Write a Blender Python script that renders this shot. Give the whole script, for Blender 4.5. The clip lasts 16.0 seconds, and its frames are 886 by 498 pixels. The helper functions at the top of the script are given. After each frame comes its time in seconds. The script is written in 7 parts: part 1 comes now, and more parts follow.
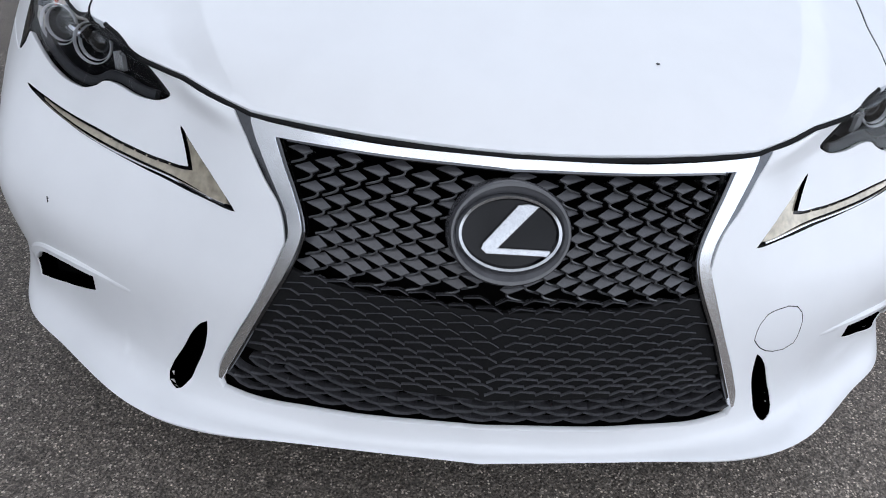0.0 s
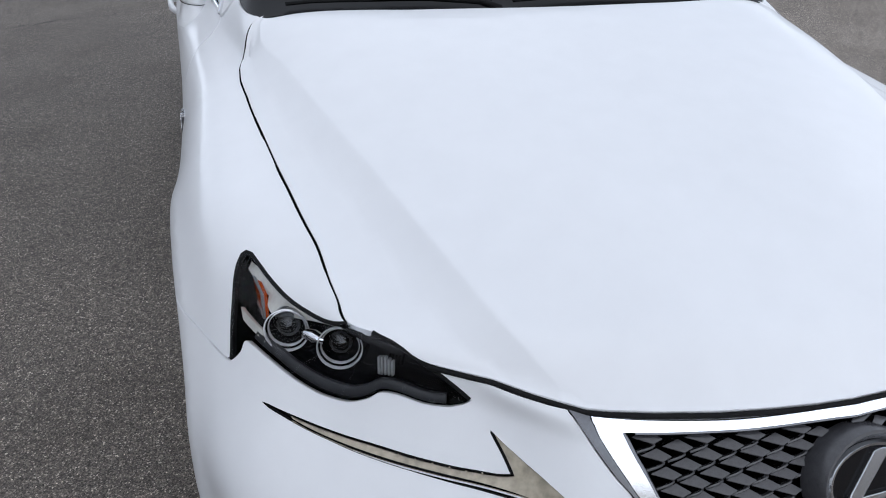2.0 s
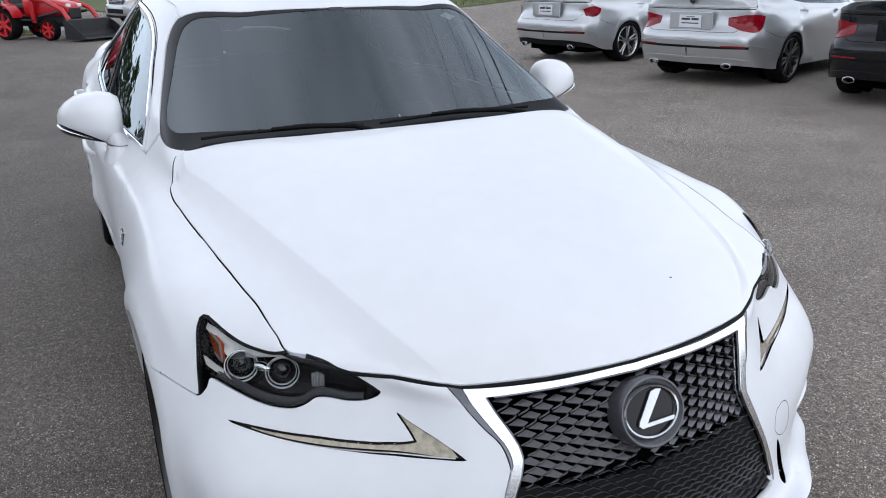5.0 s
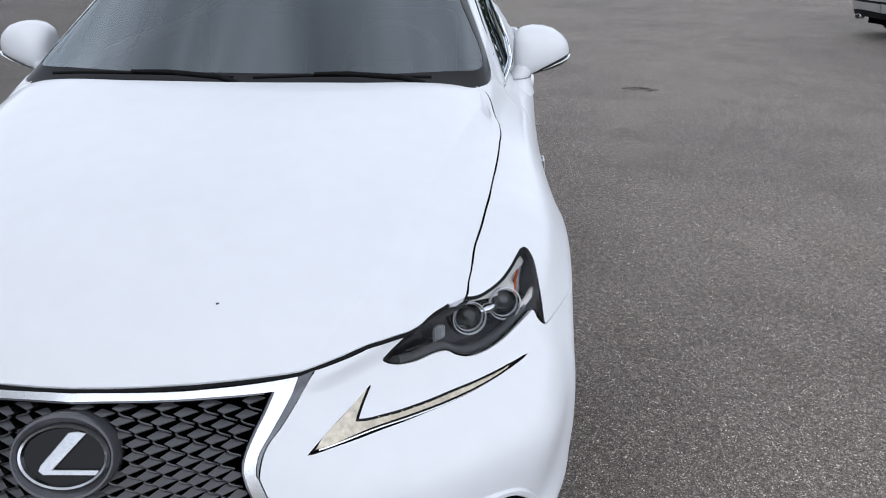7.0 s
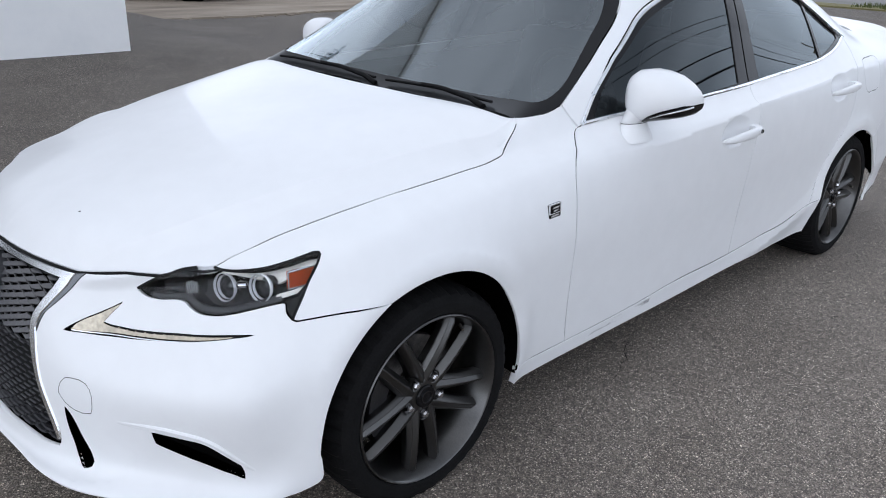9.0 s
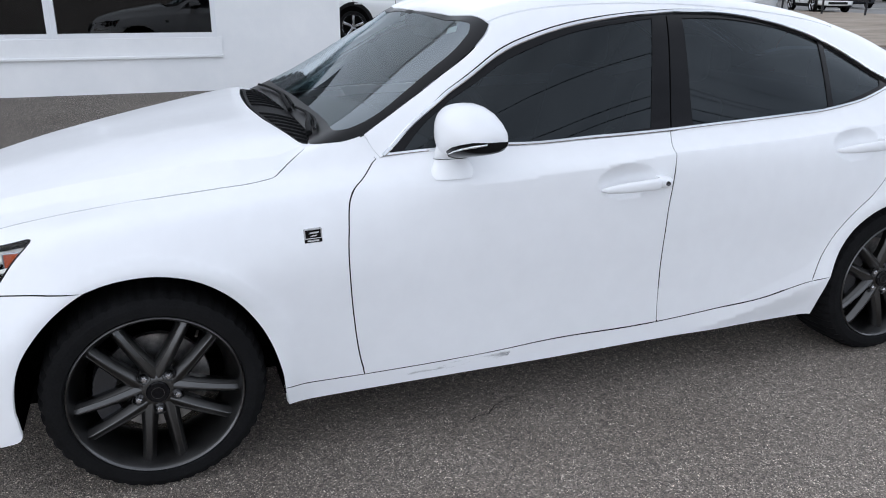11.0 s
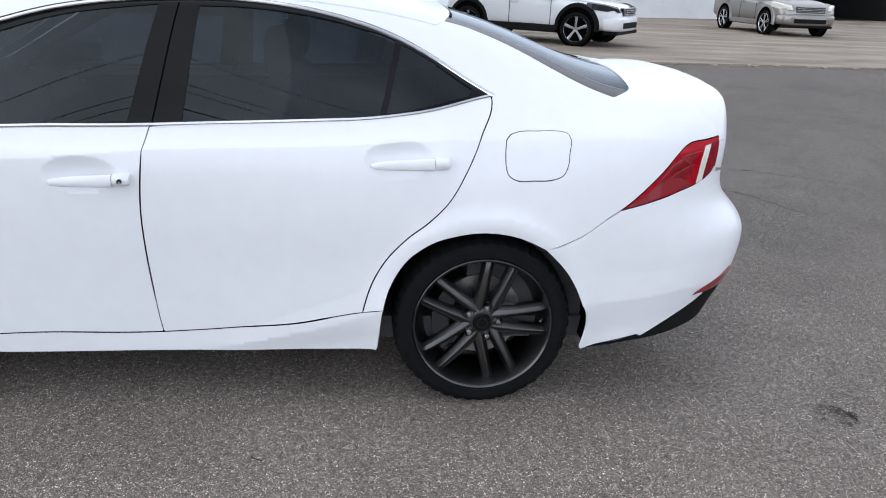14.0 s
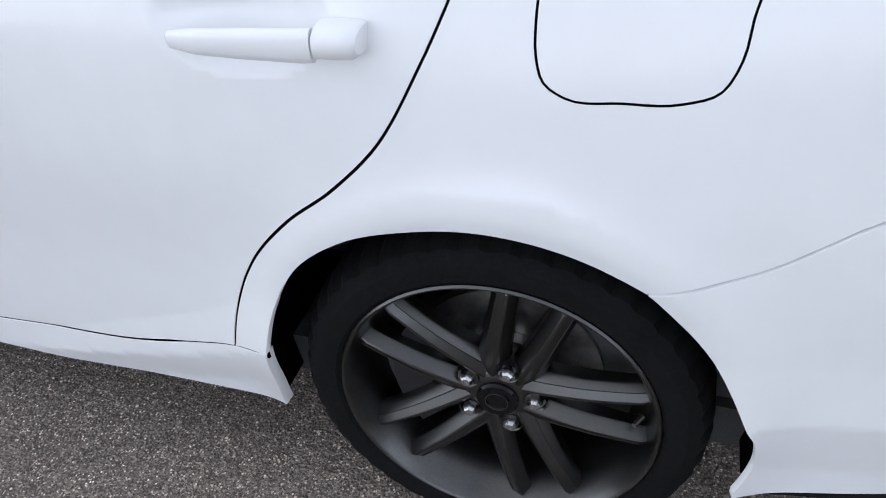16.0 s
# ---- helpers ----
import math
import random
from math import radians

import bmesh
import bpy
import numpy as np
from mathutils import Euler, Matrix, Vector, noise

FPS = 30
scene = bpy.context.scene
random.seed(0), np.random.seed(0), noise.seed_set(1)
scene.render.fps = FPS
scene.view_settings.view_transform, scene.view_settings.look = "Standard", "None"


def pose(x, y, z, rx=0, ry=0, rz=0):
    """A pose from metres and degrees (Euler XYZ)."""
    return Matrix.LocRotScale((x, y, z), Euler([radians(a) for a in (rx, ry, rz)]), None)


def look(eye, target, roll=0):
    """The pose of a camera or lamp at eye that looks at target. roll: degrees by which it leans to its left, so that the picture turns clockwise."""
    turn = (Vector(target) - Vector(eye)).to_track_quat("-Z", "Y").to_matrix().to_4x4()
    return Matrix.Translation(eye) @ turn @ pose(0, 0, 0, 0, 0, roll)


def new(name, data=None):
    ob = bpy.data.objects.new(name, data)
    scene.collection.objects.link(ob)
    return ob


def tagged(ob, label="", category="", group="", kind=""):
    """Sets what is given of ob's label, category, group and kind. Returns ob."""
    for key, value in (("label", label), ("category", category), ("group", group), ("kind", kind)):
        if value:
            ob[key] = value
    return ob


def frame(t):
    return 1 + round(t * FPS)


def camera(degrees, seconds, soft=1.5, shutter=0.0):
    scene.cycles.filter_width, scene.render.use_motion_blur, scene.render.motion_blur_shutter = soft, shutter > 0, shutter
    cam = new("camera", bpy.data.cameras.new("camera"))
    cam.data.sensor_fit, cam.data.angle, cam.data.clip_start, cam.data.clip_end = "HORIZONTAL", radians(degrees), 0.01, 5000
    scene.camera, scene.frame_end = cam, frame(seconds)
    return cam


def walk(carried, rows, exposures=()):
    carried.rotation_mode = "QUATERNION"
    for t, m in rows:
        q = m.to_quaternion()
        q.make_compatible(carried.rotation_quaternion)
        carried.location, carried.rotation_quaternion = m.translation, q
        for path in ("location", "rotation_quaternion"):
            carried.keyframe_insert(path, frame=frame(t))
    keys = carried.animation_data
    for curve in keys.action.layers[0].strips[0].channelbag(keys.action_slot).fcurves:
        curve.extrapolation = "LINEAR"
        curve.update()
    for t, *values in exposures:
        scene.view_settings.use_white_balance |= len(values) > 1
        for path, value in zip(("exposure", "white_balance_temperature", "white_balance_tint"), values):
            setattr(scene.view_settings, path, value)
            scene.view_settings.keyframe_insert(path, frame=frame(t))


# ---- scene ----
cam = camera(59.59, 16.0, soft=1.0)
PATH = [
    (0.0, pose(-0.155, -1.676, 1.167, 55.82, -5.29, -0.87)),
    (0.5, pose(-0.303, -1.651, 1.213, 55.82, -4.61, 0.70)),
    (1.0, pose(-0.405, -1.530, 1.267, 56.72, -3.64, -0.51)),
    (1.5, pose(-0.594, -1.418, 1.298, 58.77, -2.65, -7.14)),
    (2.0, pose(-0.780, -1.380, 1.362, 61.50, -1.60, -15.74)),
    (2.5, pose(-0.887, -1.527, 1.429, 64.33, -0.39, -23.36)),
    (3.0, pose(-1.003, -1.682, 1.465, 66.82, 0.66, -30.83)),
    (3.2, pose(-1.077, -1.728, 1.465, 67.32, 1.01, -33.01)),
    (5.3, pose(-0.890, -1.850, 1.444, 70.88, 1.05, -24.57)),
    (5.5, pose(-0.739, -1.847, 1.431, 71.19, 1.26, -23.84)),
    (6.0, pose(-0.288, -1.815, 1.432, 70.14, 1.17, -19.28)),
    (6.5, pose(0.219, -1.836, 1.412, 68.40, 0.88, -9.29)),
    (7.0, pose(0.641, -1.812, 1.403, 67.45, -0.31, 1.71)),
    (7.5, pose(1.071, -1.757, 1.420, 67.49, -0.97, 14.47)),
    (8.0, pose(1.475, -1.702, 1.439, 68.05, -0.84, 26.45)),
    (8.2, pose(1.615, -1.629, 1.455, 67.86, -1.22, 30.84)),
    (10.3, pose(2.827, -0.449, 1.431, 70.54, -0.69, 63.45)),
    (10.5, pose(2.886, -0.324, 1.421, 70.74, -0.54, 65.31)),
    (11.0, pose(3.000, 0.071, 1.439, 70.86, -0.55, 69.55)),
    (11.5, pose(3.165, 0.531, 1.470, 70.79, -0.73, 72.72)),
    (12.0, pose(3.189, 0.899, 1.455, 71.26, -1.27, 73.81)),
    (12.5, pose(3.249, 1.288, 1.455, 72.17, -1.93, 75.20)),
    (13.0, pose(3.311, 1.674, 1.454, 72.27, -2.52, 77.49)),
    (13.5, pose(3.299, 2.049, 1.456, 71.65, -2.84, 80.76)),
    (14.0, pose(3.303, 2.397, 1.452, 70.33, -2.26, 84.83)),
    (14.5, pose(3.123, 2.647, 1.444, 67.99, -1.90, 88.51)),
    (14.8, look((2.848, 2.842, 1.469), (1.032, 2.773, .634), .4)),
    (15.0, pose(2.660, 2.934, 1.456, 63.79, 0.41, 94.67)),
    (15.3, look((2.339, 3.020, 1.416), (.601, 2.715, .474), -1.7)),
    (15.5, pose(2.218, 3.049, 1.345, 61.74, 1.54, 102.57)),
    (16.0, pose(1.643, 2.980, 1.204, 52.62, 2.82, 105.80)),
]

# ---- light: bright overcast sky, wide soft sun ----
world = bpy.data.worlds.new("overcast")
scene.world = world
world.use_nodes = True
wn = world.node_tree.nodes
wl = world.node_tree.links
wn.clear()
wout = wn.new("ShaderNodeOutputWorld")
wbg = wn.new("ShaderNodeBackground")
sky = wn.new("ShaderNodeTexSky")
sky.sky_type = 'NISHITA'
sky.sun_disc = False
sky.sun_elevation = radians(55)
sky.sun_rotation = radians(200)
wtc = wn.new("ShaderNodeTexCoord")
wmap = wn.new("ShaderNodeMapping")
wmap.inputs["Scale"].default_value = (1.0, 1.0, 2.2)
wnoise = wn.new("ShaderNodeTexNoise")
wnoise.inputs["Scale"].default_value = 2.3
wnoise.inputs["Detail"].default_value = 3
wramp = wn.new("ShaderNodeValToRGB")
wramp.color_ramp.elements[0].position = .30
wramp.color_ramp.elements[0].color = (4.2, 4.65, 5.5, 1)
wramp.color_ramp.elements[1].position = .72
wramp.color_ramp.elements[1].color = (11.0, 11.8, 13.4, 1)
wmix = wn.new("ShaderNodeMixRGB")
wmix.inputs[0].default_value = .88
wbg.inputs["Strength"].default_value = .10
wl.new(wtc.outputs["Generated"], wmap.inputs["Vector"])
wl.new(wmap.outputs["Vector"], wnoise.inputs["Vector"])
wl.new(wnoise.outputs["Fac"], wramp.inputs["Fac"])
wl.new(sky.outputs["Color"], wmix.inputs[1])
wl.new(wramp.outputs["Color"], wmix.inputs[2])
# an overcast sky: the cloud deck is brightest low down, all round
wsep = wn.new("ShaderNodeSeparateXYZ")
wlow = wn.new("ShaderNodeMapRange")
wlow.inputs["From Min"].default_value = 0
wlow.inputs["From Max"].default_value = .8
wlow.inputs["To Min"].default_value = 2.5
wlow.inputs["To Max"].default_value = 1.02
wmul = wn.new("ShaderNodeMixRGB")
wmul.blend_type = 'MULTIPLY'
wmul.inputs[0].default_value = 1
wl.new(wtc.outputs["Generated"], wsep.inputs[0])
wl.new(wsep.outputs["Z"], wlow.inputs["Value"])
wl.new(wmix.outputs["Color"], wmul.inputs[1])
wl.new(wlow.outputs["Result"], wmul.inputs[2])
wl.new(wmul.outputs["Color"], wbg.inputs["Color"])
wl.new(wbg.outputs["Background"], wout.inputs["Surface"])

sun = new("sun", bpy.data.lights.new("sun", 'SUN'))
sun.data.energy = 0.45
sun.data.angle = radians(100)
sun.data.color = (1.0, .97, .93)
sun.matrix_world = look((.9, -4.6, 5.2), (0, 1.2, 0))
walk(cam, PATH, exposures=[(0, .0), (2, -.08), (3.2, -.05), (5.5, .05), (6.5, -.08), (8.2, -.07), (10.3, .05), (12.5, .22), (14, .27), (15, .25), (16, .18)])

# ---- materials ----
def material(name, color, rough=.5, metal=0.0, coat=0.0, spec=.5, noise_scale=0.0, noise_amt=0.0, bump=0.0, bump_scale=80, trans=0.0, alpha=1.0, ior=1.45):
    m = bpy.data.materials.new(name)
    m.use_nodes = True
    nt = m.node_tree
    b = nt.nodes["Principled BSDF"]
    b.inputs["Base Color"].default_value = (*color, 1)
    b.inputs["Roughness"].default_value = rough
    b.inputs["Metallic"].default_value = metal
    b.inputs["Specular IOR Level"].default_value = spec
    b.inputs["Coat Weight"].default_value = coat
    b.inputs["Coat Roughness"].default_value = .03
    b.inputs["Transmission Weight"].default_value = trans
    b.inputs["Alpha"].default_value = alpha
    b.inputs["IOR"].default_value = ior
    tc = nt.nodes.new("ShaderNodeTexCoord")
    if noise_amt:
        n1 = nt.nodes.new("ShaderNodeTexNoise")
        n1.inputs["Scale"].default_value = noise_scale
        n1.inputs["Detail"].default_value = 8
        n2 = nt.nodes.new("ShaderNodeTexNoise")
        n2.inputs["Scale"].default_value = noise_scale * 11
        n2.inputs["Detail"].default_value = 4
        add = nt.nodes.new("ShaderNodeMath")
        add.operation = 'ADD'
        mr = nt.nodes.new("ShaderNodeMapRange")
        mr.inputs["From Min"].default_value = .7
        mr.inputs["From Max"].default_value = 1.3
        mr.inputs["To Min"].default_value = 1 - noise_amt
        mr.inputs["To Max"].default_value = 1 + noise_amt
        mul = nt.nodes.new("ShaderNodeMixRGB")
        mul.blend_type = 'MULTIPLY'
        mul.inputs[0].default_value = 1
        mul.inputs[1].default_value = (*color, 1)
        nt.links.new(tc.outputs["Object"], n1.inputs["Vector"])
        nt.links.new(tc.outputs["Object"], n2.inputs["Vector"])
        nt.links.new(n1.outputs["Fac"], add.inputs[0])
        nt.links.new(n2.outputs["Fac"], add.inputs[1])
        nt.links.new(add.outputs[0], mr.inputs["Value"])
        nt.links.new(mr.outputs["Result"], mul.inputs[2])
        nt.links.new(mul.outputs[0], b.inputs["Base Color"])
    if bump:
        nb = nt.nodes.new("ShaderNodeTexNoise")
        nb.inputs["Scale"].default_value = bump_scale
        nb.inputs["Detail"].default_value = 3
        bp = nt.nodes.new("ShaderNodeBump")
        bp.inputs["Strength"].default_value = bump
        bp.inputs["Distance"].default_value = .002
        nt.links.new(tc.outputs["Object"], nb.inputs["Vector"])
        nt.links.new(nb.outputs["Fac"], bp.inputs["Height"])
        nt.links.new(bp.outputs["Normal"], b.inputs["Normal"])
    return m


def glazing(name, tint, through_amount, rough=.0, ior=1.6, gloss=(1, 1, 1)):
    """Tinted glass: a see-through tint under a clear, mirror-like face."""
    m = bpy.data.materials.new(name)
    m.use_nodes = True
    nt = m.node_tree
    nt.nodes.clear()
    out = nt.nodes.new("ShaderNodeOutputMaterial")
    tr = nt.nodes.new("ShaderNodeBsdfTransparent")
    tr.inputs["Color"].default_value = (*[c * through_amount for c in tint], 1)
    gl = nt.nodes.new("ShaderNodeBsdfGlossy")
    gl.inputs["Roughness"].default_value = rough
    gl.inputs["Color"].default_value = (*gloss, 1)
    fr = nt.nodes.new("ShaderNodeFresnel")
    fr.inputs["IOR"].default_value = ior
    mx = nt.nodes.new("ShaderNodeMixShader")
    nt.links.new(fr.outputs[0], mx.inputs[0])
    nt.links.new(tr.outputs[0], mx.inputs[1])
    nt.links.new(gl.outputs[0], mx.inputs[2])
    nt.links.new(mx.outputs[0], out.inputs["Surface"])
    return m


PAINT = material("white pearl paint", (.82, .83, .848), .35, coat=.35, noise_scale=1.3, noise_amt=.02)
CHROME = material("chrome", (.82, .83, .85), .06, 1.0, noise_scale=20, noise_amt=.03)
BADGE = material("brushed badge chrome", (.44, .45, .47), .18, 1.0, noise_scale=30, noise_amt=.12)
SATIN_CHROME = material("satin chrome", (.86, .87, .89), .24, 1.0, noise_scale=14, noise_amt=.04)
DARK_CHROME = material("dark chrome", (.13, .132, .14), .10, 1.0, noise_scale=18, noise_amt=.10)
GLOSS_BLACK = material("gloss black plastic", (.005, .005, .006), .10, spec=.25)
# darker copy of the blade plastic, for sides that lie in shade
BLADE_SHADE = material("shaded blade side", (.024, .024, .026), .22, spec=.9, bump=.1, bump_scale=400)
BLADE_BLACK = material("black grille blade", (.058, .058, .064), .26, spec=.9, noise_scale=60, noise_amt=.2)
LIP_BLACK = material("glossy black grille edge", (.060, .061, .066), .20, spec=1.0, coat=.4, noise_scale=90, noise_amt=.35)
# base lifted from black, so the colour carries the ridges' grazing glint
RIDGE_GLINT = material("black grille ridge lightened for glint", (.065, .065, .071), .24, spec=.9, noise_scale=90, noise_amt=.35)
TRIM_BLACK = material("matt black plastic", (.010, .010, .0105), .65, spec=.12, noise_scale=30, noise_amt=.2, bump=.2, bump_scale=600)
# for real black ducts, and as painted shade inside panel gaps
VOID = material("black duct and gap shade", (.003, .003, .003), .9, spec=.0)
RUBBER = material("tyre rubber", (.009, .009, .0095), .80, spec=.08, noise_scale=14, noise_amt=.25, bump=.25, bump_scale=300)
RIM = material("gunmetal wheel paint", (.096, .095, .094), .34, 1.0, noise_scale=25, noise_amt=.08)
BARREL = material("dark wheel barrel", (.105, .104, .104), .30, 1.0, noise_scale=25, noise_amt=.12)
STEEL = material("brake steel", (.34, .33, .32), .30, 1.0, noise_scale=40, noise_amt=.2)
WORN_STEEL = material("worn brake steel", (.42, .41, .40), .38, 1.0, noise_scale=55, noise_amt=.35)
CAST = material("cast metal", (.06, .06, .063), .42, .8, bump=.4, bump_scale=200)
WINDSCREEN = glazing("windscreen glass", (.80, .90, .90), .80, rough=.03, ior=2.5, gloss=(.88, .96, 1.0))
TINT = glazing("privacy glass", (.65, .82, 1.0), .16, ior=1.52, gloss=(.86, .95, 1.0))
REAR_GLASS = glazing("rear window glass", (.5, .55, .6), .10, ior=1.30, gloss=(.72, .78, .84))
LENS = glazing("clear lens", (.97, .98, 1.0), .95, rough=.01, ior=1.30)
RED_LENS = material("red lamp lens", (.40, .002, .012), .12, spec=.15, coat=.15, noise_scale=30, noise_amt=.3)
DEEP_RED = material("deep red lamp facet", (.22, .0015, .009), .10, spec=.3, coat=.4, noise_scale=18, noise_amt=.4)
BAND = material("satin edge band", (.035, .036, .039), .32, spec=.5, noise_scale=60, noise_amt=.1)
DARK_RED = material("dark red lens", (.26, .003, .012), .08, coat=1.0)
AMBER = material("amber reflector", (.62, .085, .012), .2, coat=.3, bump=.3, bump_scale=700)
SILVER = material("lamp reflector", (.86, .84, .77), .25, .25, noise_scale=12, noise_amt=.12)
CREAM = material("light guide", (.52, .46, .36), .20, .45, coat=.8, noise_scale=7, noise_amt=.38)
PROJ = glazing("projector glass", (.62, .66, .72), .75, rough=.02, ior=1.75)
RING = material("clear ring", (.90, .91, .93), .18, .15, coat=.6)
BRIGHT = material("bright lamp bezel", (.85, .86, .88), .22, .7)
CABIN = material("dark cabin trim", (.06, .06, .062), .7, noise_scale=20, noise_amt=.2)
NUTS = material("bright wheel nut", (.55, .55, .57), .25, 1.0, noise_scale=60, noise_amt=.1)
SEAT = material("black leather", (.03, .029, .029), .5, bump=.3, bump_scale=250)


def patchy(name, color, scale, low, high, amount, stretch=(1, 1, 1)):
    """A thin film that covers its surface only in patches: stains and scuffs."""
    m = bpy.data.materials.new(name)
    m.use_nodes = True
    nt = m.node_tree
    nt.nodes.clear()
    out = nt.nodes.new("ShaderNodeOutputMaterial")
    clear = nt.nodes.new("ShaderNodeBsdfTransparent")
    film = nt.nodes.new("ShaderNodeBsdfDiffuse")
    film.inputs["Color"].default_value = (*color, 1)
    tc = nt.nodes.new("ShaderNodeTexCoord")
    mp = nt.nodes.new("ShaderNodeMapping")
    mp.inputs["Scale"].default_value = stretch
    nz = nt.nodes.new("ShaderNodeTexNoise")
    nz.inputs["Scale"].default_value = scale
    nz.inputs["Detail"].default_value = 8
    nz.inputs["Roughness"].default_value = .7
    mr = nt.nodes.new("ShaderNodeMapRange")
    mr.inputs["From Min"].default_value = low
    mr.inputs["From Max"].default_value = high
    mr.inputs["To Max"].default_value = amount
    mx = nt.nodes.new("ShaderNodeMixShader")
    nt.links.new(tc.outputs["Object"], mp.inputs["Vector"])
    nt.links.new(mp.outputs["Vector"], nz.inputs["Vector"])
    nt.links.new(nz.outputs["Fac"], mr.inputs["Value"])
    nt.links.new(mr.outputs["Result"], mx.inputs[0])
    nt.links.new(clear.outputs[0], mx.inputs[1])
    nt.links.new(film.outputs[0], mx.inputs[2])
    nt.links.new(mx.outputs[0], out.inputs["Surface"])
    return m


FRIT = material("ceramic edge band", (.008, .008, .009), .28, spec=.28)
SCUFF = patchy("grey scuffs", (.30, .31, .32), 9, .50, .62, .65, (1, .35, 2.2))

# ---- mesh helpers ----
from mathutils.geometry import delaunay_2d_cdt


def part(name, mesh_or_bm, mat, parent=None, label="", m=None):
    """Link a bmesh or mesh as ONE object, under a thing or a part; m is its pose in the parent."""
    if isinstance(mesh_or_bm, bmesh.types.BMesh):
        me = bpy.data.meshes.new(name)
        mesh_or_bm.to_mesh(me)
        mesh_or_bm.free()
    else:
        me = mesh_or_bm
    if mat and not me.materials:
        me.materials.append(mat)
    ob = new(name, me)
    if m is not None:
        ob.matrix_basis = m
    if parent is not None:
        ob.parent = parent
    if label:
        ob["label"] = label
    return ob


def smooth(bm, angle=None):
    for f in bm.faces:
        f.smooth = True
    if angle:
        for e in bm.edges:
            if len(e.link_faces) == 2 and e.calc_face_angle(0) > radians(angle):
                e.smooth = False
    return bm


def box(bm, x0, x1, y0, y1, z0, z1, bevel=0.0, seg=2, m=None):
    r = bmesh.ops.create_cube(bm, size=1)
    vs = r["verts"]
    for v in vs:
        v.co = Vector(((x0 + x1) / 2 + v.co.x * (x1 - x0), (y0 + y1) / 2 + v.co.y * (y1 - y0), (z0 + z1) / 2 + v.co.z * (z1 - z0)))
    if bevel:
        es = {e for v in vs for e in v.link_edges}
        r = bmesh.ops.bevel(bm, geom=list(es), offset=bevel, segments=seg, affect='EDGES', profile=.5)
        vs = list({v for f in r["faces"] for v in f.verts} | {v for v in vs if v.is_valid})
    if m is not None:
        bmesh.ops.transform(bm, matrix=m, verts=[v for v in vs if v.is_valid])
    return bm


def lathe(profile, n=48, axis="x", closed=False):
    """Turn a profile of (along the axis, radius) about an axis."""
    bm = bmesh.new()
    rings = []
    for a, r in profile:
        ring = []
        for k in range(n):
            c, s = math.cos(2 * math.pi * k / n) * r, math.sin(2 * math.pi * k / n) * r
            ring.append(bm.verts.new((a, c, s) if axis == "x" else ((c, a, s) if axis == "y" else (c, s, a))))
        rings.append(ring)
    pairs = list(zip(rings, rings[1:]))
    if closed:
        pairs.append((rings[-1], rings[0]))
    for p, q in pairs:
        for k in range(n):
            bm.faces.new((p[k], p[(k + 1) % n], q[(k + 1) % n], q[k]))
    bmesh.ops.recalc_face_normals(bm, faces=bm.faces)
    return smooth(bm, 35)


def tube(points, radius, n=8, flat=1.0, cap=True):
    """A bar along a line of points; radius may be a list."""
    bm = bmesh.new()
    pts = [Vector(p) for p in points]
    rings = []
    up = Vector((0, 0, 1))
    for i, p in enumerate(pts):
        d = (pts[min(i + 1, len(pts) - 1)] - pts[max(i - 1, 0)]).normalized()
        a = d.cross(up)
        if a.length < 1e-3:
            a = d.cross(Vector((0, 1, 0)))
        a.normalize()
        b = a.cross(d)
        r = radius[i] if isinstance(radius, (list, tuple)) else radius
        rings.append([bm.verts.new(p + a * math.cos(2 * math.pi * k / n) * r + b * math.sin(2 * math.pi * k / n) * r * flat) for k in range(n)])
    for p, q in zip(rings, rings[1:]):
        for k in range(n):
            bm.faces.new((p[k], p[(k + 1) % n], q[(k + 1) % n], q[k]))
    if cap:
        bm.faces.new(rings[0][::-1])
        bm.faces.new(rings[-1])
    bmesh.ops.recalc_face_normals(bm, faces=bm.faces)
    return smooth(bm, 50)


def prism(outline, depth, bevel=0.0):
    """A flat outline (x, z) given depth along y, from 0 to depth."""
    bm = bmesh.new()
    a = [bm.verts.new((x, 0, z)) for x, z in outline]
    f = bm.faces.new(a)
    r = bmesh.ops.extrude_face_region(bm, geom=[f])
    for v in r["geom"]:
        if isinstance(v, bmesh.types.BMVert):
            v.co.y += depth
    bmesh.ops.recalc_face_normals(bm, faces=bm.faces)
    if bevel:
        bmesh.ops.bevel(bm, geom=list(bm.edges), offset=bevel, segments=2, affect='EDGES', profile=.5)
    return bm


def loft(sections, cap=True, closed=True):
    """Skin a run of point loops of equal count."""
    bm = bmesh.new()
    rings = [[bm.verts.new(p) for p in s] for s in sections]
    n = len(rings[0])
    for p, q in zip(rings, rings[1:]):
        for k in range(n if closed else n - 1):
            bm.faces.new((p[k], p[(k + 1) % n], q[(k + 1) % n], q[k]))
    if cap:
        bm.faces.new(rings[0][::-1])
        bm.faces.new(rings[-1])
    bmesh.ops.recalc_face_normals(bm, faces=bm.faces)
    return bm

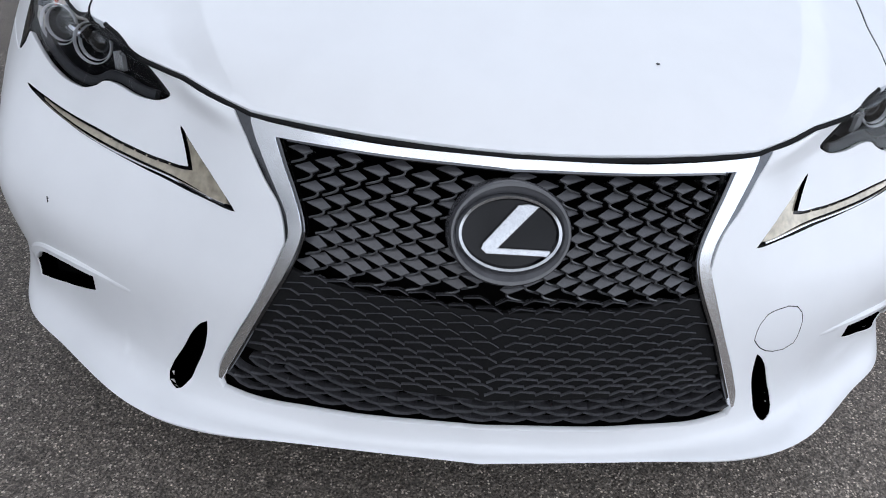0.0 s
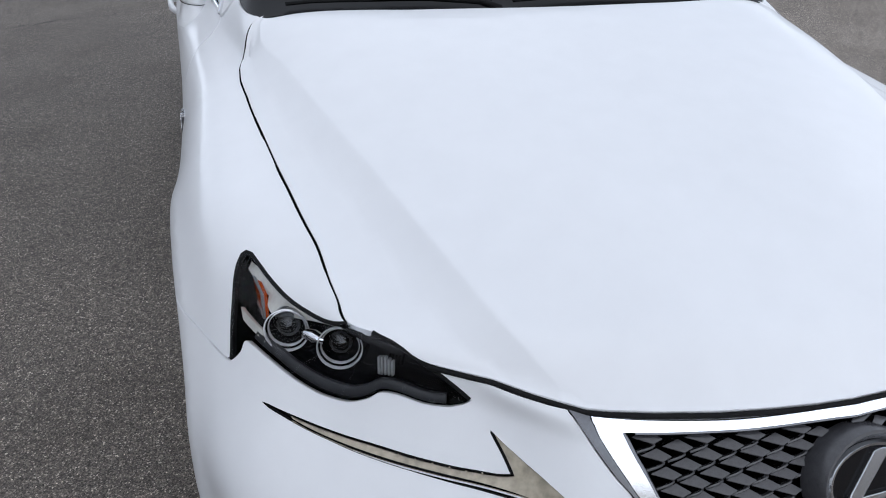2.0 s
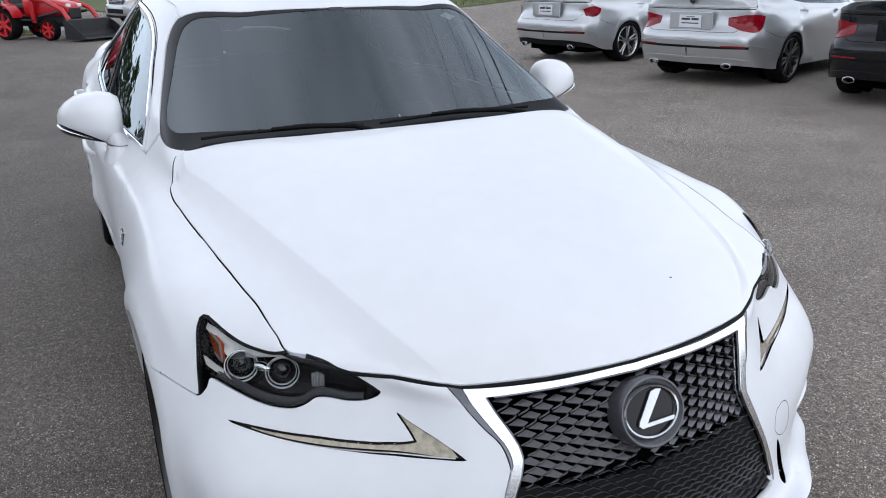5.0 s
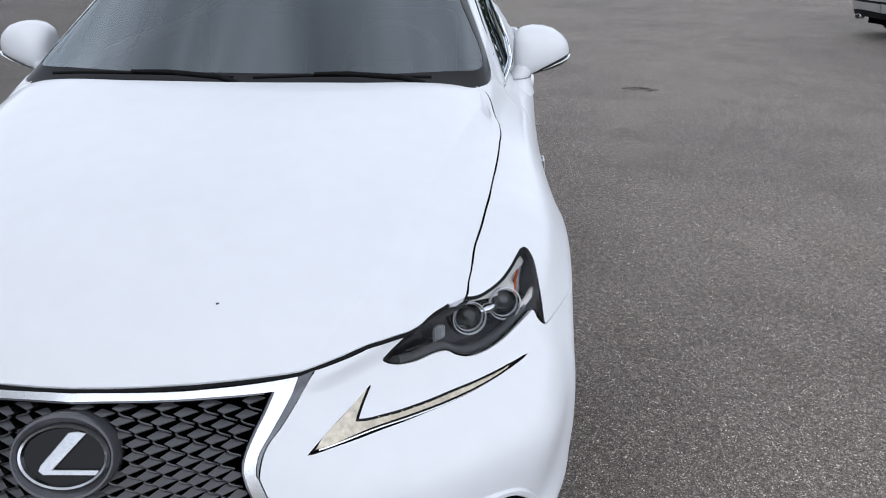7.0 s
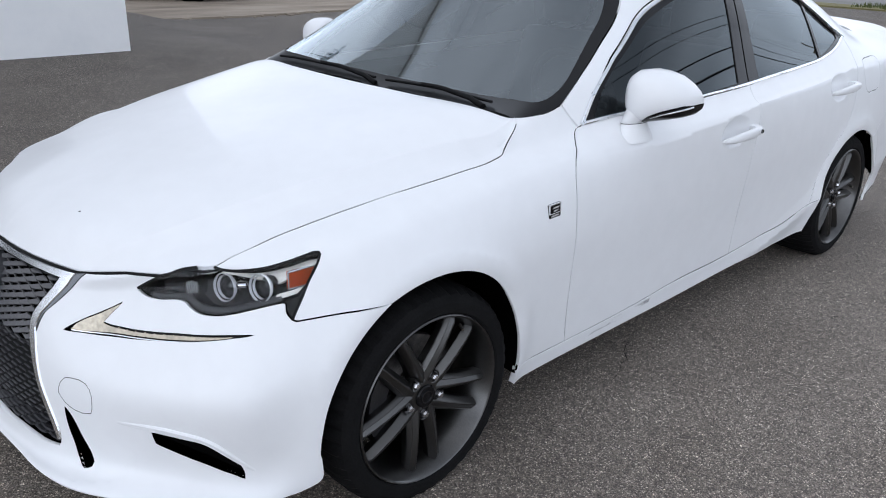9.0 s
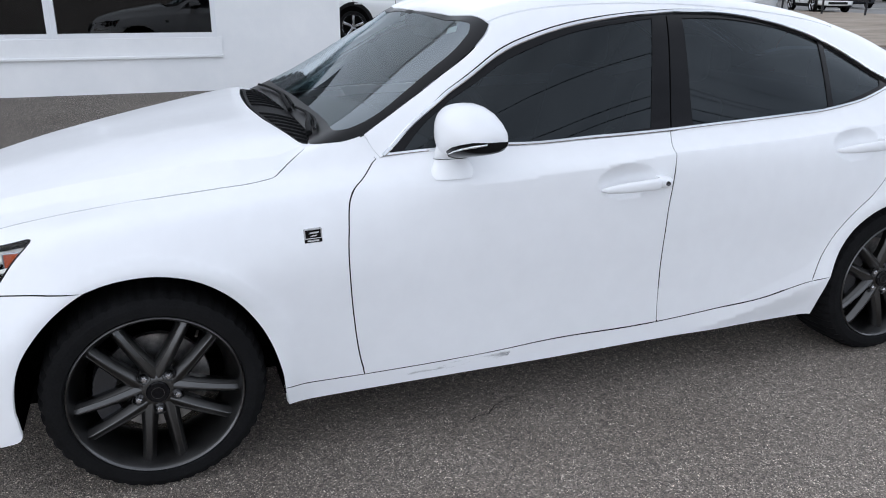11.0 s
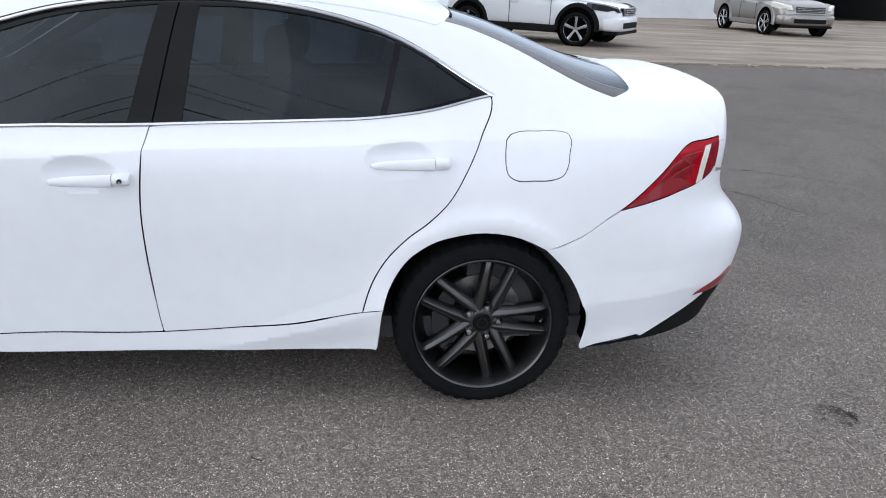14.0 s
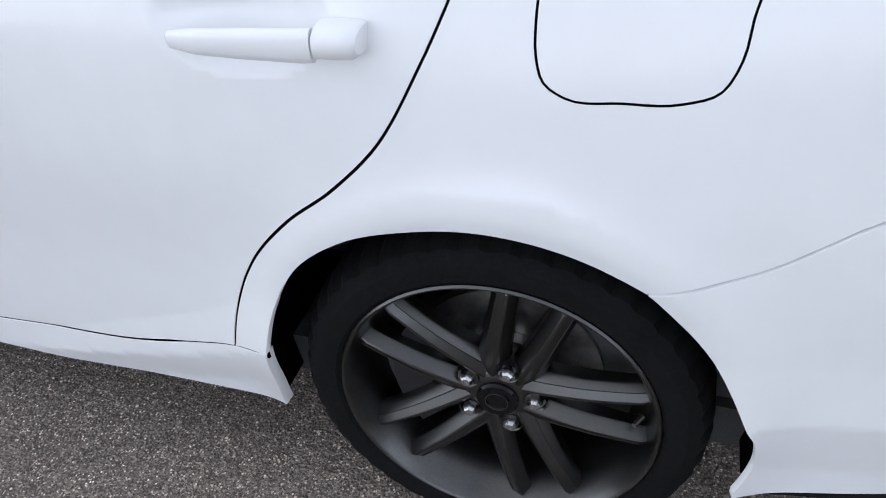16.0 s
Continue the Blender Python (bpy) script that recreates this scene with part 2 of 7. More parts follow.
# ---- the skin of the car: a surface through nine rails ----
# body rails, left side: stations run from the nose round the flank to the tail
RA = [(0, -.880, .233), (.245, -.860, .232), (.430, -.845, .236), (.563, -.785, .225), (.715, -.642, .203), (.820, -.535, .205), (.862, -.37, .208), (.87, 0, .185), (.842, .42, .187), (.845, .95, .19), (.847, 1.3, .19), (.85, 1.7, .195), (.86, 2.35, .20), (.875, 2.8, .205), (.878, 3.2, .215), (.82, 3.52, .25), (.60, 3.72, .28), (0, 3.79, .28)]
RB = [(0, -.853, .262), (.22, -.838, .262), (.425, -.790, .268), (.578, -.694, .268), (.70, -.594, .272), (.806, -.500, .278), (.878, -.33, .30), (.885, 0, .30), (.86, .42, .28), (.855, .95, .275), (.855, 1.3, .277), (.856, 1.7, .28), (.885, 2.35, .34), (.895, 2.8, .36), (.885, 3.2, .36), (.835, 3.535, .40), (.63, 3.772, .42), (0, 3.845, .42)]
RC = [(0, -.848, .42), (.22, -.825, .43), (.40, -.775, .45), (.575, -.69, .455), (.73, -.598, .465), (.834, -.503, .48), (.888, -.30, .50), (.903, 0, .52), (.885, .42, .50), (.872, .95, .48), (.872, 1.3, .48), (.873, 1.7, .48), (.893, 2.35, .52), (.91, 2.8, .55), (.895, 3.2, .55), (.845, 3.53, .57), (.665, 3.790, .61), (0, 3.87, .63)]
RD = [(0, -.80, .58), (.20, -.785, .58), (.37, -.735, .58), (.50, -.64, .60), (.67, -.535, .61), (.785, -.43, .63), (.865, -.24, .665), (.897, 0, .68), (.892, .42, .67), (.888, .95, .66), (.89, 1.3, .67), (.892, 1.7, .68), (.905, 2.35, .71), (.90, 2.8, .74), (.885, 3.2, .73), (.825, 3.47, .74), (.645, 3.69, .76), (0, 3.755, .78)]
RE = [(0, -.765, .65), (.18, -.752, .65), (.36, -.70, .655), (.49, -.605, .665), (.655, -.49, .705), (.765, -.33, .745), (.815, -.17, .79), (.836, 0, .80), (.840, .42, .835), (.879, .95, .85), (.887, 1.3, .862), (.888, 1.7, .875), (.882, 2.35, .895), (.856, 2.8, .92), (.835, 3.2, .945), (.79, 3.465, .945), (.68, 3.665, .95), (0, 3.735, .96)]
RF = [(0, -.738, .70), (.20, -.722, .70), (.40, -.66, .698), (.515, -.567, .722), (.645, -.47, .75), (.665, -.30, .793), (.687, -.17, .817), (.715, 0, .84), (.743, .40, .885), (.80, .95, .945), (.813, 1.3, .957), (.818, 1.7, .965), (.808, 2.35, .985), (.755, 2.8, 1.05), (.69, 3.2, 1.035), (.685, 3.465, 1.046), (.62, 3.665, 1.062), (0, 3.735, 1.085)]
RG = [(.67, .50, .965), (.615, .95, 1.19), (.575, 1.25, 1.325), (.60, 1.75, 1.362), (.575, 2.35, 1.322), (.555, 2.8, 1.23), (.525, 3.2, 1.10), (.52, 3.465, 1.078), (.44, 3.675, 1.090), (0, 3.735, 1.085)]
RH = [(.36, .565, .955), (.33, .93, 1.22), (.31, 1.20, 1.362), (.33, 1.75, 1.394), (.32, 2.35, 1.368), (.31, 2.8, 1.285), (.30, 3.2, 1.15), (.28, 3.455, 1.105), (.24, 3.68, 1.100), (0, 3.735, 1.085)]
RI = [(0, .58, .95), (0, .92, 1.235), (0, 1.18, 1.375), (0, 1.75, 1.42), (0, 2.35, 1.398), (0, 2.8, 1.305), (0, 3.2, 1.16), (0, 3.455, 1.112), (0, 3.685, 1.104), (0, 3.735, 1.085)]
LEAD = [(RF[i][0] * k, RF[i][1] + .02, RF[i][2] + .02) for k in (.8, .4, 0) for i in range(8)]
CAGE = np.array([RA, RB, RC, RD, RE, RF, LEAD[:8] + RG, LEAD[8:16] + RH, LEAD[16:] + RI], float)
NV, NU = CAGE.shape[:2]


def spline(t, n):
    """Weights of a smooth curve through n control points at parameters t."""
    t = np.clip(np.asarray(t, float), 0, n - 1 - 1e-9)
    i = t.astype(int)
    f = t - i
    w = np.zeros((len(t), n))
    for k, c in ((-1, -f / 2 + f ** 2 - f ** 3 / 2), (0, 1 - 2.5 * f ** 2 + 1.5 * f ** 3), (1, f / 2 + 2 * f ** 2 - 1.5 * f ** 3), (2, -f ** 2 / 2 + f ** 3 / 2)):
        j = i + k
        a = j < 0
        b = j > n - 1
        m = ~(a | b)
        r = np.arange(len(t))
        w[r[m], j[m]] += c[m]
        w[r[a], 0] += 2 * c[a]
        w[r[a], 1] -= c[a]
        w[r[b], n - 1] += 2 * c[b]
        w[r[b], n - 2] -= c[b]
    return w


FOLD = np.array([(3.37, 1.42), (3.19, 1.34), (3.10, 1.19), (3.04, .61), (2.78, .31), (2.43, .16), (2.14, .12), (1.9, .10)])
# hollows behind the door handles: place, radii, depth
# the shoulder line along doors and flank, and the fold in the sill's rear end
SHOULDER = np.array([(8.4, 4.03, 0), (9.0, 4.02, .6), (9.4, 4.01, 1), (10.2, 4.04, 1), (10.73, 4.17, 1), (11.0, 4.30, 1), (11.3, 4.37, 1), (11.6, 4.40, 1), (11.95, 4.40, 1), (12.36, 4.32, 1), (13.0, 4.19, 1), (13.65, 4.13, 1), (14.5, 4.12, .9), (15.0, 4.12, 0)])
SILL_FOLD = np.array([(11.19, .07, 0), (11.32, .20, .4), (11.45, .335, 1), (11.7, .63, 1), (11.98, .89, 1), (12.17, 1.15, 1)])
DENTS = [(1.515, .822, .118, .060, .029), (2.502, .884, .116, .062, .031)]


def skin(uv):
    uv = np.asarray(uv, float)
    p = np.einsum("nu,nv,vuk->nk", spline(uv[:, 0], NU), spline(uv[:, 1], NV), CAGE)
    for y0, rr, h in ((0, .365, .016), (2.8, .345, .018)):
        r = np.hypot(p[:, 1] - y0, p[:, 2] - .318)
        p[:, 0] += h * np.exp(-((r - rr) / .05) ** 2) * (p[:, 2] < .9) * (uv[:, 0] > 4)
        # a flat flange round the opening, with a crease at its outer edge
        p[:, 0] -= .20 * np.clip(rr + .040 - r, 0, .05) * np.clip((p[:, 2] - .38) / .16, 0, 1) * (uv[:, 0] > 5.4)
    # the fold from the lamp duct down to the lip, hollow on its inner side
    near = np.nonzero((uv[:, 0] > 1.6) & (uv[:, 0] < 4.2) & (uv[:, 1] < 2.4))[0]
    if len(near):
        q = uv[near] * (.17, .17)
        best, side, along = np.full(len(near), 9.0), np.zeros(len(near)), np.zeros(len(near))
        for k, (a, b) in enumerate(zip(FOLD * .17, FOLD[1:] * .17)):
            e = b - a
            t = np.clip(((q - a) @ e) / (e @ e), 0, 1)
            off = q - a - t[:, None] * e
            dist = np.hypot(off[:, 0], off[:, 1])
            m = dist < best
            best[m], side[m], along[m] = dist[m], (e[0] * off[:, 1] - e[1] * off[:, 0])[m], (k + t)[m]
        depth = .008 * np.clip((len(FOLD) - 1 - along) / 2, 0, 1) * np.clip((along - 1.6) / 2, 0, 1) * np.exp(-best / .05) * (1 - np.exp(-best / .012)) * (side < 0)
        p[near] -= depth[:, None] * (.55, -.83, .1)
    for y0, z0, ry, rz, d in DENTS:
        e = 1 - ((p[:, 1] - y0) / ry) ** 2 - ((p[:, 2] - z0) / rz) ** 2
        p[:, 0] -= d * np.clip(e, 0, 1) ** 1.3 * (uv[:, 0] > 9)
    line, amount = (np.interp(uv[:, 0], SHOULDER[:, 0], SHOULDER[:, k]) for k in (1, 2))
    p[:, 0] += .0065 * amount * np.clip(1 - np.abs(uv[:, 1] - line) / .42, 0, 1) ** 1.6
    line, amount = (np.interp(uv[:, 0], SILL_FOLD[:, 0], SILL_FOLD[:, k]) for k in (1, 2))
    d = uv[:, 1] - line
    p[:, 0] += .011 * amount * np.clip(1 - np.where(d > 0, d / .55, -d / .6), 0, 1)
    return p

# outlines on the body skin, as (station along the car, rail up the side)
O_GRILLE = [(1.676, 4.456), (1.707, 4.005), (1.601, 3.521), (1.475, 3.114), (1.430, 2.908), (1.440, 2.713), (1.509, 2.454), (1.615, 2.039), (1.742, 1.664), (1.869, 1.344), (1.906, 1.223), (1.860, 1.159), (1.629, 1.150), (1.171, 1.186), (0.683, 1.206), (0.210, 1.209)]
O_HEADLIGHT = [(5.305, 4.154), (5.143, 4.201), (4.834, 4.190), (4.567, 4.211), (4.279, 4.374), (3.988, 4.918), (3.744, 5.046), (3.500, 4.996), (3.277, 4.748), (3.157, 4.506), (3.046, 4.167), (3.128, 4.012), (3.265, 3.819), (3.433, 3.714), (3.600, 3.710), (3.729, 3.640), (3.815, 3.486), (3.954, 3.344), (4.179, 3.288), (4.445, 3.303), (4.719, 3.343), (4.996, 3.358), (5.090, 3.348), (5.187, 3.181), (5.304, 3.028), (5.304, 3.276), (5.263, 3.683), (5.296, 3.961), (5.319, 4.091)]
O_DRL = [(4.850, 2.923), (4.524, 2.945), (4.113, 2.941), (3.745, 2.939), (3.392, 2.908), (3.053, 2.920), (2.779, 2.995), (2.719, 3.034), (2.794, 3.181), (2.903, 3.465), (2.936, 3.615), (2.852, 3.468), (2.676, 3.298), (2.425, 3.145), (2.242, 3.026), (2.076, 2.891), (2.311, 2.866), (2.707, 2.801), (3.086, 2.776), (3.436, 2.796), (3.805, 2.835), (4.216, 2.879), (4.590, 2.915)]
O_TOW = [(2.036, 1.865), (2.076, 2.017), (2.147, 2.099), (2.268, 2.123), (2.476, 2.086), (2.531, 2.008), (2.542, 1.827), (2.500, 1.698), (2.267, 1.687), (2.110, 1.766)]
O_SEAMF = [(5.364, 2.984), (5.740, 2.919), (6.125, 2.854), (6.441, 2.798)]
O_ARCHF = [(5.965, 0.202), (5.836, 1.143), (5.845, 1.562), (5.910, 1.853), (6.025, 2.187), (6.180, 2.496), (6.444, 2.759), (6.780, 2.935), (7.132, 2.943), (7.351, 2.801), (7.540, 2.492), (7.698, 2.027), (7.815, 1.543), (7.873, 1.001), (7.897, 0.159)]
O_DOORF = [(8.522, 5.061), (8.426, 4.510), (8.333, 4.031), (8.294, 3.333), (8.298, 2.299), (8.327, 1.527), (8.373, 0.779)]
O_SILLT = [(7.876, 0.812), (8.373, 0.779), (9.189, 0.825), (9.918, 0.921), (11.047, 0.914), (11.618, 0.908), (12.209, 1.008)]
O_SILLT2 = [(11.034, 0.908), (11.400, 0.901), (11.726, 0.917), (12.063, 1.092), (12.197, 1.157)]
O_DOORB = [(11.030, 4.999), (11.023, 4.85), (11.009, 4.35), (10.990, 3.667), (10.974, 3.138), (10.975, 2.659), (10.986, 2.04), (11.003, 1.53), (11.026, .956)]
O_DOORR = [(13.012, 5.134), (13.016, 4.982), (12.928, 4.352), (12.812, 3.618), (12.657, 3.043), (12.525, 2.766), (12.360, 2.489), (12.208, 2.086), (12.121, 1.655), (12.063, 1.092)]
O_ARCHR = [(12.165, 0.171), (12.198, 1.118), (12.255, 1.641), (12.368, 2.090), (12.535, 2.360), (12.761, 2.485), (13.019, 2.507), (13.258, 2.406), (13.492, 2.170), (13.678, 1.756), (13.832, 1.207), (13.907, 0.647), (13.866, 0.110)]
O_SEAMR = [(13.465, 2.211), (13.594, 2.309), (13.760, 2.462), (13.913, 2.689), (14.148, 2.965)]
O_TAIL = [(14.149, 2.970), (14.435, 3.254), (14.776, 3.589), (14.951, 3.794), (15.131, 3.960), (15.379, 4.025), (15.625, 4.097), (15.621, 3.747), (15.607, 3.523), (15.464, 3.374), (15.284, 3.273), (14.903, 3.166), (14.448, 3.055)]
O_DIFF = [(15.833, 0.875), (15.767, 0.562), (15.733, 0.000), (15.016, 0.000), (14.512, 0.106), (14.739, 0.347), (15.231, 0.796)]
O_FUEL = [(13.112, 4.158), (13.107, 3.849), (13.113, 3.650), (13.135, 3.509), (13.190, 3.430), (13.333, 3.419), (13.479, 3.433), (13.570, 3.504), (13.604, 3.643), (13.614, 3.837), (13.623, 4.145), (13.603, 4.240), (13.545, 4.295), (13.362, 4.330), (13.201, 4.329), (13.145, 4.279)]
O_BELT = [(8.559, 5.087), (9.370, 4.990), (10.354, 4.988), (11.032, 4.996), (11.438, 5.022), (11.881, 5.036), (12.216, 5.023), (12.593, 5.012), (13.033, 5.126)]
O_DLO = [(8.559, 5.087), (8.693, 5.399), (8.954, 5.602), (9.466, 5.725), (10.028, 5.787), (10.434, 5.847), (10.790, 5.892), (11.075, 5.924), (11.453, 5.947), (11.786, 5.909), (12.177, 5.800), (12.541, 5.606), (12.875, 5.304), (13.033, 5.126)]
O_GL_F = [(8.955, 5.517), (9.452, 5.644), (10.014, 5.716), (10.429, 5.788), (10.790, 5.836), (10.969, 5.864), (10.889, 5.050), (9.106, 5.040)]
O_GL_R = [(11.189, 5.865), (11.450, 5.884), (11.780, 5.858), (12.086, 5.796), (12.281, 5.745), (12.163, 5.069), (11.990, 5.066), (11.192, 5.047)]
O_GL_Q = [(12.322, 5.704), (12.534, 5.574), (12.744, 5.375), (12.863, 5.247), (12.833, 5.149), (12.551, 5.096), (12.208, 5.071)]
O_WHITE_STRIP = [(15.362, 3.895), (15.456, 3.933), (15.356, 3.305), (15.261, 3.276)]


# lengths along and up the skin, to work in metres on it
_ru = np.linalg.norm(np.diff(CAGE[3], axis=0), axis=1)
U_LEN = np.concatenate([[0], np.cumsum(_ru)])
V_LEN = np.array([0, .095, .28, .45, .63, .76, 1.10, 1.41, 1.74])
HOOD_C = [(0, -.738, .70), (0, -.64, .755), (0, -.42, .824), (0, -.12, .888), (0, .20, .940), (0, .42, .968), (0, .58, .960)]
HOOD_M = [(.20, -.722, .70), (.21, -.62, .757), (.225, -.40, .826), (.25, -.10, .890), (.28, .20, .941), (.31, .42, .967), (.33, .57, .962)]
HOOD_K = [(.40, -.66, .698), (.43, -.56, .748), (.47, -.36, .808), (.51, -.08, .871), (.55, .20, .925), (.585, .40, .957), (.61, .53, .968)]
HOOD_E = [(.515, -.567, .722), (.645, -.47, .75), (.667, -.29, .796), (.705, -.05, .836), (.731, .20, .866), (.743, .40, .886), (.673, .507, .964)]
HOOD_CAGE = np.array([HOOD_C, HOOD_M, HOOD_K, HOOD_E], float)


CREASE_U, CREASE_V = [0, .5, 1, 1.7, 2.4, 3.1, 3.6, 4.25, 5.4, 6], [1.90, 2.01, 2.08, 2.17, 2.275, 2.385, 2.45, 2.52, 2.66, 2.75]


# the bonnet's front edge, left half
HOOD_LIP = np.array([(0, -.7420, .699), (.06, -.7400, .699), (.123, -.7335, .699), (.2, -.723, .700), (.278, -.705, .700), (.34, -.686, .6995), (.366, -.676, .6995), (.40, -.656, .704), (.43, -.638, .709), (.473, -.605, .715), (.5, -.588, .716), (.55, -.556, .719)])


def hood_plain(uv):
    p = np.einsum("nu,nv,vuk->nk", spline(uv[:, 0], 7), spline(uv[:, 1], 4), HOOD_CAGE)
    # the edge lies along the wing's edge, round the corner by the scuttle
    eu = np.clip(uv[:, 0], 0, 6)
    edge = skin(np.stack([np.interp(eu, HOOD_SIDE[:, 0], HOOD_SIDE[:, k]) for k in (1, 2)], 1))
    own = np.einsum("nu,nv,vuk->nk", spline(eu, 7), spline(eu * 0 + 3, 4), HOOD_CAGE)
    w = np.clip(uv[:, 1] - 2.3, 0, .7) / .7 * np.clip(uv[:, 1] - 2, 0, 1)
    return p + (edge - own) * w[:, None]


def hood_skin(uv):
    uv = np.asarray(uv, float)
    p = hood_plain(uv)
    # the front edge runs straight from the lamp to the grille's corner
    x = np.interp(uv[:, 1], [0, 1, 2, 3], [0, .2, .4, .548])
    lip = np.stack([x] + [np.interp(x, HOOD_LIP[:, 0], HOOD_LIP[:, k]) for k in (1, 2)], 1)
    p += (lip - hood_plain(uv * [0, 1])) * (np.clip(1 - uv[:, 0] / .9, 0, 1) ** 2)[:, None]
    # the raised middle of the bonnet, with a crease at its edge
    t = np.clip((uv[:, 1] - np.interp(uv[:, 0], CREASE_U, CREASE_V)) / np.interp(uv[:, 0], [0, 4, 6], [.34, .30, .22]), 0, 1)
    front = np.clip((uv[:, 0] - .05) / .9, 0, 1)
    back = np.clip((6 - uv[:, 0]) / 1.2, 0, 1)
    p[:, 2] += .024 * (1 - t) ** 1.4 * front * (2 - front) * back * (2 - back)
    return p


SURFACES = {"body": (skin, np.arange(NU), U_LEN, np.arange(NV), V_LEN, (NU - 1, NV - 1)),
            "hood": (hood_skin, np.arange(7), np.array([0, .12, .32, .60, .90, 1.12, 1.30]), np.arange(4), np.array([0, .23, .49, .67]), (6, 3))}


def flow(pts, step=.012):
    """A smooth, finely stepped line through points given in metres."""
    p = np.asarray(pts, float)
    if len(p) < 3:
        n = max(2, int(np.linalg.norm(p[-1] - p[0]) / step) + 1)
        return p[0] + (p[-1] - p[0]) * np.linspace(0, 1, n)[:, None]
    d = np.maximum(np.linalg.norm(np.diff(p, axis=0), axis=1), 1e-6)
    s = np.diff(p, axis=0) / d[:, None]
    tan = np.empty_like(p)
    tan[1:-1] = (s[:-1] * d[1:, None] + s[1:] * d[:-1, None]) / (d[1:] + d[:-1])[:, None]
    tan[0], tan[-1] = 1.5 * s[0] - .5 * tan[1], 1.5 * s[-1] - .5 * tan[-2]
    out = []
    for i in range(len(p) - 1):
        n = max(1, int(math.ceil(d[i] / step)))
        t = np.arange(n)[:, None] / n
        h = d[i]
        out.append((2 * t ** 3 - 3 * t ** 2 + 1) * p[i] + (t ** 3 - 2 * t ** 2 + t) * h * tan[i] + (-2 * t ** 3 + 3 * t ** 2) * p[i + 1] + (t ** 3 - t ** 2) * h * tan[i + 1])
    out.append(p[-1:])
    return np.concatenate(out)


# the bonnet's side edge: its own station, then the wing's (u, v)
HOOD_SIDE = flow([(0, 3.2, 4.70), (.25, 3.32, 4.77), (.45, 3.5, 5.0), (.7, 3.75, 5.05), (1, 3.99, 4.93), (1.22, 4.23, 5.03), (1.5, 4.5, 5.01), (1.7, 4.75, 4.985), (2.2, 5.3, 4.955), (2.75, 6.1, 4.975), (3.3, 6.95, 5.01), (4.2, 7.61, 4.945), (4.9, 7.89, 4.96), (5.05, 7.965, 5.02), (5.2, 7.99, 5.2), (5.45, 8.0, 5.45), (6, 8.02, 6)], .03)
WING_EDGE = [(u, v) for t, u, v in HOOD_SIDE if 1.03 < t < 5.8][::-1]


def inside(q, poly):
    x, y = q[:, 0:1], q[:, 1:2]
    a, b = poly, np.roll(poly, -1, axis=0)
    c = ((a[:, 1] > y) != (b[:, 1] > y)) & (x < (b[:, 0] - a[:, 0]) * (y - a[:, 1]) / (b[:, 1] - a[:, 1] + 1e-15) + a[:, 0])
    return c.sum(axis=1) % 2 == 1


def edge_distance(q, poly):
    a, b = poly, np.roll(poly, -1, axis=0)
    best = np.full(len(q), 9.0)
    for s, e in zip(a, b):
        d = e - s
        t = np.clip(((q - s) @ d) / max(d @ d, 1e-12), 0, 1)
        best = np.minimum(best, np.linalg.norm(q - s - t[:, None] * d, axis=1))
    return best


def loop_of(runs, surface="body", step=.012):
    """One closed outline in metres on the skin, from runs of (u, v); each run is smooth, the joints are corners."""
    _, ui, ul, vi, vl, _ = SURFACES[surface]
    out = []
    for r in runs:
        r = np.asarray(r, float)
        f = flow(np.stack([np.interp(r[:, 0], ui, ul), np.interp(r[:, 1], vi, vl)], 1), step)
        if out and np.linalg.norm(out[-1][-1] - f[0]) > step * 1.5:
            out.append(flow([out[-1][-1], f[0]], step)[1:-1])
        out.append(f)
    p = np.concatenate(out)
    if np.linalg.norm(p[0] - p[-1]) > step * 1.5:
        p = np.concatenate([p, flow([p[-1], p[0]], step)[1:-1]])
    keep = np.linalg.norm(p - np.roll(p, 1, axis=0), axis=1) > step * .25
    p = p[keep]
    x, y = p.T
    if (x * np.roll(y, -1) - y * np.roll(x, -1)).sum() < 0:
        p = p[::-1]
    return p


def inset(p, d):
    e = np.roll(p, -1, axis=0) - np.roll(p, 1, axis=0)
    n = np.stack([-e[:, 1], e[:, 0]], 1)
    n /= np.maximum(np.linalg.norm(n, axis=1, keepdims=True), 1e-9)
    return p + n * d


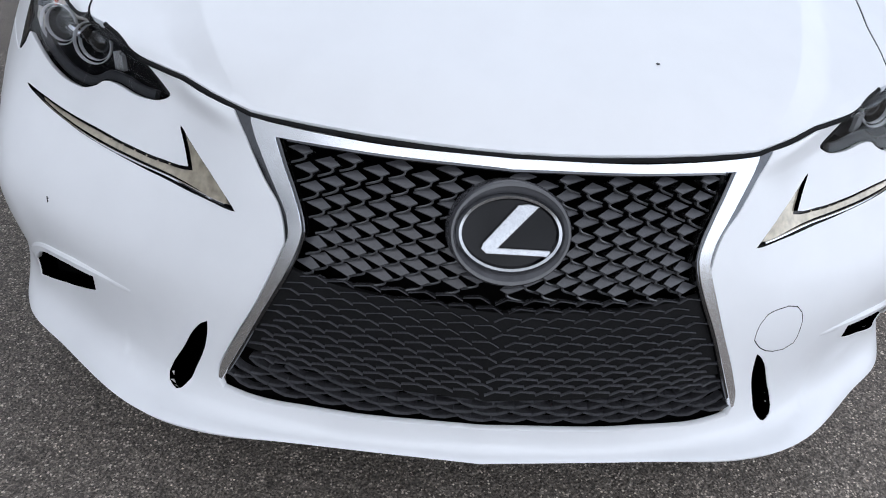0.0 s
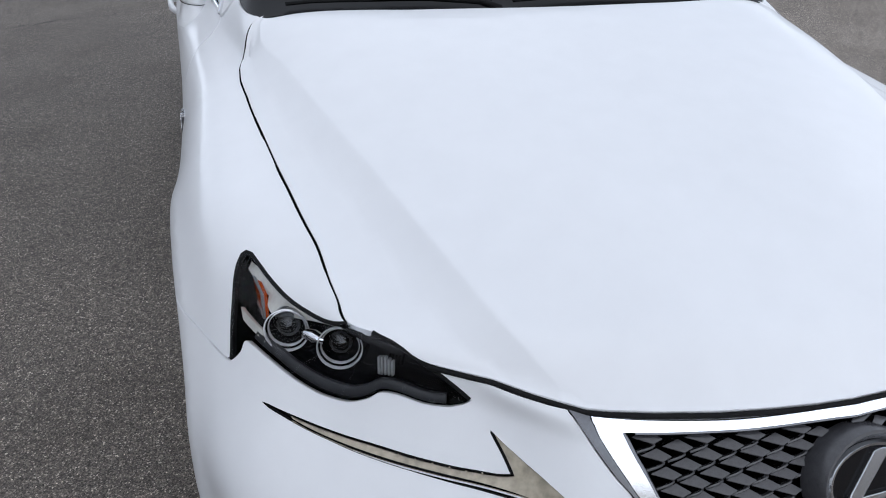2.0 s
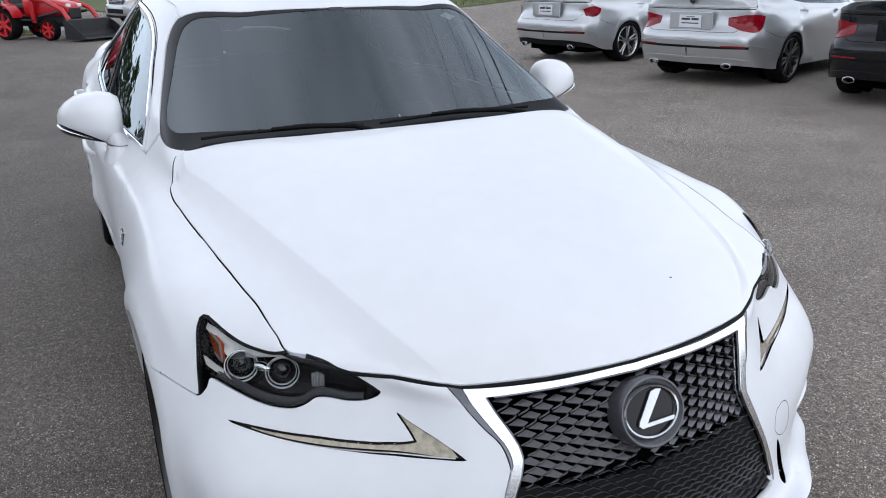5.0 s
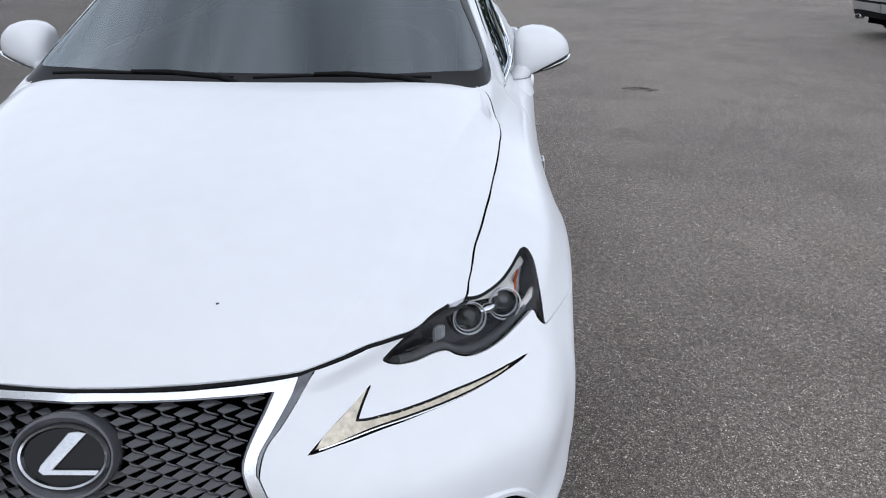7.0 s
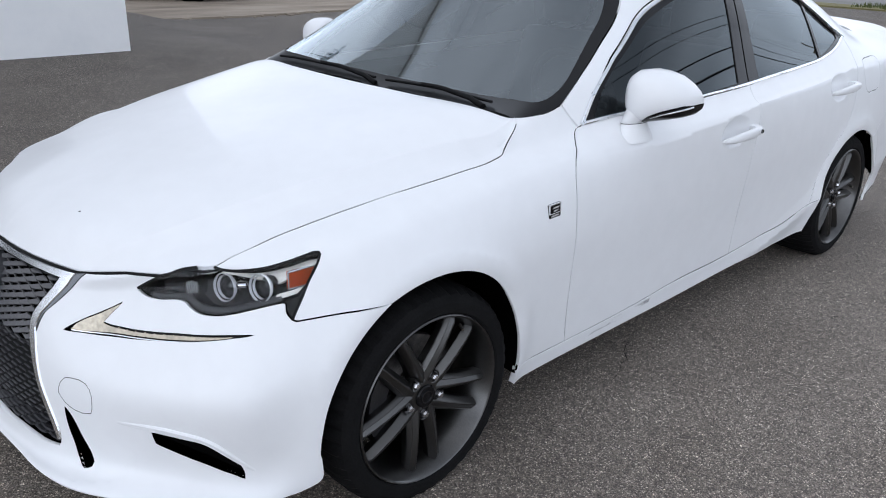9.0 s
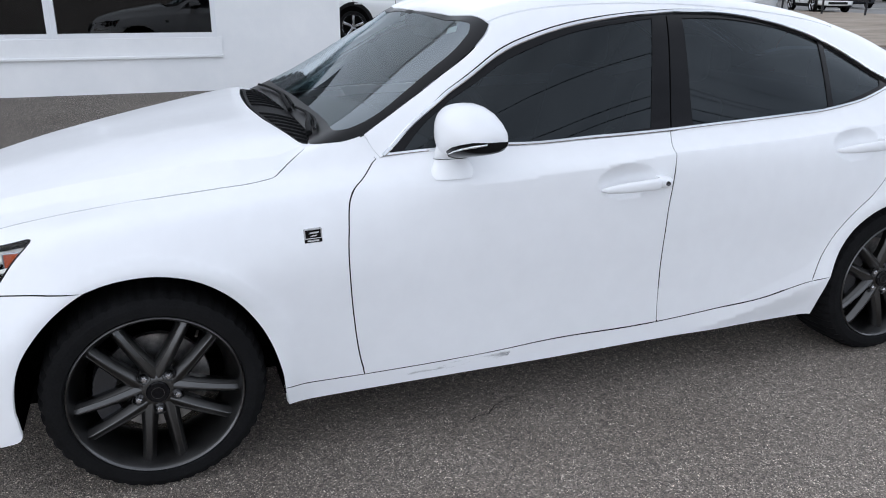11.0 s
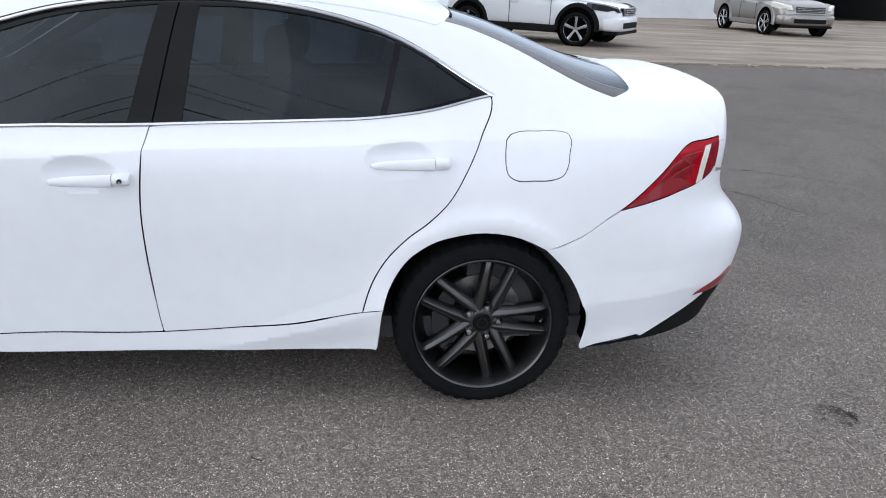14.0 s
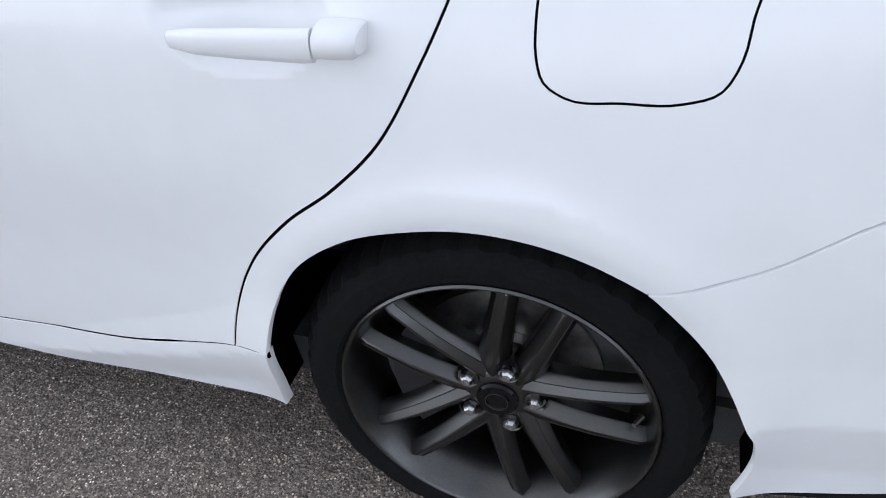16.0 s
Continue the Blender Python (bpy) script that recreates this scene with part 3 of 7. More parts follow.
def sheet(name, outline, mat, parent, holes=(), surface="body", gap=.0022, push=0.0, lip=.012, grid=.028, sides=(1, -1), label="", together=False, calm=False, ridge=()):
    """A panel cut from the skin: its face lies on the skin, its edges fold inwards by lip. sides: 1 left, -1 right."""
    fn, ui, ul, vi, vl, top = SURFACES[surface]
    line = loop_of(outline, surface)
    rim = inset(line, gap)
    on_axis = np.abs(fn(np.stack([np.interp(line[:, 0], ul, ui), np.interp(line[:, 1], vl, vi)], 1))[:, 0]) < 1e-3
    across = np.abs(line[:, 1] - (vl[-1] if surface == "body" else 0)) < 1e-4
    rim[on_axis & across, 1] = line[on_axis & across, 1]
    rim[on_axis & ~across, 0] = line[on_axis & ~across, 0]
    inner = [inset(loop_of(h, surface), -gap) for h in holes]
    lo, hi = rim.min(axis=0), rim.max(axis=0)
    gx, gy = np.meshgrid(np.arange(lo[0] + grid / 2, hi[0], grid), np.arange(lo[1] + grid / 2, hi[1], grid))
    pts = np.stack([gx.ravel(), gy.ravel()], 1)
    ok = inside(pts, rim) & (edge_distance(pts, rim) > grid * .35)
    for h in inner:
        ok &= ~inside(pts, h) & (edge_distance(pts, h) > grid * .35)
    if len(ridge):
        # close rows of points on both sides of a crease keep it sharp
        k = np.stack([np.interp(ridge[0], ui, ul), np.interp(ridge[1], vi, vl)], 1)
        us = np.arange(k[0, 0] + .02, k[-1, 0] - .06, .008)
        row = np.stack([us, np.interp(us, k[:, 0], k[:, 1])], 1)
        near = np.abs(pts[:, 1] - np.interp(pts[:, 0], k[:, 0], k[:, 1])) < .016
        pts, ok = pts[~near], ok[~near]
        rows = np.concatenate([row + [0, d] for d in (-.014, -.0035, .0035, .014)])
        pts = np.concatenate([pts, rows])
        ok = np.concatenate([ok, inside(rows, rim) & (edge_distance(rows, rim) > .006)])
    loops = [rim] + inner
    verts, edges = [], []
    for l in loops:
        k = len(verts)
        verts += [Vector(p) for p in l]
        edges += [(k + i, k + (i + 1) % len(l)) for i in range(len(l))]
    nb = len(verts)
    verts += [Vector(p) for p in pts[ok]]
    v2, e2, f2, ov, oe, of = delaunay_2d_cdt(verts, edges, [], 0, 1e-6)
    q = np.array([tuple(v) for v in v2])
    tri = np.array([f for f in f2 if len(f) == 3])
    c = q[tri].mean(axis=1)
    good = inside(c, rim)
    for h in inner:
        good &= ~inside(c, h)
    tri = tri[good]
    uv = np.stack([np.interp(q[:, 0], ul, ui), np.interp(q[:, 1], vl, vi)], 1)
    h = 1e-3
    hi_uv, lo_uv = np.minimum(uv + [h, 0], top), np.maximum(uv - [h, 0], 0)
    du = fn(hi_uv) - fn(lo_uv)
    hi_uv, lo_uv = np.minimum(uv + [0, h], top), np.maximum(uv - [0, h], 0)
    dv = fn(hi_uv) - fn(lo_uv)
    n = np.cross(du, dv)
    n /= np.maximum(np.linalg.norm(n, axis=1, keepdims=True), 1e-12)
    p = fn(uv)
    out = p - np.stack([p[:, 0] * 0, np.clip(p[:, 1], .2, 2.9), p[:, 0] * 0 + .5], 1)
    flip = (n * out).sum(axis=1).mean() < 0
    if flip:
        n = -n
    mid = np.abs(p[:, 0]) < 1e-3
    n[mid, 0] = 0
    n /= np.maximum(np.linalg.norm(n, axis=1, keepdims=True), 1e-12)
    p = p + n * push
    shade = n
    if calm:
        # panes bend evenly: their normals change in a straight line across them
        k = np.column_stack([np.ones(len(q)), q - q.mean(axis=0)])
        shade = k @ np.linalg.lstsq(k, n, rcond=None)[0]
        if mid.any():
            # both halves meet without a fold at the car's middle
            shade[:, 0] = p[:, 0] * (n[:, 0] @ p[:, 0]) / (p[:, 0] @ p[:, 0])
    a, b, d = tri.T
    fn3 = np.cross(p[b] - p[a], p[d] - p[a])
    wrong = (fn3 * n[a]).sum(axis=1) < 0
    tri[wrong] = tri[wrong][:, ::-1]
    # boundary edges of what is left
    count = {}
    for t in tri:
        for i in range(3):
            count.setdefault(frozenset((t[i], t[(i + 1) % 3])), []).append((t[i], t[(i + 1) % 3]))
    border = [e[0] for e in count.values() if len(e) == 1]
    if surface in ("body", "hood"):
        border = [e for e in border if not (abs(p[e[0]][0]) < 2e-3 and abs(p[e[1]][0]) < 2e-3)]
    made = []
    batches = [sides] if together else [(s,) for s in sides]
    for batch in batches:
        V, F, N = [], [], []
        for s in batch:
            k = len(V)
            m = np.array([s, 1, 1])
            V += list(p * m)
            N += list(shade * m)
            F += [tuple(k + i for i in (t if s > 0 else t[::-1])) for t in tri]
            if lip:
                for i, j in border:
                    e = p[j] - p[i]
                    side = np.cross(e, n[i])
                    side /= max(np.linalg.norm(side), 1e-9)
                    k = len(V)
                    V += [p[i] * m, p[j] * m, (p[j] - n[j] * lip) * m, (p[i] - n[i] * lip) * m]
                    N += [(side * .8 + n[i] * .6) * m, (side * .8 + n[j] * .6) * m, side * m, side * m]
                    F.append((k + 1, k, k + 3, k + 2) if s > 0 else (k, k + 1, k + 2, k + 3))
        me = bpy.data.meshes.new(name)
        me.from_pydata([tuple(x) for x in V], [], F)
        me.polygons.foreach_set("use_smooth", [True] * len(F))
        N = np.array(N)
        N /= np.maximum(np.linalg.norm(N, axis=1, keepdims=True), 1e-9)
        me.normals_split_custom_set_from_vertices([tuple(x) for x in N])
        me.update()
        made.append(part(name, me, mat, parent, label))
        if mat in (LENS, WINDSCREEN, TINT, REAR_GLASS):
            made[-1].visible_shadow = False
    return made


def on_skin(uv, push=0.0, surface="body"):
    """Points of the skin and their normals at (u, v), lifted by push."""
    fn, _, _, _, _, top = SURFACES[surface]
    uv = np.asarray(uv, float)
    h = 1e-3
    du = fn(np.minimum(uv + [h, 0], top)) - fn(np.maximum(uv - [h, 0], 0))
    dv = fn(np.minimum(uv + [0, h], top)) - fn(np.maximum(uv - [0, h], 0))
    n = np.cross(du, dv)
    n /= np.maximum(np.linalg.norm(n, axis=1, keepdims=True), 1e-12)
    p = fn(uv)
    out = p - np.stack([p[:, 0] * 0, np.clip(p[:, 1], .2, 2.9), p[:, 0] * 0 + .5], 1)
    n *= np.sign((n * out).sum(axis=1))[:, None]
    return p + n * push, n


def strip(name, line, width, mat, parent, push=.002, height=.006, sides=(1, -1), label="", surface="body", taper=False):
    """A moulding of a given width that follows a line on the skin."""
    fn, ui, ul, vi, vl, top = SURFACES[surface]
    r = np.asarray(line, float)
    f = flow(np.stack([np.interp(r[:, 0], ui, ul), np.interp(r[:, 1], vi, vl)], 1), .02)
    uv = np.stack([np.interp(f[:, 0], ul, ui), np.interp(f[:, 1], vl, vi)], 1)
    p, n = on_skin(uv, push, surface)
    t = np.gradient(p, axis=0)
    t /= np.linalg.norm(t, axis=1, keepdims=True)
    b = np.cross(n, t)
    made = []
    for s in sides:
        m = np.array([s, 1, 1])
        sec = []
        for i in range(len(p)):
            w = width / 2
            if taper:
                k = min(1, .04 + 3 * min(i, len(p) - 1 - i) / len(p))
                w *= .4 + .6 * k
            top = height * k if taper else height
            prof = ((-w, -.004), (-w, top * .6), (-w * .6, top), (w * .6, top), (w, top * .6), (w, -.004))
            sec.append([tuple((p[i] + b[i] * x + n[i] * z) * m) for x, z in prof])
        made.append(part(name, smooth(loft(sec), 40), mat, parent, label))
    return made

# ---- places on the nose, seen from the front ----
_fu, _fv = [a.ravel() for a in np.meshgrid(np.linspace(0, 2.4, 49), np.linspace(.8, 4.9, 83), indexing="ij")]
_ft = skin(np.stack([_fu, _fv], 1))


def front_at(x, z):
    """The nose's (u, v) at a place seen from the front."""
    i = ((_ft[:, 0] - abs(x)) ** 2 + (_ft[:, 2] - z) ** 2).argmin()
    uv = np.array([_fu[i], _fv[i]])
    for _ in range(4):
        h = 1e-3
        p = skin(np.array([uv, uv + [h, 0], uv + [0, h]]))
        j = np.array([[p[1, 0] - p[0, 0], p[2, 0] - p[0, 0]], [p[1, 2] - p[0, 2], p[2, 2] - p[0, 2]]]) / h
        uv = np.clip(uv + np.linalg.solve(j, [abs(x) - p[0, 0], z - p[0, 2]]), [0, .5], [2.6, 5])
    return uv


def front_pose(x, z, push=0.0):
    """A frame on the nose: x across, z up along the surface, -y outwards."""
    p, n = on_skin([front_at(x, z)], push)
    p, n = p[0] * [math.copysign(1, x), 1, 1], n[0] * [math.copysign(1, x), 1, 1]
    n = Vector(n)
    across = Vector((1, 0, 0)) - n * n.x
    across.normalize()
    up = across.cross(-n)
    return Matrix(((across.x, -n.x, up.x, p[0]), (across.y, -n.y, up.y, p[1]), (across.z, -n.z, up.z, p[2]), (0, 0, 0, 1)))


def nose(points):
    """A line on the nose, from (across, up) in metres to (u, v) of the skin."""
    return [tuple(front_at(x, z)) for x, z in flow(points, .011)]


# the edges of the spindle mouth: painted bumper, dark trim, chrome, grille
T_SIDE = nose([(.388, .6965), (.374, .675), (.360, .652), (.338, .621), (.317, .596), (.3085, .572), (.3055, .547)])
C_SIDE = nose([(.363, .692), (.356, .672), (.343, .648), (.3200, .611), (.3065, .588), (.3025, .572), (.302, .556), (.3055, .547)])
C_LOW = nose([(.3055, .547), (.319, .515), (.334, .480), (.352, .441), (.378, .389), (.403, .334)]) + [(1.94, 1.234), (1.896, 1.118)]
G_SIDE = nose([(.3255, .676), (.3145, .650), (.2965, .615), (.285, .587), (.2815, .567), (.2855, .549), (.301, .511), (.317, .480)]) + [(1.70, 1.80), (1.87, 1.34), (1.907, 1.223)]

# ---- ground ----
def asphalt_material():
    m = bpy.data.materials.new("asphalt")
    m.use_nodes = True
    nt = m.node_tree
    b = nt.nodes["Principled BSDF"]
    b.inputs["Roughness"].default_value = .85
    tc = nt.nodes.new("ShaderNodeTexCoord")

    def tex(kind, scale, **kw):
        n = nt.nodes.new(kind)
        n.inputs["Scale"].default_value = scale
        for k, v in kw.items():
            n.inputs[k].default_value = v
        nt.links.new(tc.outputs["Object"], n.inputs["Vector"])
        return n

    def ramp(src, stops):
        r = nt.nodes.new("ShaderNodeValToRGB")
        r.color_ramp.elements[0].position, r.color_ramp.elements[0].color = stops[0][0], (*stops[0][1], 1)
        r.color_ramp.elements[1].position, r.color_ramp.elements[1].color = stops[1][0], (*stops[1][1], 1)
        for pos, col in stops[2:]:
            e = r.color_ramp.elements.new(pos)
            e.color = (*col, 1)
        nt.links.new(src, r.inputs["Fac"])
        return r.outputs["Color"]

    def mix(kind, fac, a, c):
        n = nt.nodes.new("ShaderNodeMixRGB")
        n.blend_type = kind
        if isinstance(fac, float):
            n.inputs[0].default_value = fac
        else:
            nt.links.new(fac, n.inputs[0])
        for i, x in ((1, a), (2, c)):
            if isinstance(x, tuple):
                n.inputs[i].default_value = x
            else:
                nt.links.new(x, n.inputs[i])
        return n.outputs[0]

    stones = tex("ShaderNodeTexVoronoi", 290, Randomness=1.0)
    tone = ramp(stones.outputs["Color"], [(0.0, (.042, .038, .034)), (.40, (.118, .107, .098)), (.78, (.258, .235, .215)), (.95, (.66, .61, .56))])
    chips = tex("ShaderNodeTexVoronoi", 160, Randomness=1.0)
    rare = ramp(chips.outputs["Color"], [(.76, (0, 0, 0)), (.84, (1, 1, 1))])
    core = ramp(chips.outputs["Distance"], [(.28, (1, 1, 1)), (.40, (0, 0, 0))])
    tone = mix('MIX', mix('MULTIPLY', 1.0, rare, core), tone, (.82, .77, .71, 1))
    fine = tex("ShaderNodeTexNoise", 420, Detail=4)
    tone = mix('MULTIPLY', .75, tone, ramp(fine.outputs["Fac"], [(.3, (.40, .40, .40)), (.7, (1.60, 1.60, 1.60))]))
    patch = tex("ShaderNodeTexNoise", .45, Detail=7, Roughness=.62)
    tone = mix('MULTIPLY', 1.0, tone, ramp(patch.outputs["Fac"], [(.3, (.78, .77, .77)), (.7, (1.16, 1.15, 1.14))]))
    pebble = tex("ShaderNodeTexVoronoi", 58, Randomness=1.0)
    few = mix('MULTIPLY', 1.0, ramp(pebble.outputs["Color"], [(.86, (0, 0, 0)), (.90, (1, 1, 1))]), ramp(pebble.outputs["Distance"], [(.16, (1, 1, 1)), (.24, (0, 0, 0))]))
    tone = mix('MIX', few, tone, (.74, .70, .64, 1))
    mottle = tex("ShaderNodeTexNoise", 42, Detail=5, Roughness=.7)
    tone = mix('MULTIPLY', 1.0, tone, ramp(mottle.outputs["Fac"], [(.33, (.66, .66, .66)), (.67, (1.36, 1.36, 1.36))]))
    stain = tex("ShaderNodeTexNoise", 2.2, Detail=5)
    tone = mix('MULTIPLY', 1.0, tone, ramp(stain.outputs["Fac"], [(.34, (.86, .85, .84)), (.55, (1, 1, 1))]))
    tone = mix('MULTIPLY', 1.0, tone, (1.10, 1.065, 1.005, 1))
    # the asphalt's tone darkens towards the shop's side in a broad, wavering ramp
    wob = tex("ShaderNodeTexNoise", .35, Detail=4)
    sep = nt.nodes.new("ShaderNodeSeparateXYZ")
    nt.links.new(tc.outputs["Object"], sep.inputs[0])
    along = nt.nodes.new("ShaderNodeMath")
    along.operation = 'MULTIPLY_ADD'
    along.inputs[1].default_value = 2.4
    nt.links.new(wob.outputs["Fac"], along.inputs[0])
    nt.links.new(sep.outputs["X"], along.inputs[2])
    shop_ramp = nt.nodes.new("ShaderNodeMapRange")
    shop_ramp.interpolation_type = 'SMOOTHSTEP'
    shop_ramp.inputs["From Min"].default_value = -.6
    shop_ramp.inputs["From Max"].default_value = 3.4
    nt.links.new(along.outputs[0], shop_ramp.inputs["Value"])
    tone = mix('MULTIPLY', 1.0, tone, ramp(shop_ramp.outputs["Result"], [(0, (.66, .655, .65)), (1, (1.14, 1.125, 1.12))]))
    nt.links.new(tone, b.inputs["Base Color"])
    bp = nt.nodes.new("ShaderNodeBump")
    bp.inputs["Strength"].default_value = .7
    bp.inputs["Distance"].default_value = .004
    nt.links.new(chips.outputs["Distance"], bp.inputs["Height"])
    nt.links.new(bp.outputs["Normal"], b.inputs["Normal"])
    return m


ASPHALT = asphalt_material()
bm = bmesh.new()
bmesh.ops.create_grid(bm, x_segments=2, y_segments=2, size=400)
bmesh.ops.delete(bm, geom=bm.faces[:], context='FACES_ONLY')
bm.clear()
xs = [-400, -60, -20] + [-12 + .5 * k for k in range(23)] + [-.4, 20, 60, 400]
ys = [-400, -60, -25] + [-16 + k for k in range(17)] + [.5 + .5 * k for k in range(12)] + [12, 60, 400]


def rise(x, y):
    """The lot climbs gently towards the shop."""
    a, b = min(max((-2.0 - x) / 4.1, 0), 1), min(max((5.5 - y) / 3.0, 0), 1)
    c = min(max((x + 20) / 8, 0), 1)
    return .254 * a * b * b * (3 - 2 * b) * c


rows = [[bm.verts.new((x, y, rise(x, y))) for x in xs] for y in ys]
for lo, hi in zip(rows, rows[1:]):
    for k in range(len(xs) - 1):
        bm.faces.new((lo[k], lo[k + 1], hi[k + 1], hi[k])).smooth = True
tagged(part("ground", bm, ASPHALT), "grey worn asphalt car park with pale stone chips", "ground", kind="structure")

# ---- the white sedan ----
car = new("sedan_car")
tagged(car, "white four-door sports sedan with black spindle grille", "car")

HL = O_HEADLIGHT
hood_edge = [(3.22, 4.67), (3.065, 4.69), (2.75, 4.85), (2.43, 4.955), (2.18, 5.0), T_SIDE[0]]
grille_floor = [(1.896, 1.119), (1.65, 1.09), (1.171, 1.13), (.683, 1.15), (0, 1.155)]

SLOT = [(2.10, 1.70), (2.17, 1.62), (2.30, 1.35), (2.43, 1.06), (2.45, .87), (2.37, .79), (2.28, .92), (2.17, 1.24), (2.10, 1.52)]
FOG_EDGE = [[(4.88, .93), (4.80, 1.18), (4.60, 1.34), (4.30, 1.45), (3.75, 1.545), (3.36, 1.59)], [(3.36, 1.59), (3.40, 1.44)], [(3.40, 1.44), (4.14, 1.18), (4.6, 1.045), (4.88, .93)]]
front_bumper = sheet("front_bumper", [[(0, 0), (1, 0), (2, 0), (3, 0), (4, 0), (5, 0), (5.82, 0)], [(5.82, .0)] + O_ARCHF[:6] + [O_SEAMF[-1]], O_SEAMF[::-1], HL[24:9:-1], HL[10:8:-1] + [(3.22, 4.67)], hood_edge, T_SIDE, C_LOW, grille_floor],
                     PAINT, car, holes=[[O_DRL[:8], O_DRL[7:11], O_DRL[10:16], O_DRL[15:] + O_DRL[:1]], FOG_EDGE, [SLOT + SLOT[:1]]], grid=.013, together=True, label="white painted front bumper with lower lip")
SCUTTLE_EDGE = [(8.02, 5.94), (8.07, 5.84), (8.20, 5.65), (8.31, 5.545), (8.405, 5.528)]
PILLAR_EDGE = [(8.425, 5.528), (8.48, 5.59), (8.61, 5.685), (8.83, 5.778), (9.09, 5.855), (9.40, 5.915), (9.60, 5.99), (9.69, 6.07)]
sheet("front_fender", [[O_SEAMF[-1]] + O_ARCHF[7:14] + [O_SILLT[0]], O_SILLT[:2], O_DOORF[::-1], [(8.52, 5.06), (8.405, 5.528)], SCUTTLE_EDGE[::-1] + WING_EDGE + [(3.99, 4.93)], HL[5::-1], [HL[0]] + HL[:-5:-1], HL[25:23:-1], O_SEAMF], PAINT, car, grid=.015)
sheet("front_door", [O_DOORF, O_SILLT[1:4] + [(11.02, .91)], O_DOORB[::-1], [(11.02, 5.0), (10.35, 4.99), (9.37, 4.99), (8.56, 5.07)]], PAINT, car, grid=.0085)
sheet("rear_door", [O_DOORB, O_SILLT2[:4], O_DOORR[::-1], O_BELT[:2:-1]], PAINT, car, grid=.0085)
sheet("sill", [[(7.9, 0), (9, 0), (10, 0), (11, 0), (12.16, 0)], O_ARCHR[:2], O_SILLT2[::-1] + O_SILLT[3::-1]], PAINT, car, grid=.012, lip=.02, label="white side sill with grey scuff marks")
RW_EDGE = [(12.66, 6.26), (12.82, 6.30), (13.1, 6.22), (13.4, 6.09), (13.6, 5.97), (13.8, 5.83), (14.0, 5.65), (14.19, 5.44)]
RW_TAIL = [(14.19, 5.44), (14.32, 5.66), (14.45, 5.90), (14.54, 6.18), (14.57, 6.6), (14.58, 7.2), (14.58, 8)]
LID_SEAM = [(14.54, 6.18), (14.66, 5.95), (14.85, 5.6), (15.1, 5.25), (15.4, 4.75), (15.55, 4.4), (15.62, 4.08)]
body_side = sheet("body_side", [O_ARCHR[1:8] + [O_SEAMR[0]], O_SEAMR, O_TAIL[:7], LID_SEAM[::-1], RW_TAIL[3::-1], RW_EDGE[::-1], [(12.6, 6.05), (11.6, 6.02), (10.5, 6.05), (9.72, 6.1)], PILLAR_EDGE[::-1], [(8.425, 5.528), (8.54, 5.07)], O_DLO, O_DOORR, O_SILLT2[3:]], PAINT, car,
                  holes=[[O_FUEL + O_FUEL[:1]]], grid=.012, label="white quarter panel, pillars and roof rail")
sheet("fuel_door", [O_FUEL + O_FUEL[:1]], PAINT, car, sides=(1,), grid=.03, gap=.0010)
sheet("fuel_door", [O_FUEL + O_FUEL[:1]], PAINT, car, sides=(-1,), grid=.03, gap=-.002)
roof = sheet("roof", [[(9.68, 6.12), (9.64, 7.08), (9.58, 8)], [(9.58, 8), (12.72, 8)], [(12.72, 8), (12.76, 7), (12.68, 6.27)], [(12.6, 6.07), (11.6, 6.04), (10.5, 6.07), (9.7, 6.12)]], PAINT, car, holes=[[[(10.15, 7.05), (10.12, 8.0)], [(10.12, 8.0), (10.95, 8.0)], [(10.95, 8.0), (10.92, 7.05), (10.9, 6.98)], [(10.85, 6.95), (10.2, 6.95)]]], together=True, label="white roof panel")
sheet("sunroof", [[(10.15, 7.05), (10.12, 8.0)], [(10.12, 8.0), (10.95, 8.0)], [(10.95, 8.0), (10.92, 7.05), (10.9, 6.98)], [(10.85, 6.95), (10.2, 6.95)]], REAR_GLASS, car, together=True, push=-.002, label="dark glass sunroof panel")
WS_SIDE = [(8.0, 6.0)] + [(u, v + .012) for u, v in SCUTTLE_EDGE + PILLAR_EDGE[1:]]
WS = [WS_SIDE, [(9.68, 6.14), (9.64, 7.08), (9.58, 8)], [(9.58, 8), (8.0, 8)], [(8.0, 8), (8.0, 7), (8.0, 6.0)]]
sheet("windshield", WS, WINDSCREEN, car, together=True, calm=True, push=-.004, lip=.004, label="laminated windscreen reflecting grey clouds")
sheet("rear_window", [[(12.69, 6.28), (12.78, 7), (12.74, 8)], [(12.74, 8), (14.58, 8)], RW_TAIL[::-1], RW_EDGE[::-1]], REAR_GLASS, car, together=True, calm=True, push=-.004, lip=.004, label="dark rear window")
sheet("trunk_lid", [RW_TAIL[:2:-1], LID_SEAM, [(15.61, 4.0), (16.4, 3.98), (17, 3.96)], [(17, 3.96), (17, 8)]], PAINT, car, together=True, grid=.025, gap=-.0008)
sheet("trunk_frame", [[(14.3, 5.2), (14.3, 7.6)], [(14.3, 7.6), (16.9, 7.6)], [(16.9, 7.6), (16.9, 2.6)], [(16.9, 2.6), (14.9, 2.9)], [(14.9, 2.9), (14.3, 5.2)]], PAINT, car, push=-.014, lip=0, gap=0, together=True, grid=.05)
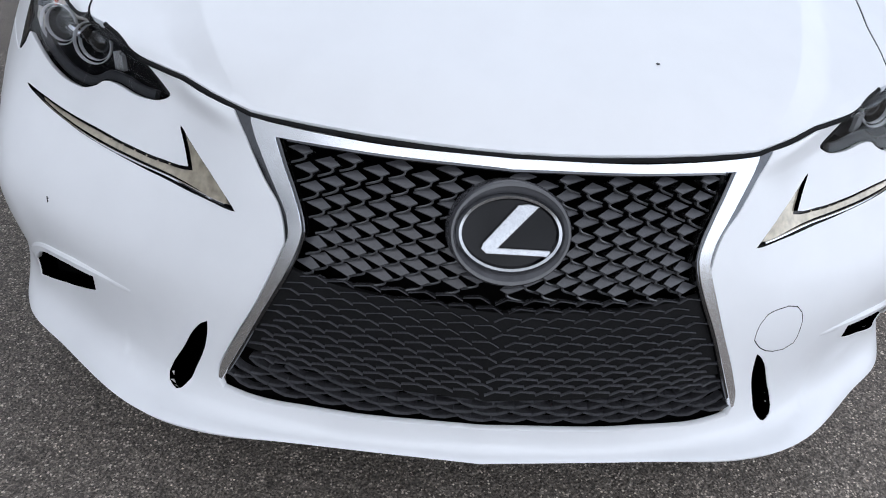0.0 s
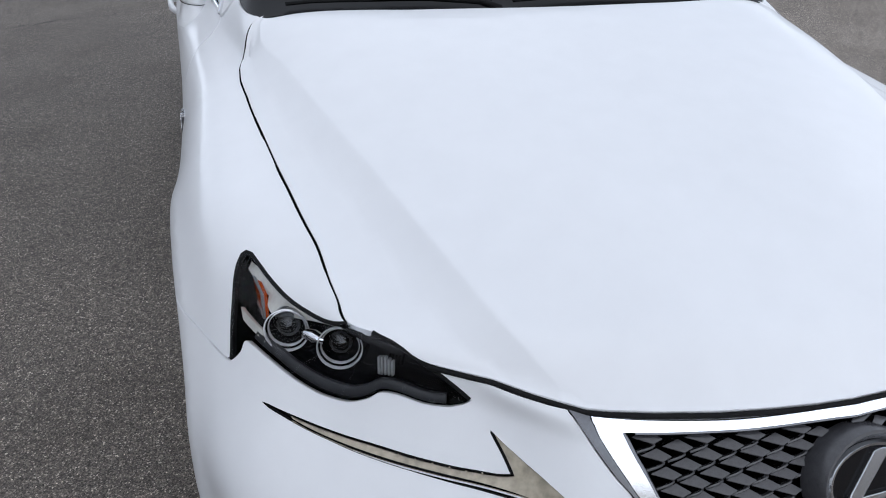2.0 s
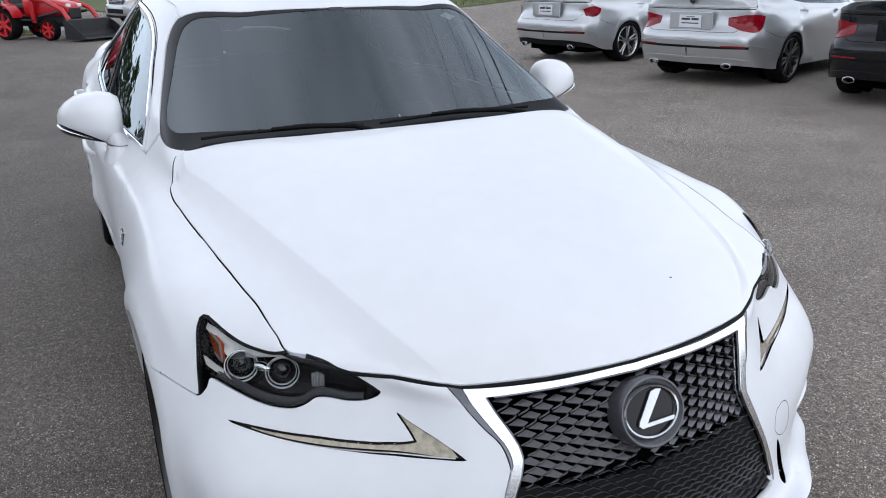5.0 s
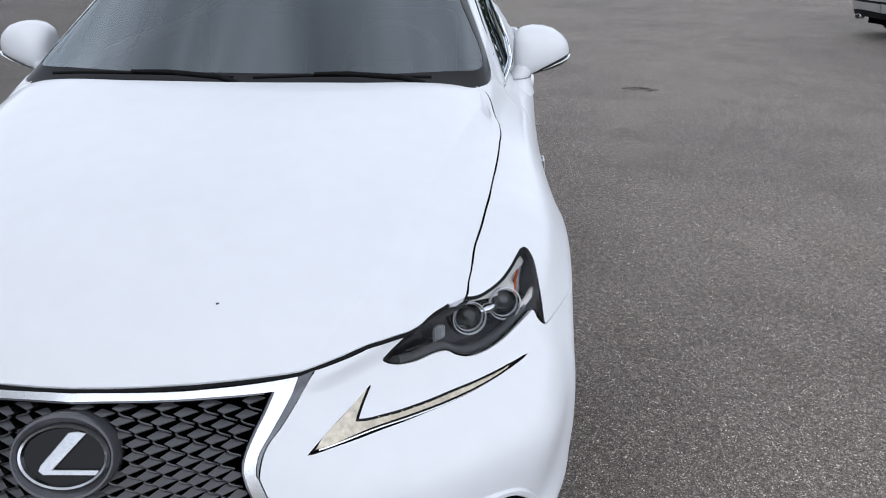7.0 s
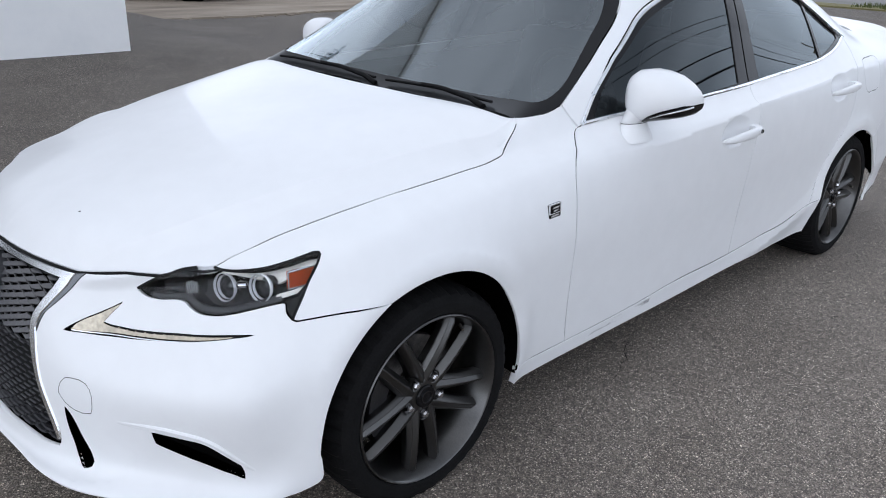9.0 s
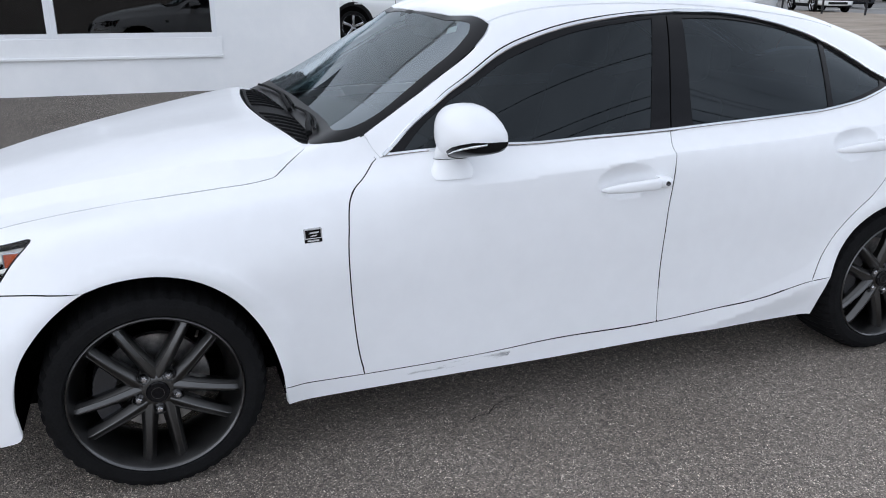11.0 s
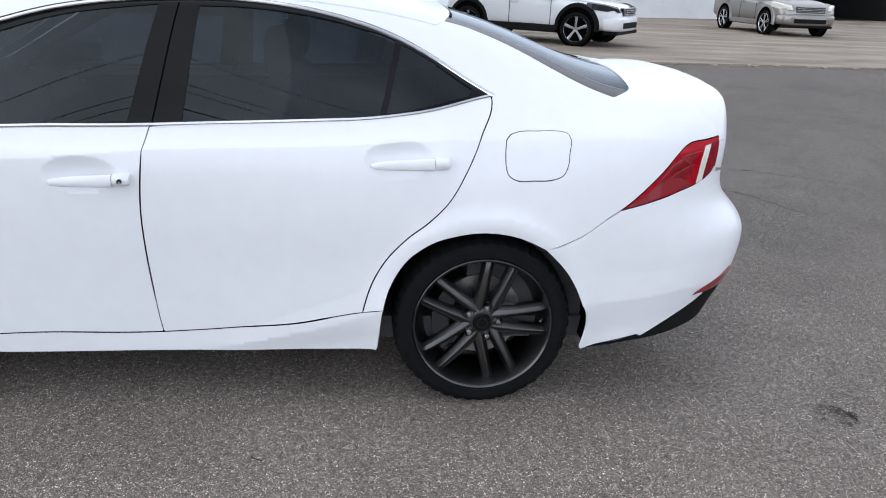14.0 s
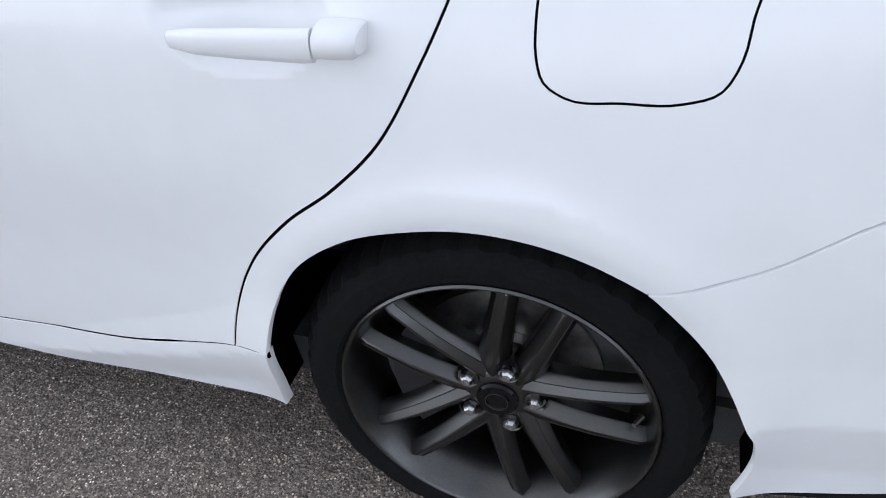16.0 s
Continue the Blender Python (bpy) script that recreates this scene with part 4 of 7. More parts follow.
sheet("rear_bumper", [[O_SEAMR[0]] + O_ARCHR[9:], [(13.87, 0), (14.46, .17)], [O_DIFF[4], O_DIFF[5], O_DIFF[6], (15.5, 1.1), (16, 1.2), (17, 1.2)], [(17, 1.2), (17, 2.9)], [(17, 2.9), (16.3, 3.1), (15.7, 3.4), (15.55, 3.45)], O_TAIL[8:] + O_TAIL[:1], O_SEAMR[::-1]], PAINT, car, holes=[[[(15.11, .93), (15.4, 1.15), (15.78, 1.3), (15.8, 1.0), (15.35, .93), (15.11, .93)]]], together=True, grid=.016)
sheet("trunk_face", [[(17, 2.95), (16.3, 3.15), (15.7, 3.45), (15.55, 3.5)], O_TAIL[8:5:-1], [(15.61, 3.99), (16.4, 3.95), (17, 3.93)], [(17, 3.93), (17, 2.95)]], PAINT, car, together=True)
hood = sheet("hood", [[(0, 0), (0, 1), (0, 2), (0, 3)], [(0, 3), (1, 3), (2, 3), (3, 3), (4, 3), (4.9, 3)], [(5, 3), (6, 3)], [(6, 3), (5.92, 2.85), (5.74, 2.5), (5.46, 2.05), (5.24, 1.7), (5.07, 1.3), (4.97, .9), (4.93, .5), (4.92, 0)], [(4.92, 0), (0, 0)]], PAINT, car, surface="hood", together=True, gap=.0025, grid=.016, lip=.02, ridge=(CREASE_U, CREASE_V), label="white bonnet with two raised creases")

COWL = [(4.80, 0), (4.81, .5), (4.86, .9), (4.96, 1.3), (5.13, 1.7), (5.36, 2.05), (5.64, 2.5), (5.82, 2.85), (5.97, 2.97)]
cowl = sheet("cowl", [[(5.98, 2.97), (5.97, 2), (5.97, 1), (5.97, 0)], [(5.97, 0), (4.80, 0)], COWL], TRIM_BLACK, car, surface="hood", together=True, gap=0, push=-.020, lip=.004, grid=.04, label="black plastic scuttle panel")
strip("cowl_rib", [(u + .22, v) for u, v in COWL[:7]], .016, TRIM_BLACK, car, push=-.020, height=.010, surface="hood")
strip("cowl_seal", [(u + .10, v) for u, v in COWL[:8]], .012, RUBBER, car, push=-.018, height=.009, surface="hood")
for v in (.35, .6, .85, 1.1, 1.35, 1.6, 1.85):
    u = float(np.interp(v, [q[1] for q in COWL], [q[0] for q in COWL]))
    strip("cowl_web", [(u + .26, v), (u + .45, v + .015), (5.93, v + .03)], .007, TRIM_BLACK, car, push=-.020, height=.007, surface="hood")
sheet("roof_frame", [[(9.4, 5.92), (12.7, 5.96)], [(12.7, 5.96), (12.7, 6.35)], [(12.7, 6.35), (9.72, 6.35)], [(9.72, 6.35), (9.4, 5.92)]], PAINT, car, push=-.007, lip=0, gap=0)
sheet("hood_corner_frame", [[(7.4, 4.85), (7.4, 5.0)], [(7.4, 5.0), (8.1, 5.0)], [(8.1, 5.0), (8.1, 4.6)], [(8.1, 4.6), (7.4, 4.85)]], PAINT, car, push=-.006, lip=0, gap=0)
sheet("hood_corner_frame", [[(7.75, 4.95), (7.9, 5.3), (7.97, 5.95)], [(7.97, 5.95), (8.16, 5.60)], [(8.16, 5.60), (8.2, 4.95)], [(8.2, 4.95), (7.75, 4.95)]], PAINT, car, push=-.009, lip=0, gap=0)
strip("hood_side_gap", WING_EDGE, .0036, VOID, car, push=-.002, height=.0012)
# black strips just below the seams stand in for the gaps' deep shade
for run in (O_DOORF, O_DOORB, O_DOORR, O_SILLT[:4] + O_SILLT2, O_FUEL + O_FUEL[:1]):
    strip("gap_shade", run, .020, VOID, car, push=-.0045, height=.0018)
for run in (O_SEAMF, O_SEAMR):
    strip("gap_shade", run, .024, VOID, car, push=-.012, height=.003)
sheet("scuttle_frame", [[(8.05, 5.78), (8.0, 5.5), (8.0, 5.2)], [(8.0, 5.2), (8.50, 5.0)], [(8.50, 5.0), (8.6, 5.3), (8.50, 5.57)], [(8.50, 5.57), (8.41, 5.51), (8.3, 5.50), (8.05, 5.78)]], PAINT, car, push=-.007, lip=0, gap=0)
sheet("sill_scuff", [[(8.42, .70), (9.0, .73), (9.5, .80)], [(9.5, .80), (9.45, .45)], [(9.45, .45), (8.9, .38), (8.42, .42)], [(8.42, .42), (8.42, .70)]], SCUFF, car, sides=(1,), push=.0012, lip=0, gap=.001, grid=.03, label="grey scuff marks on the sill")
for line in ([(3.88, 2.16), (3.86, 2.13), (3.855, 2.11)], [(3.865, 2.155), (3.86, 2.14)]):
    strip("bumper_scuff", line, .0028, CAST, car, push=-.0002, height=.0006, sides=(-1,))
fleck = bmesh.new()
bmesh.ops.create_icosphere(fleck, subdivisions=1, radius=.0035, matrix=Matrix.Translation((.21, -.60, float(hood_skin([(1.1, .95)])[0, 2]) + .001)) @ Matrix.Diagonal((1, 1.4, .3, 1)))
part("paint_chip", fleck, CAST, car)


# ---- front of the car: grille, badge, lamps, ducts ----
grille_half = [[(0, 4.5), (.4, 4.52), (.83, 4.53), (1.23, 4.51), G_SIDE[0]], G_SIDE, O_GRILLE[10:] + [(0, 1.21)], [(0, 1.21), (0, 4.5)]]
grille = sheet("grille", grille_half, VOID, car, push=-.05, lip=0, gap=-.02, together=True, grid=.05, label="black spindle-shaped radiator grille")[0]
sheet("grille_panel", [[(0, 2.42), (.7, 2.42), (1.50, 2.48)], [g for g in G_SIDE if 1.58 < g[1] < 2.46] + [(1.775, 1.58)], [(1.775, 1.58), (.9, 1.52), (0, 1.5)], [(0, 1.5), (0, 2.42)]], TRIM_BLACK, grille, push=-.006, together=True, grid=.03)
sheet("grille_floor", [[(0, 1.50), (.9, 1.50), (1.80, 1.58)], [(1.80, 1.58), (1.96, 1.20), (1.93, 1.02)], [(1.93, 1.02), (.9, .95), (0, .95)], [(0, .95), (0, 1.50)]], VOID, grille, push=-.024, lip=0, gap=0, together=True, grid=.04)
grille_line = loop_of(grille_half)


def in_grille(x, z, margin):
    uv = front_at(x, z)
    q = np.array([[np.interp(uv[0], np.arange(NU), U_LEN), np.interp(uv[1], np.arange(NV), V_LEN)]])
    if not inside(q, grille_line)[0]:
        return False
    d = edge_distance(q, grille_line)[0]
    return d > margin or uv[0] < .12 and 1.4 < uv[1] < 4.5


EMBLEM_Z, EMBLEM_A, EMBLEM_B = .603, .085, .073


def blade_mesh(sign):
    """A slanted blade that reaches outwards from its inner tip, and the curved rib under it."""
    bm = bmesh.new()
    face = [(0, -.0035, 0), (.0112, -.0040, -.0054), (.0362, .0050, .0034), (.0154, .0062, .0104)]
    face = [(sign * x, y, z) for x, y, z in face]
    out = [bm.verts.new(p) for p in face]
    mid = [bm.verts.new((x * .985 + .0002, y + .0016, z - .0016)) for x, y, z in face]
    back = [bm.verts.new((x * .93 + sign * .001, y + .022, z - .003)) for x, y, z in face]
    bm.faces.new(out)
    for i in range(4):
        k = (i + 1) % 4
        bm.faces.new((out[i], mid[i], mid[k], out[k])).material_index = 1 if i != 1 else 0
        # shade in the pockets is painted by the darker side material
        bm.faces.new((mid[i], back[i], back[k], mid[k])).material_index = 2
    bmesh.ops.recalc_face_normals(bm, faces=bm.faces)
    line = [(.0125, -.0020, -.0040), (.0100, -.0010, -.0068), (.0104, .000, -.0098), (.0136, .0012, -.0124), (.0190, .0028, -.0145), (.0254, .0040, -.0163), (.0310, .0048, -.0180)]
    rings = []
    for i, (x, y, z) in enumerate(line):
        a, b = line[max(i - 1, 0)], line[min(i + 1, len(line) - 1)]
        nx, nz = -(b[2] - a[2]), b[0] - a[0]
        n = math.hypot(nx, nz)
        nx, nz = nx / n * .0017, nz / n * .0017
        rings.append([bm.verts.new((sign * (x + nx * p), y + q, z + nz * p)) for p, q in ((-1, .006), (-1, 0), (0, -.0012), (1, 0), (1, .006))])
    for p, q in zip(rings, rings[1:]):
        for k in range(4):
            f = bm.faces.new((p[k], p[k + 1], q[k + 1], q[k]) if sign > 0 else (q[k], q[k + 1], p[k + 1], p[k]))
            f.material_index = 1
    bmesh.ops.scale(bm, vec=(1.06, 1, 1), verts=bm.verts)
    me = bpy.data.meshes.new("blade")
    bm.to_mesh(me)
    bm.free()
    for mat in (BLADE_BLACK, LIP_BLACK, BLADE_SHADE):
        me.materials.append(mat)
    return me


def bar_mesh(name, line, width, depth, sign):
    secs = [[(sign * x, -.0015, z - width / 2), (sign * x, -depth, z), (sign * x, -.0015, z + width / 2), (sign * x, .012, z)] for x, z in line]
    bm = loft(secs)
    me = bpy.data.meshes.new(name)
    bm.to_mesh(me)
    bm.free()
    me.materials.append(RIDGE_GLINT)
    return me


BLADES = {s: blade_mesh(s) for s in (1, -1)}
RIDGES = {s: bar_mesh("ridge", [(-.015, -.0062), (-.006, -.0012), (.0, .0016), (.010, .0006), (.024, -.0010)], .0020, .0040, s) for s in (1, -1)}
BARS = {s: bar_mesh("mesh_bar", [(-.034, .010), (-.022, -.001), (-.006, -.0065), (.014, -.0055), (.032, .001)], .0030, .006, s) for s in (1, -1)}
# upper mouth: staggered columns of blades that draw together towards the waist
for row in range(-1, 9):
    for col in range(0, 11):
        for s in (1, -1):
            z = .6685 - .0206 * row - (.0103 if col % 2 else 0)
            x = s * (-.004 + .0345 * col) * (1 - 1.8 * (.662 - z))
            if col == 0 and s < 0 or z < .522:
                continue
            if ((x + s * .018) / (EMBLEM_A - .004)) ** 2 + ((z - EMBLEM_Z) / (EMBLEM_B - .008)) ** 2 < 1:
                continue
            if in_grille(x + s * .021, z + .003, .003) and in_grille(x + s * .030, z + .003, .001):
                part("blade", BLADES[s], None, grille, m=front_pose(x if abs(x) > 1e-3 else 1e-3, z, -.007))
# below it a closed panel with fine ridges, then an open mesh
for row in range(13):
    z = .508 - .0127 * row
    for col in range(-11, 11):
        x = (col + .5 * (row % 2) + .25) * .0385
        s = 1 if x > 0 else -1
        if (x / (EMBLEM_A + .004)) ** 2 + ((z - EMBLEM_Z) / (EMBLEM_B + .004)) ** 2 > 1 and in_grille(x, z, .014):
            part("ridge", RIDGES[s], None, grille, m=front_pose(x, z, -.005))
for row in range(6):
    z = .338 - .0142 * row
    for col in range(-8, 8):
        x = (col + .5 * (row % 2) + .25) * .0575
        if in_grille(x, z, .006):
            part("mesh_bar", BARS[-1 if x > 0 else 1], None, grille, m=front_pose(x, z, -.012))

chrome_ring = [[(0, 4.765), (.62, 4.765), (1.0, 4.77), (1.38, 4.80), C_SIDE[0]], C_SIDE, C_LOW[:-1], G_SIDE[::-1], [G_SIDE[0], (1.23, 4.51), (.83, 4.53), (.4, 4.52), (0, 4.5)], [(0, 4.5), (0, 4.765)]]
sheet("grille_surround", chrome_ring, SATIN_CHROME, car, calm=True, push=.004, lip=.03, gap=.0008, together=True, grid=.016, label="polished chrome grille surround")
strip("surround_bevel", [(0, 4.49), (.4, 4.51), (.83, 4.52), (1.23, 4.50), (1.60, 4.46)], .008, DARK_CHROME, car, push=-.002, height=.004)
strip("surround_bevel", G_SIDE[:-1], .008, DARK_CHROME, car, push=-.002, height=.004)
# mirror chrome strip: its dark reflection is put into the tint
sheet("grille_corner_trim", [T_SIDE, C_SIDE[:-1][::-1], [C_SIDE[0], T_SIDE[0]]], DARK_CHROME, car, calm=True, push=.001, gap=.0006, lip=.02, grid=.016, label="chrome corner strip with its dark reflection in the tint")
seal = [(x, y, z - .0060) for x, y, z in HOOD_LIP]
part("hood_seal", tube([(-x, y, z) for x, y, z in seal[:0:-1]] + seal, .0040, 8, .9), TRIM_BLACK, car, "black rubber seal along the bonnet's front edge")

# round badge with a slanted bar in an oval
emblem = new("emblem")
emblem.parent = car
emblem.matrix_basis = front_pose(1e-4, EMBLEM_Z, .010)


def oval(profile, n=56):
    """Rings of an oval: half width, half height, depth."""
    return smooth(loft([[(a * math.cos(2 * math.pi * k / n), d, b * math.sin(2 * math.pi * k / n)) for k in range(n)] for a, b, d in profile], cap=False), 40)


part("bezel", oval([(EMBLEM_A, EMBLEM_B, .03), (EMBLEM_A, EMBLEM_B, -.006), (EMBLEM_A - .003, EMBLEM_B - .003, -.012), (EMBLEM_A - .006, EMBLEM_B - .008, -.012), (EMBLEM_A - .011, EMBLEM_B - .018, -.002)]), BLADE_BLACK, emblem)
disc = bmesh.new()
bmesh.ops.create_circle(disc, cap_ends=True, segments=56, radius=1, matrix=Matrix.Translation((0, -.001, 0)) @ Matrix.Diagonal((.076, 1, .057, 1)) @ Matrix.Rotation(radians(90), 4, 'X'))
part("badge_disc", disc, GLOSS_BLACK, emblem)
part("badge_ring", oval([(.0745, .0545, 0), (.0745, .0545, -.005), (.071, .0515, -.009), (.067, .048, -.008), (.0645, .0455, -.001)]), BADGE, emblem, "chrome oval ring")
bar = [(.10, .78), (.30, .82), (.52, .76), (-.20, -.39), (.80, -.39), (.80, -.48), (.74, -.58), (-.44, -.58), (-.55, -.45), (-.51, -.28)]
part("badge_bar", prism([(x * .0715, z * .051) for x, z in bar], -.007, .0014), BADGE, emblem, "chrome slanted bar shape")

# head lamps
AMBER_FACE = [(.755, -.348, .733), (.768, -.264, .738), (.765, -.283, .691), (.755, -.348, .691)]
for s in (1, -1):
    lamp = sheet("headlight", [HL[5::-1] + HL[:-6:-1], HL[24:9:-1], HL[10:4:-1]], GLOSS_BLACK, car, sides=(s,), push=-.05, lip=-.045, gap=.002, label="clear headlight with twin round projectors")[0]
    sheet("lens", [HL[5::-1] + HL[:-6:-1], HL[24:9:-1], HL[10:4:-1]], LENS, lamp, sides=(s,), push=.001, lip=0, gap=.001)
    corner = [Vector((s * x, y, z)) for x, y, z in AMBER_FACE]
    inward = Vector((-s * .006, 0, 0))
    part("side_marker", loft([[tuple(c) for c in corner], [tuple(Vector(c) + inward) for c in corner]]), AMBER, lamp, "orange side reflector")
    part("marker_frame", tube([tuple(Vector(c) - inward * .2) for c in corner + corner[:1]], .0026, 6), BRIGHT, lamp)
    strip("lower_bezel", [(u, v + .10) for u, v in HL[12:22]], .016, BAND, lamp, push=-.016, height=.006, sides=(s,))
    sheet("horn_reflector", [[(4.10, 4.50), (4.30, 4.33), (4.57, 4.19), (4.83, 4.17), (5.14, 4.18), (5.28, 4.13)], [(5.28, 4.13), (5.26, 4.0)], [(5.26, 4.0), (4.90, 3.97)], [(4.90, 3.97), (4.86, 3.80), (4.78, 3.78)], [(4.78, 3.78), (4.55, 3.98), (4.25, 4.22), (4.06, 4.40), (4.10, 4.50)]], SILVER, lamp, sides=(s,), push=-.020, lip=.012, gap=.002, grid=.02, label="cream silver horn reflector")
    sheet("upper_bezel", [[(3.45, 4.88), (3.6, 4.98), (3.76, 5.0), (3.97, 4.87), (4.10, 4.62)], [(4.10, 4.62), (3.8, 4.62), (3.45, 4.72), (3.45, 4.88)]], GLOSS_BLACK, lamp, sides=(s,), push=-.008, lip=.004, gap=.001, grid=.02)
    sheet("lower_marker", [[(4.90, 3.55), (5.22, 3.56)], [(5.22, 3.56), (5.19, 3.46)], [(5.19, 3.46), (4.88, 3.45)], [(4.88, 3.45), (4.90, 3.55)]], SILVER, lamp, sides=(s,), push=-.010, lip=.008, gap=0, grid=.02)
    strip("lens_rim", [HL[5], HL[4], HL[3], HL[2], HL[1], HL[0], HL[-1], HL[-2], HL[-3], HL[-4], HL[24]], .007, TRIM_BLACK, lamp, push=-.003, height=.004, sides=(s,))
    strip("lens_rim", HL[10:5:-1], .007, TRIM_BLACK, lamp, push=-.003, height=.004, sides=(s,))
    for cx, cy, cz in ((.655, -.449, .692), (.726, -.398, .700)):
        m = Matrix.Translation((s * cx, cy, cz)) @ Matrix.Rotation(radians(-90), 4, 'Z') @ Matrix.Rotation(radians(s * 14), 4, 'Z') @ Matrix.Rotation(radians(-10), 4, 'Y')
        ring = part("projector_ring", lathe([(.004, .0333), (.0085, .0342), (.0105, .0337), (.0108, .0328), (.0095, .0320), (.004, .0318)], 44, closed=True), RING, lamp, "clear bright projector ring", m)
        part("inner_ring", lathe([(-.004, .0285), (.0030, .0288), (.0040, .0282), (.0030, .0276), (-.004, .0274)], 40), RING, ring)
        part("projector_bowl", lathe([(-.036, .001), (-.034, .018), (-.022, .026), (-.006, .0298)], 36), GLOSS_BLACK, lamp, m=m)
        ball = [(.014 - .026 * (1 - math.cos(a)), .0268 * math.sin(a)) for a in [i * math.pi / 2 / 9 for i in range(10)]]
        part("projector_lens", lathe([(x - .014, max(r, .0004)) for x, r in ball], 36), PROJ, lamp, m=m)
    part("chrome_bridge", tube([(s * x, y, z) for x, y, z in ((.677, -.440, .700), (.690, -.434, .703), (.703, -.424, .706))], [.007, .0115, .007], 10), CHROME, lamp, "chrome bridge between the projectors")
    cool = bmesh.new()
    for k in range(5):
        box(cool, .0055 * k - .013, .0055 * k - .0095, -.004, .004, -.018 + .001 * k, .016 - .002 * abs(k - 2), .0012)
    part("turn_bulb_louvre", cool, BRIGHT, lamp, m=Matrix.Translation((s * .598, -.506, .688)) @ Matrix.Rotation(radians(s * 42), 4, 'Z'))

    # day running lamp: dark tray, light guide, bright lip
    drl_out = [O_DRL[:8], O_DRL[7:11], O_DRL[10:16], O_DRL[15:] + O_DRL[:1]]
    tray = sheet("daytime_lamp", drl_out, GLOSS_BLACK, car, sides=(s,), push=-.012, lip=-.012, gap=-.002, grid=.02, label="tick-shaped daytime running lamp with amber-tinted light guide")[0]
    top, low = O_DRL[1:8], O_DRL[:15:-1]
    guide = [[(a + (c - a) * .1, b + (d - b) * .1) for (a, b), (c, d) in zip(O_DRL[1:8], [(4.60, 2.89), (4.23, 2.84), (3.82, 2.80), (3.45, 2.76), (3.09, 2.75), (2.75, 2.82), (2.6, 2.9)])], O_DRL[7:11], [O_DRL[10], O_DRL[12], O_DRL[14], (2.16, 2.915)], [(2.16, 2.915), (2.31, 2.885), (2.71, 2.84), (3.09, 2.81), (3.45, 2.815), (3.82, 2.845), (4.23, 2.875), (4.5, 2.905)]]
    sheet("light_guide", guide, CREAM, tray, sides=(s,), push=-.005, lip=.005, gap=.002, grid=.02)
    strip("bright_lip", [(2.2, 2.90), (2.71, 2.825), (3.09, 2.79), (3.45, 2.795), (3.82, 2.825), (4.23, 2.86), (4.5, 2.89)], .0035, CHROME, tray, push=-.006, height=.004, sides=(s,))
    for k in range(12):
        u = 2.95 + k * .12
        q, n = on_skin([(u, np.interp(u, [2.78, 3.06, 3.4, 3.75, 4.12, 4.53], [2.975, 2.895, 2.885, 2.915, 2.915, 2.92]))], -.003)
        bead = bmesh.new()
        bmesh.ops.create_uvsphere(bead, u_segments=8, v_segments=5, radius=.0016)
        part("led_bead", smooth(bead), CREAM, tray, m=Matrix.Translation(Vector(q[0] * [s, 1, 1])))
    # ducts
    strip("duct_brow", [(5.24, .60), (4.83, 1.22), (4.37, 1.49), (3.72, 1.625), (3.03, 1.655), (2.68, 1.66), (2.45, 1.66)], .018, PAINT, car, push=-.004, height=.010, sides=(s,), taper=True)
    sheet("fog_duct", FOG_EDGE, VOID, car, sides=(s,), push=-.03, lip=-.028, gap=-.002, grid=.02, label="black side air duct")
    sheet("brake_duct", [SLOT + SLOT[:1]], VOID, car, sides=(s,), push=-.06, lip=-.058, gap=-.002, grid=.02, label="black vertical brake cooling slot")
strip("tow_cover_seam", O_TOW + O_TOW[:1], .0018, VOID, car, push=-.0006, height=.0008, sides=(1,))


# ---- glasshouse, mirrors, handles, tail ----
PANE_F = [[(8.66, 5.10), (8.80, 5.40), (8.95, 5.52)] + O_GL_F[1:6], O_GL_F[5:7], O_GL_F[6:] + [(8.66, 5.10)]]
PANE_R = [O_GL_R[:5], O_GL_R[4:6], O_GL_R[5:], [O_GL_R[7], O_GL_R[0]]]
PANE_Q = [O_GL_Q[:4], O_GL_Q[3:5], O_GL_Q[4:], [O_GL_Q[6], O_GL_Q[0]]]
sheet("window_frame", [O_DLO, O_BELT[::-1]], GLOSS_BLACK, car, holes=[PANE_F, PANE_R, PANE_Q], push=-.003, gap=0, lip=.006, label="gloss black window frame and pillar trim")
for outline in (PANE_F, PANE_R, PANE_Q):
    sheet("door_glass", outline, TINT, car, push=-.007, gap=-.001, lip=.003, grid=.05, calm=True, label="dark tinted side window")
strip("belt_moulding", [(u, v + .012) for u, v in O_BELT], .011, CHROME, car, push=0, height=.005, label="bright chrome waist moulding")
strip("roof_moulding", [(u, v - .004) for u, v in O_DLO], .013, CHROME, car, push=.002, height=.006, label="bright chrome window moulding")
strip("moulding_gap", [(u, v + .025) for u, v in O_DLO[1:-1]], .0045, VOID, car, push=-.001, height=.002)
strip("pillar_gap", [(11.08, 5.88), (11.06, 5.45), (11.04, 5.03)], .005, VOID, car, push=-.004, height=.0025)
frit = [[(7.98, 8), (7.98, 7), (8.0, 6.0)], WS_SIDE, [(9.68, 6.14), (9.64, 7.08), (9.58, 8)], [(9.58, 8), (9.545, 8)], [(9.545, 8), (9.545, 7.5), (9.54, 6.9), (9.54, 6.5), (9.525, 6.28), (9.45, 6.17), (9.3, 6.10), (9.09, 6.035), (8.83, 5.96), (8.61, 5.87), (8.50, 5.81), (8.40, 5.79), (8.30, 5.83), (8.215, 5.95), (8.165, 6.15), (8.145, 6.4), (8.135, 7), (8.13, 8)], [(8.13, 8), (7.98, 8)]]
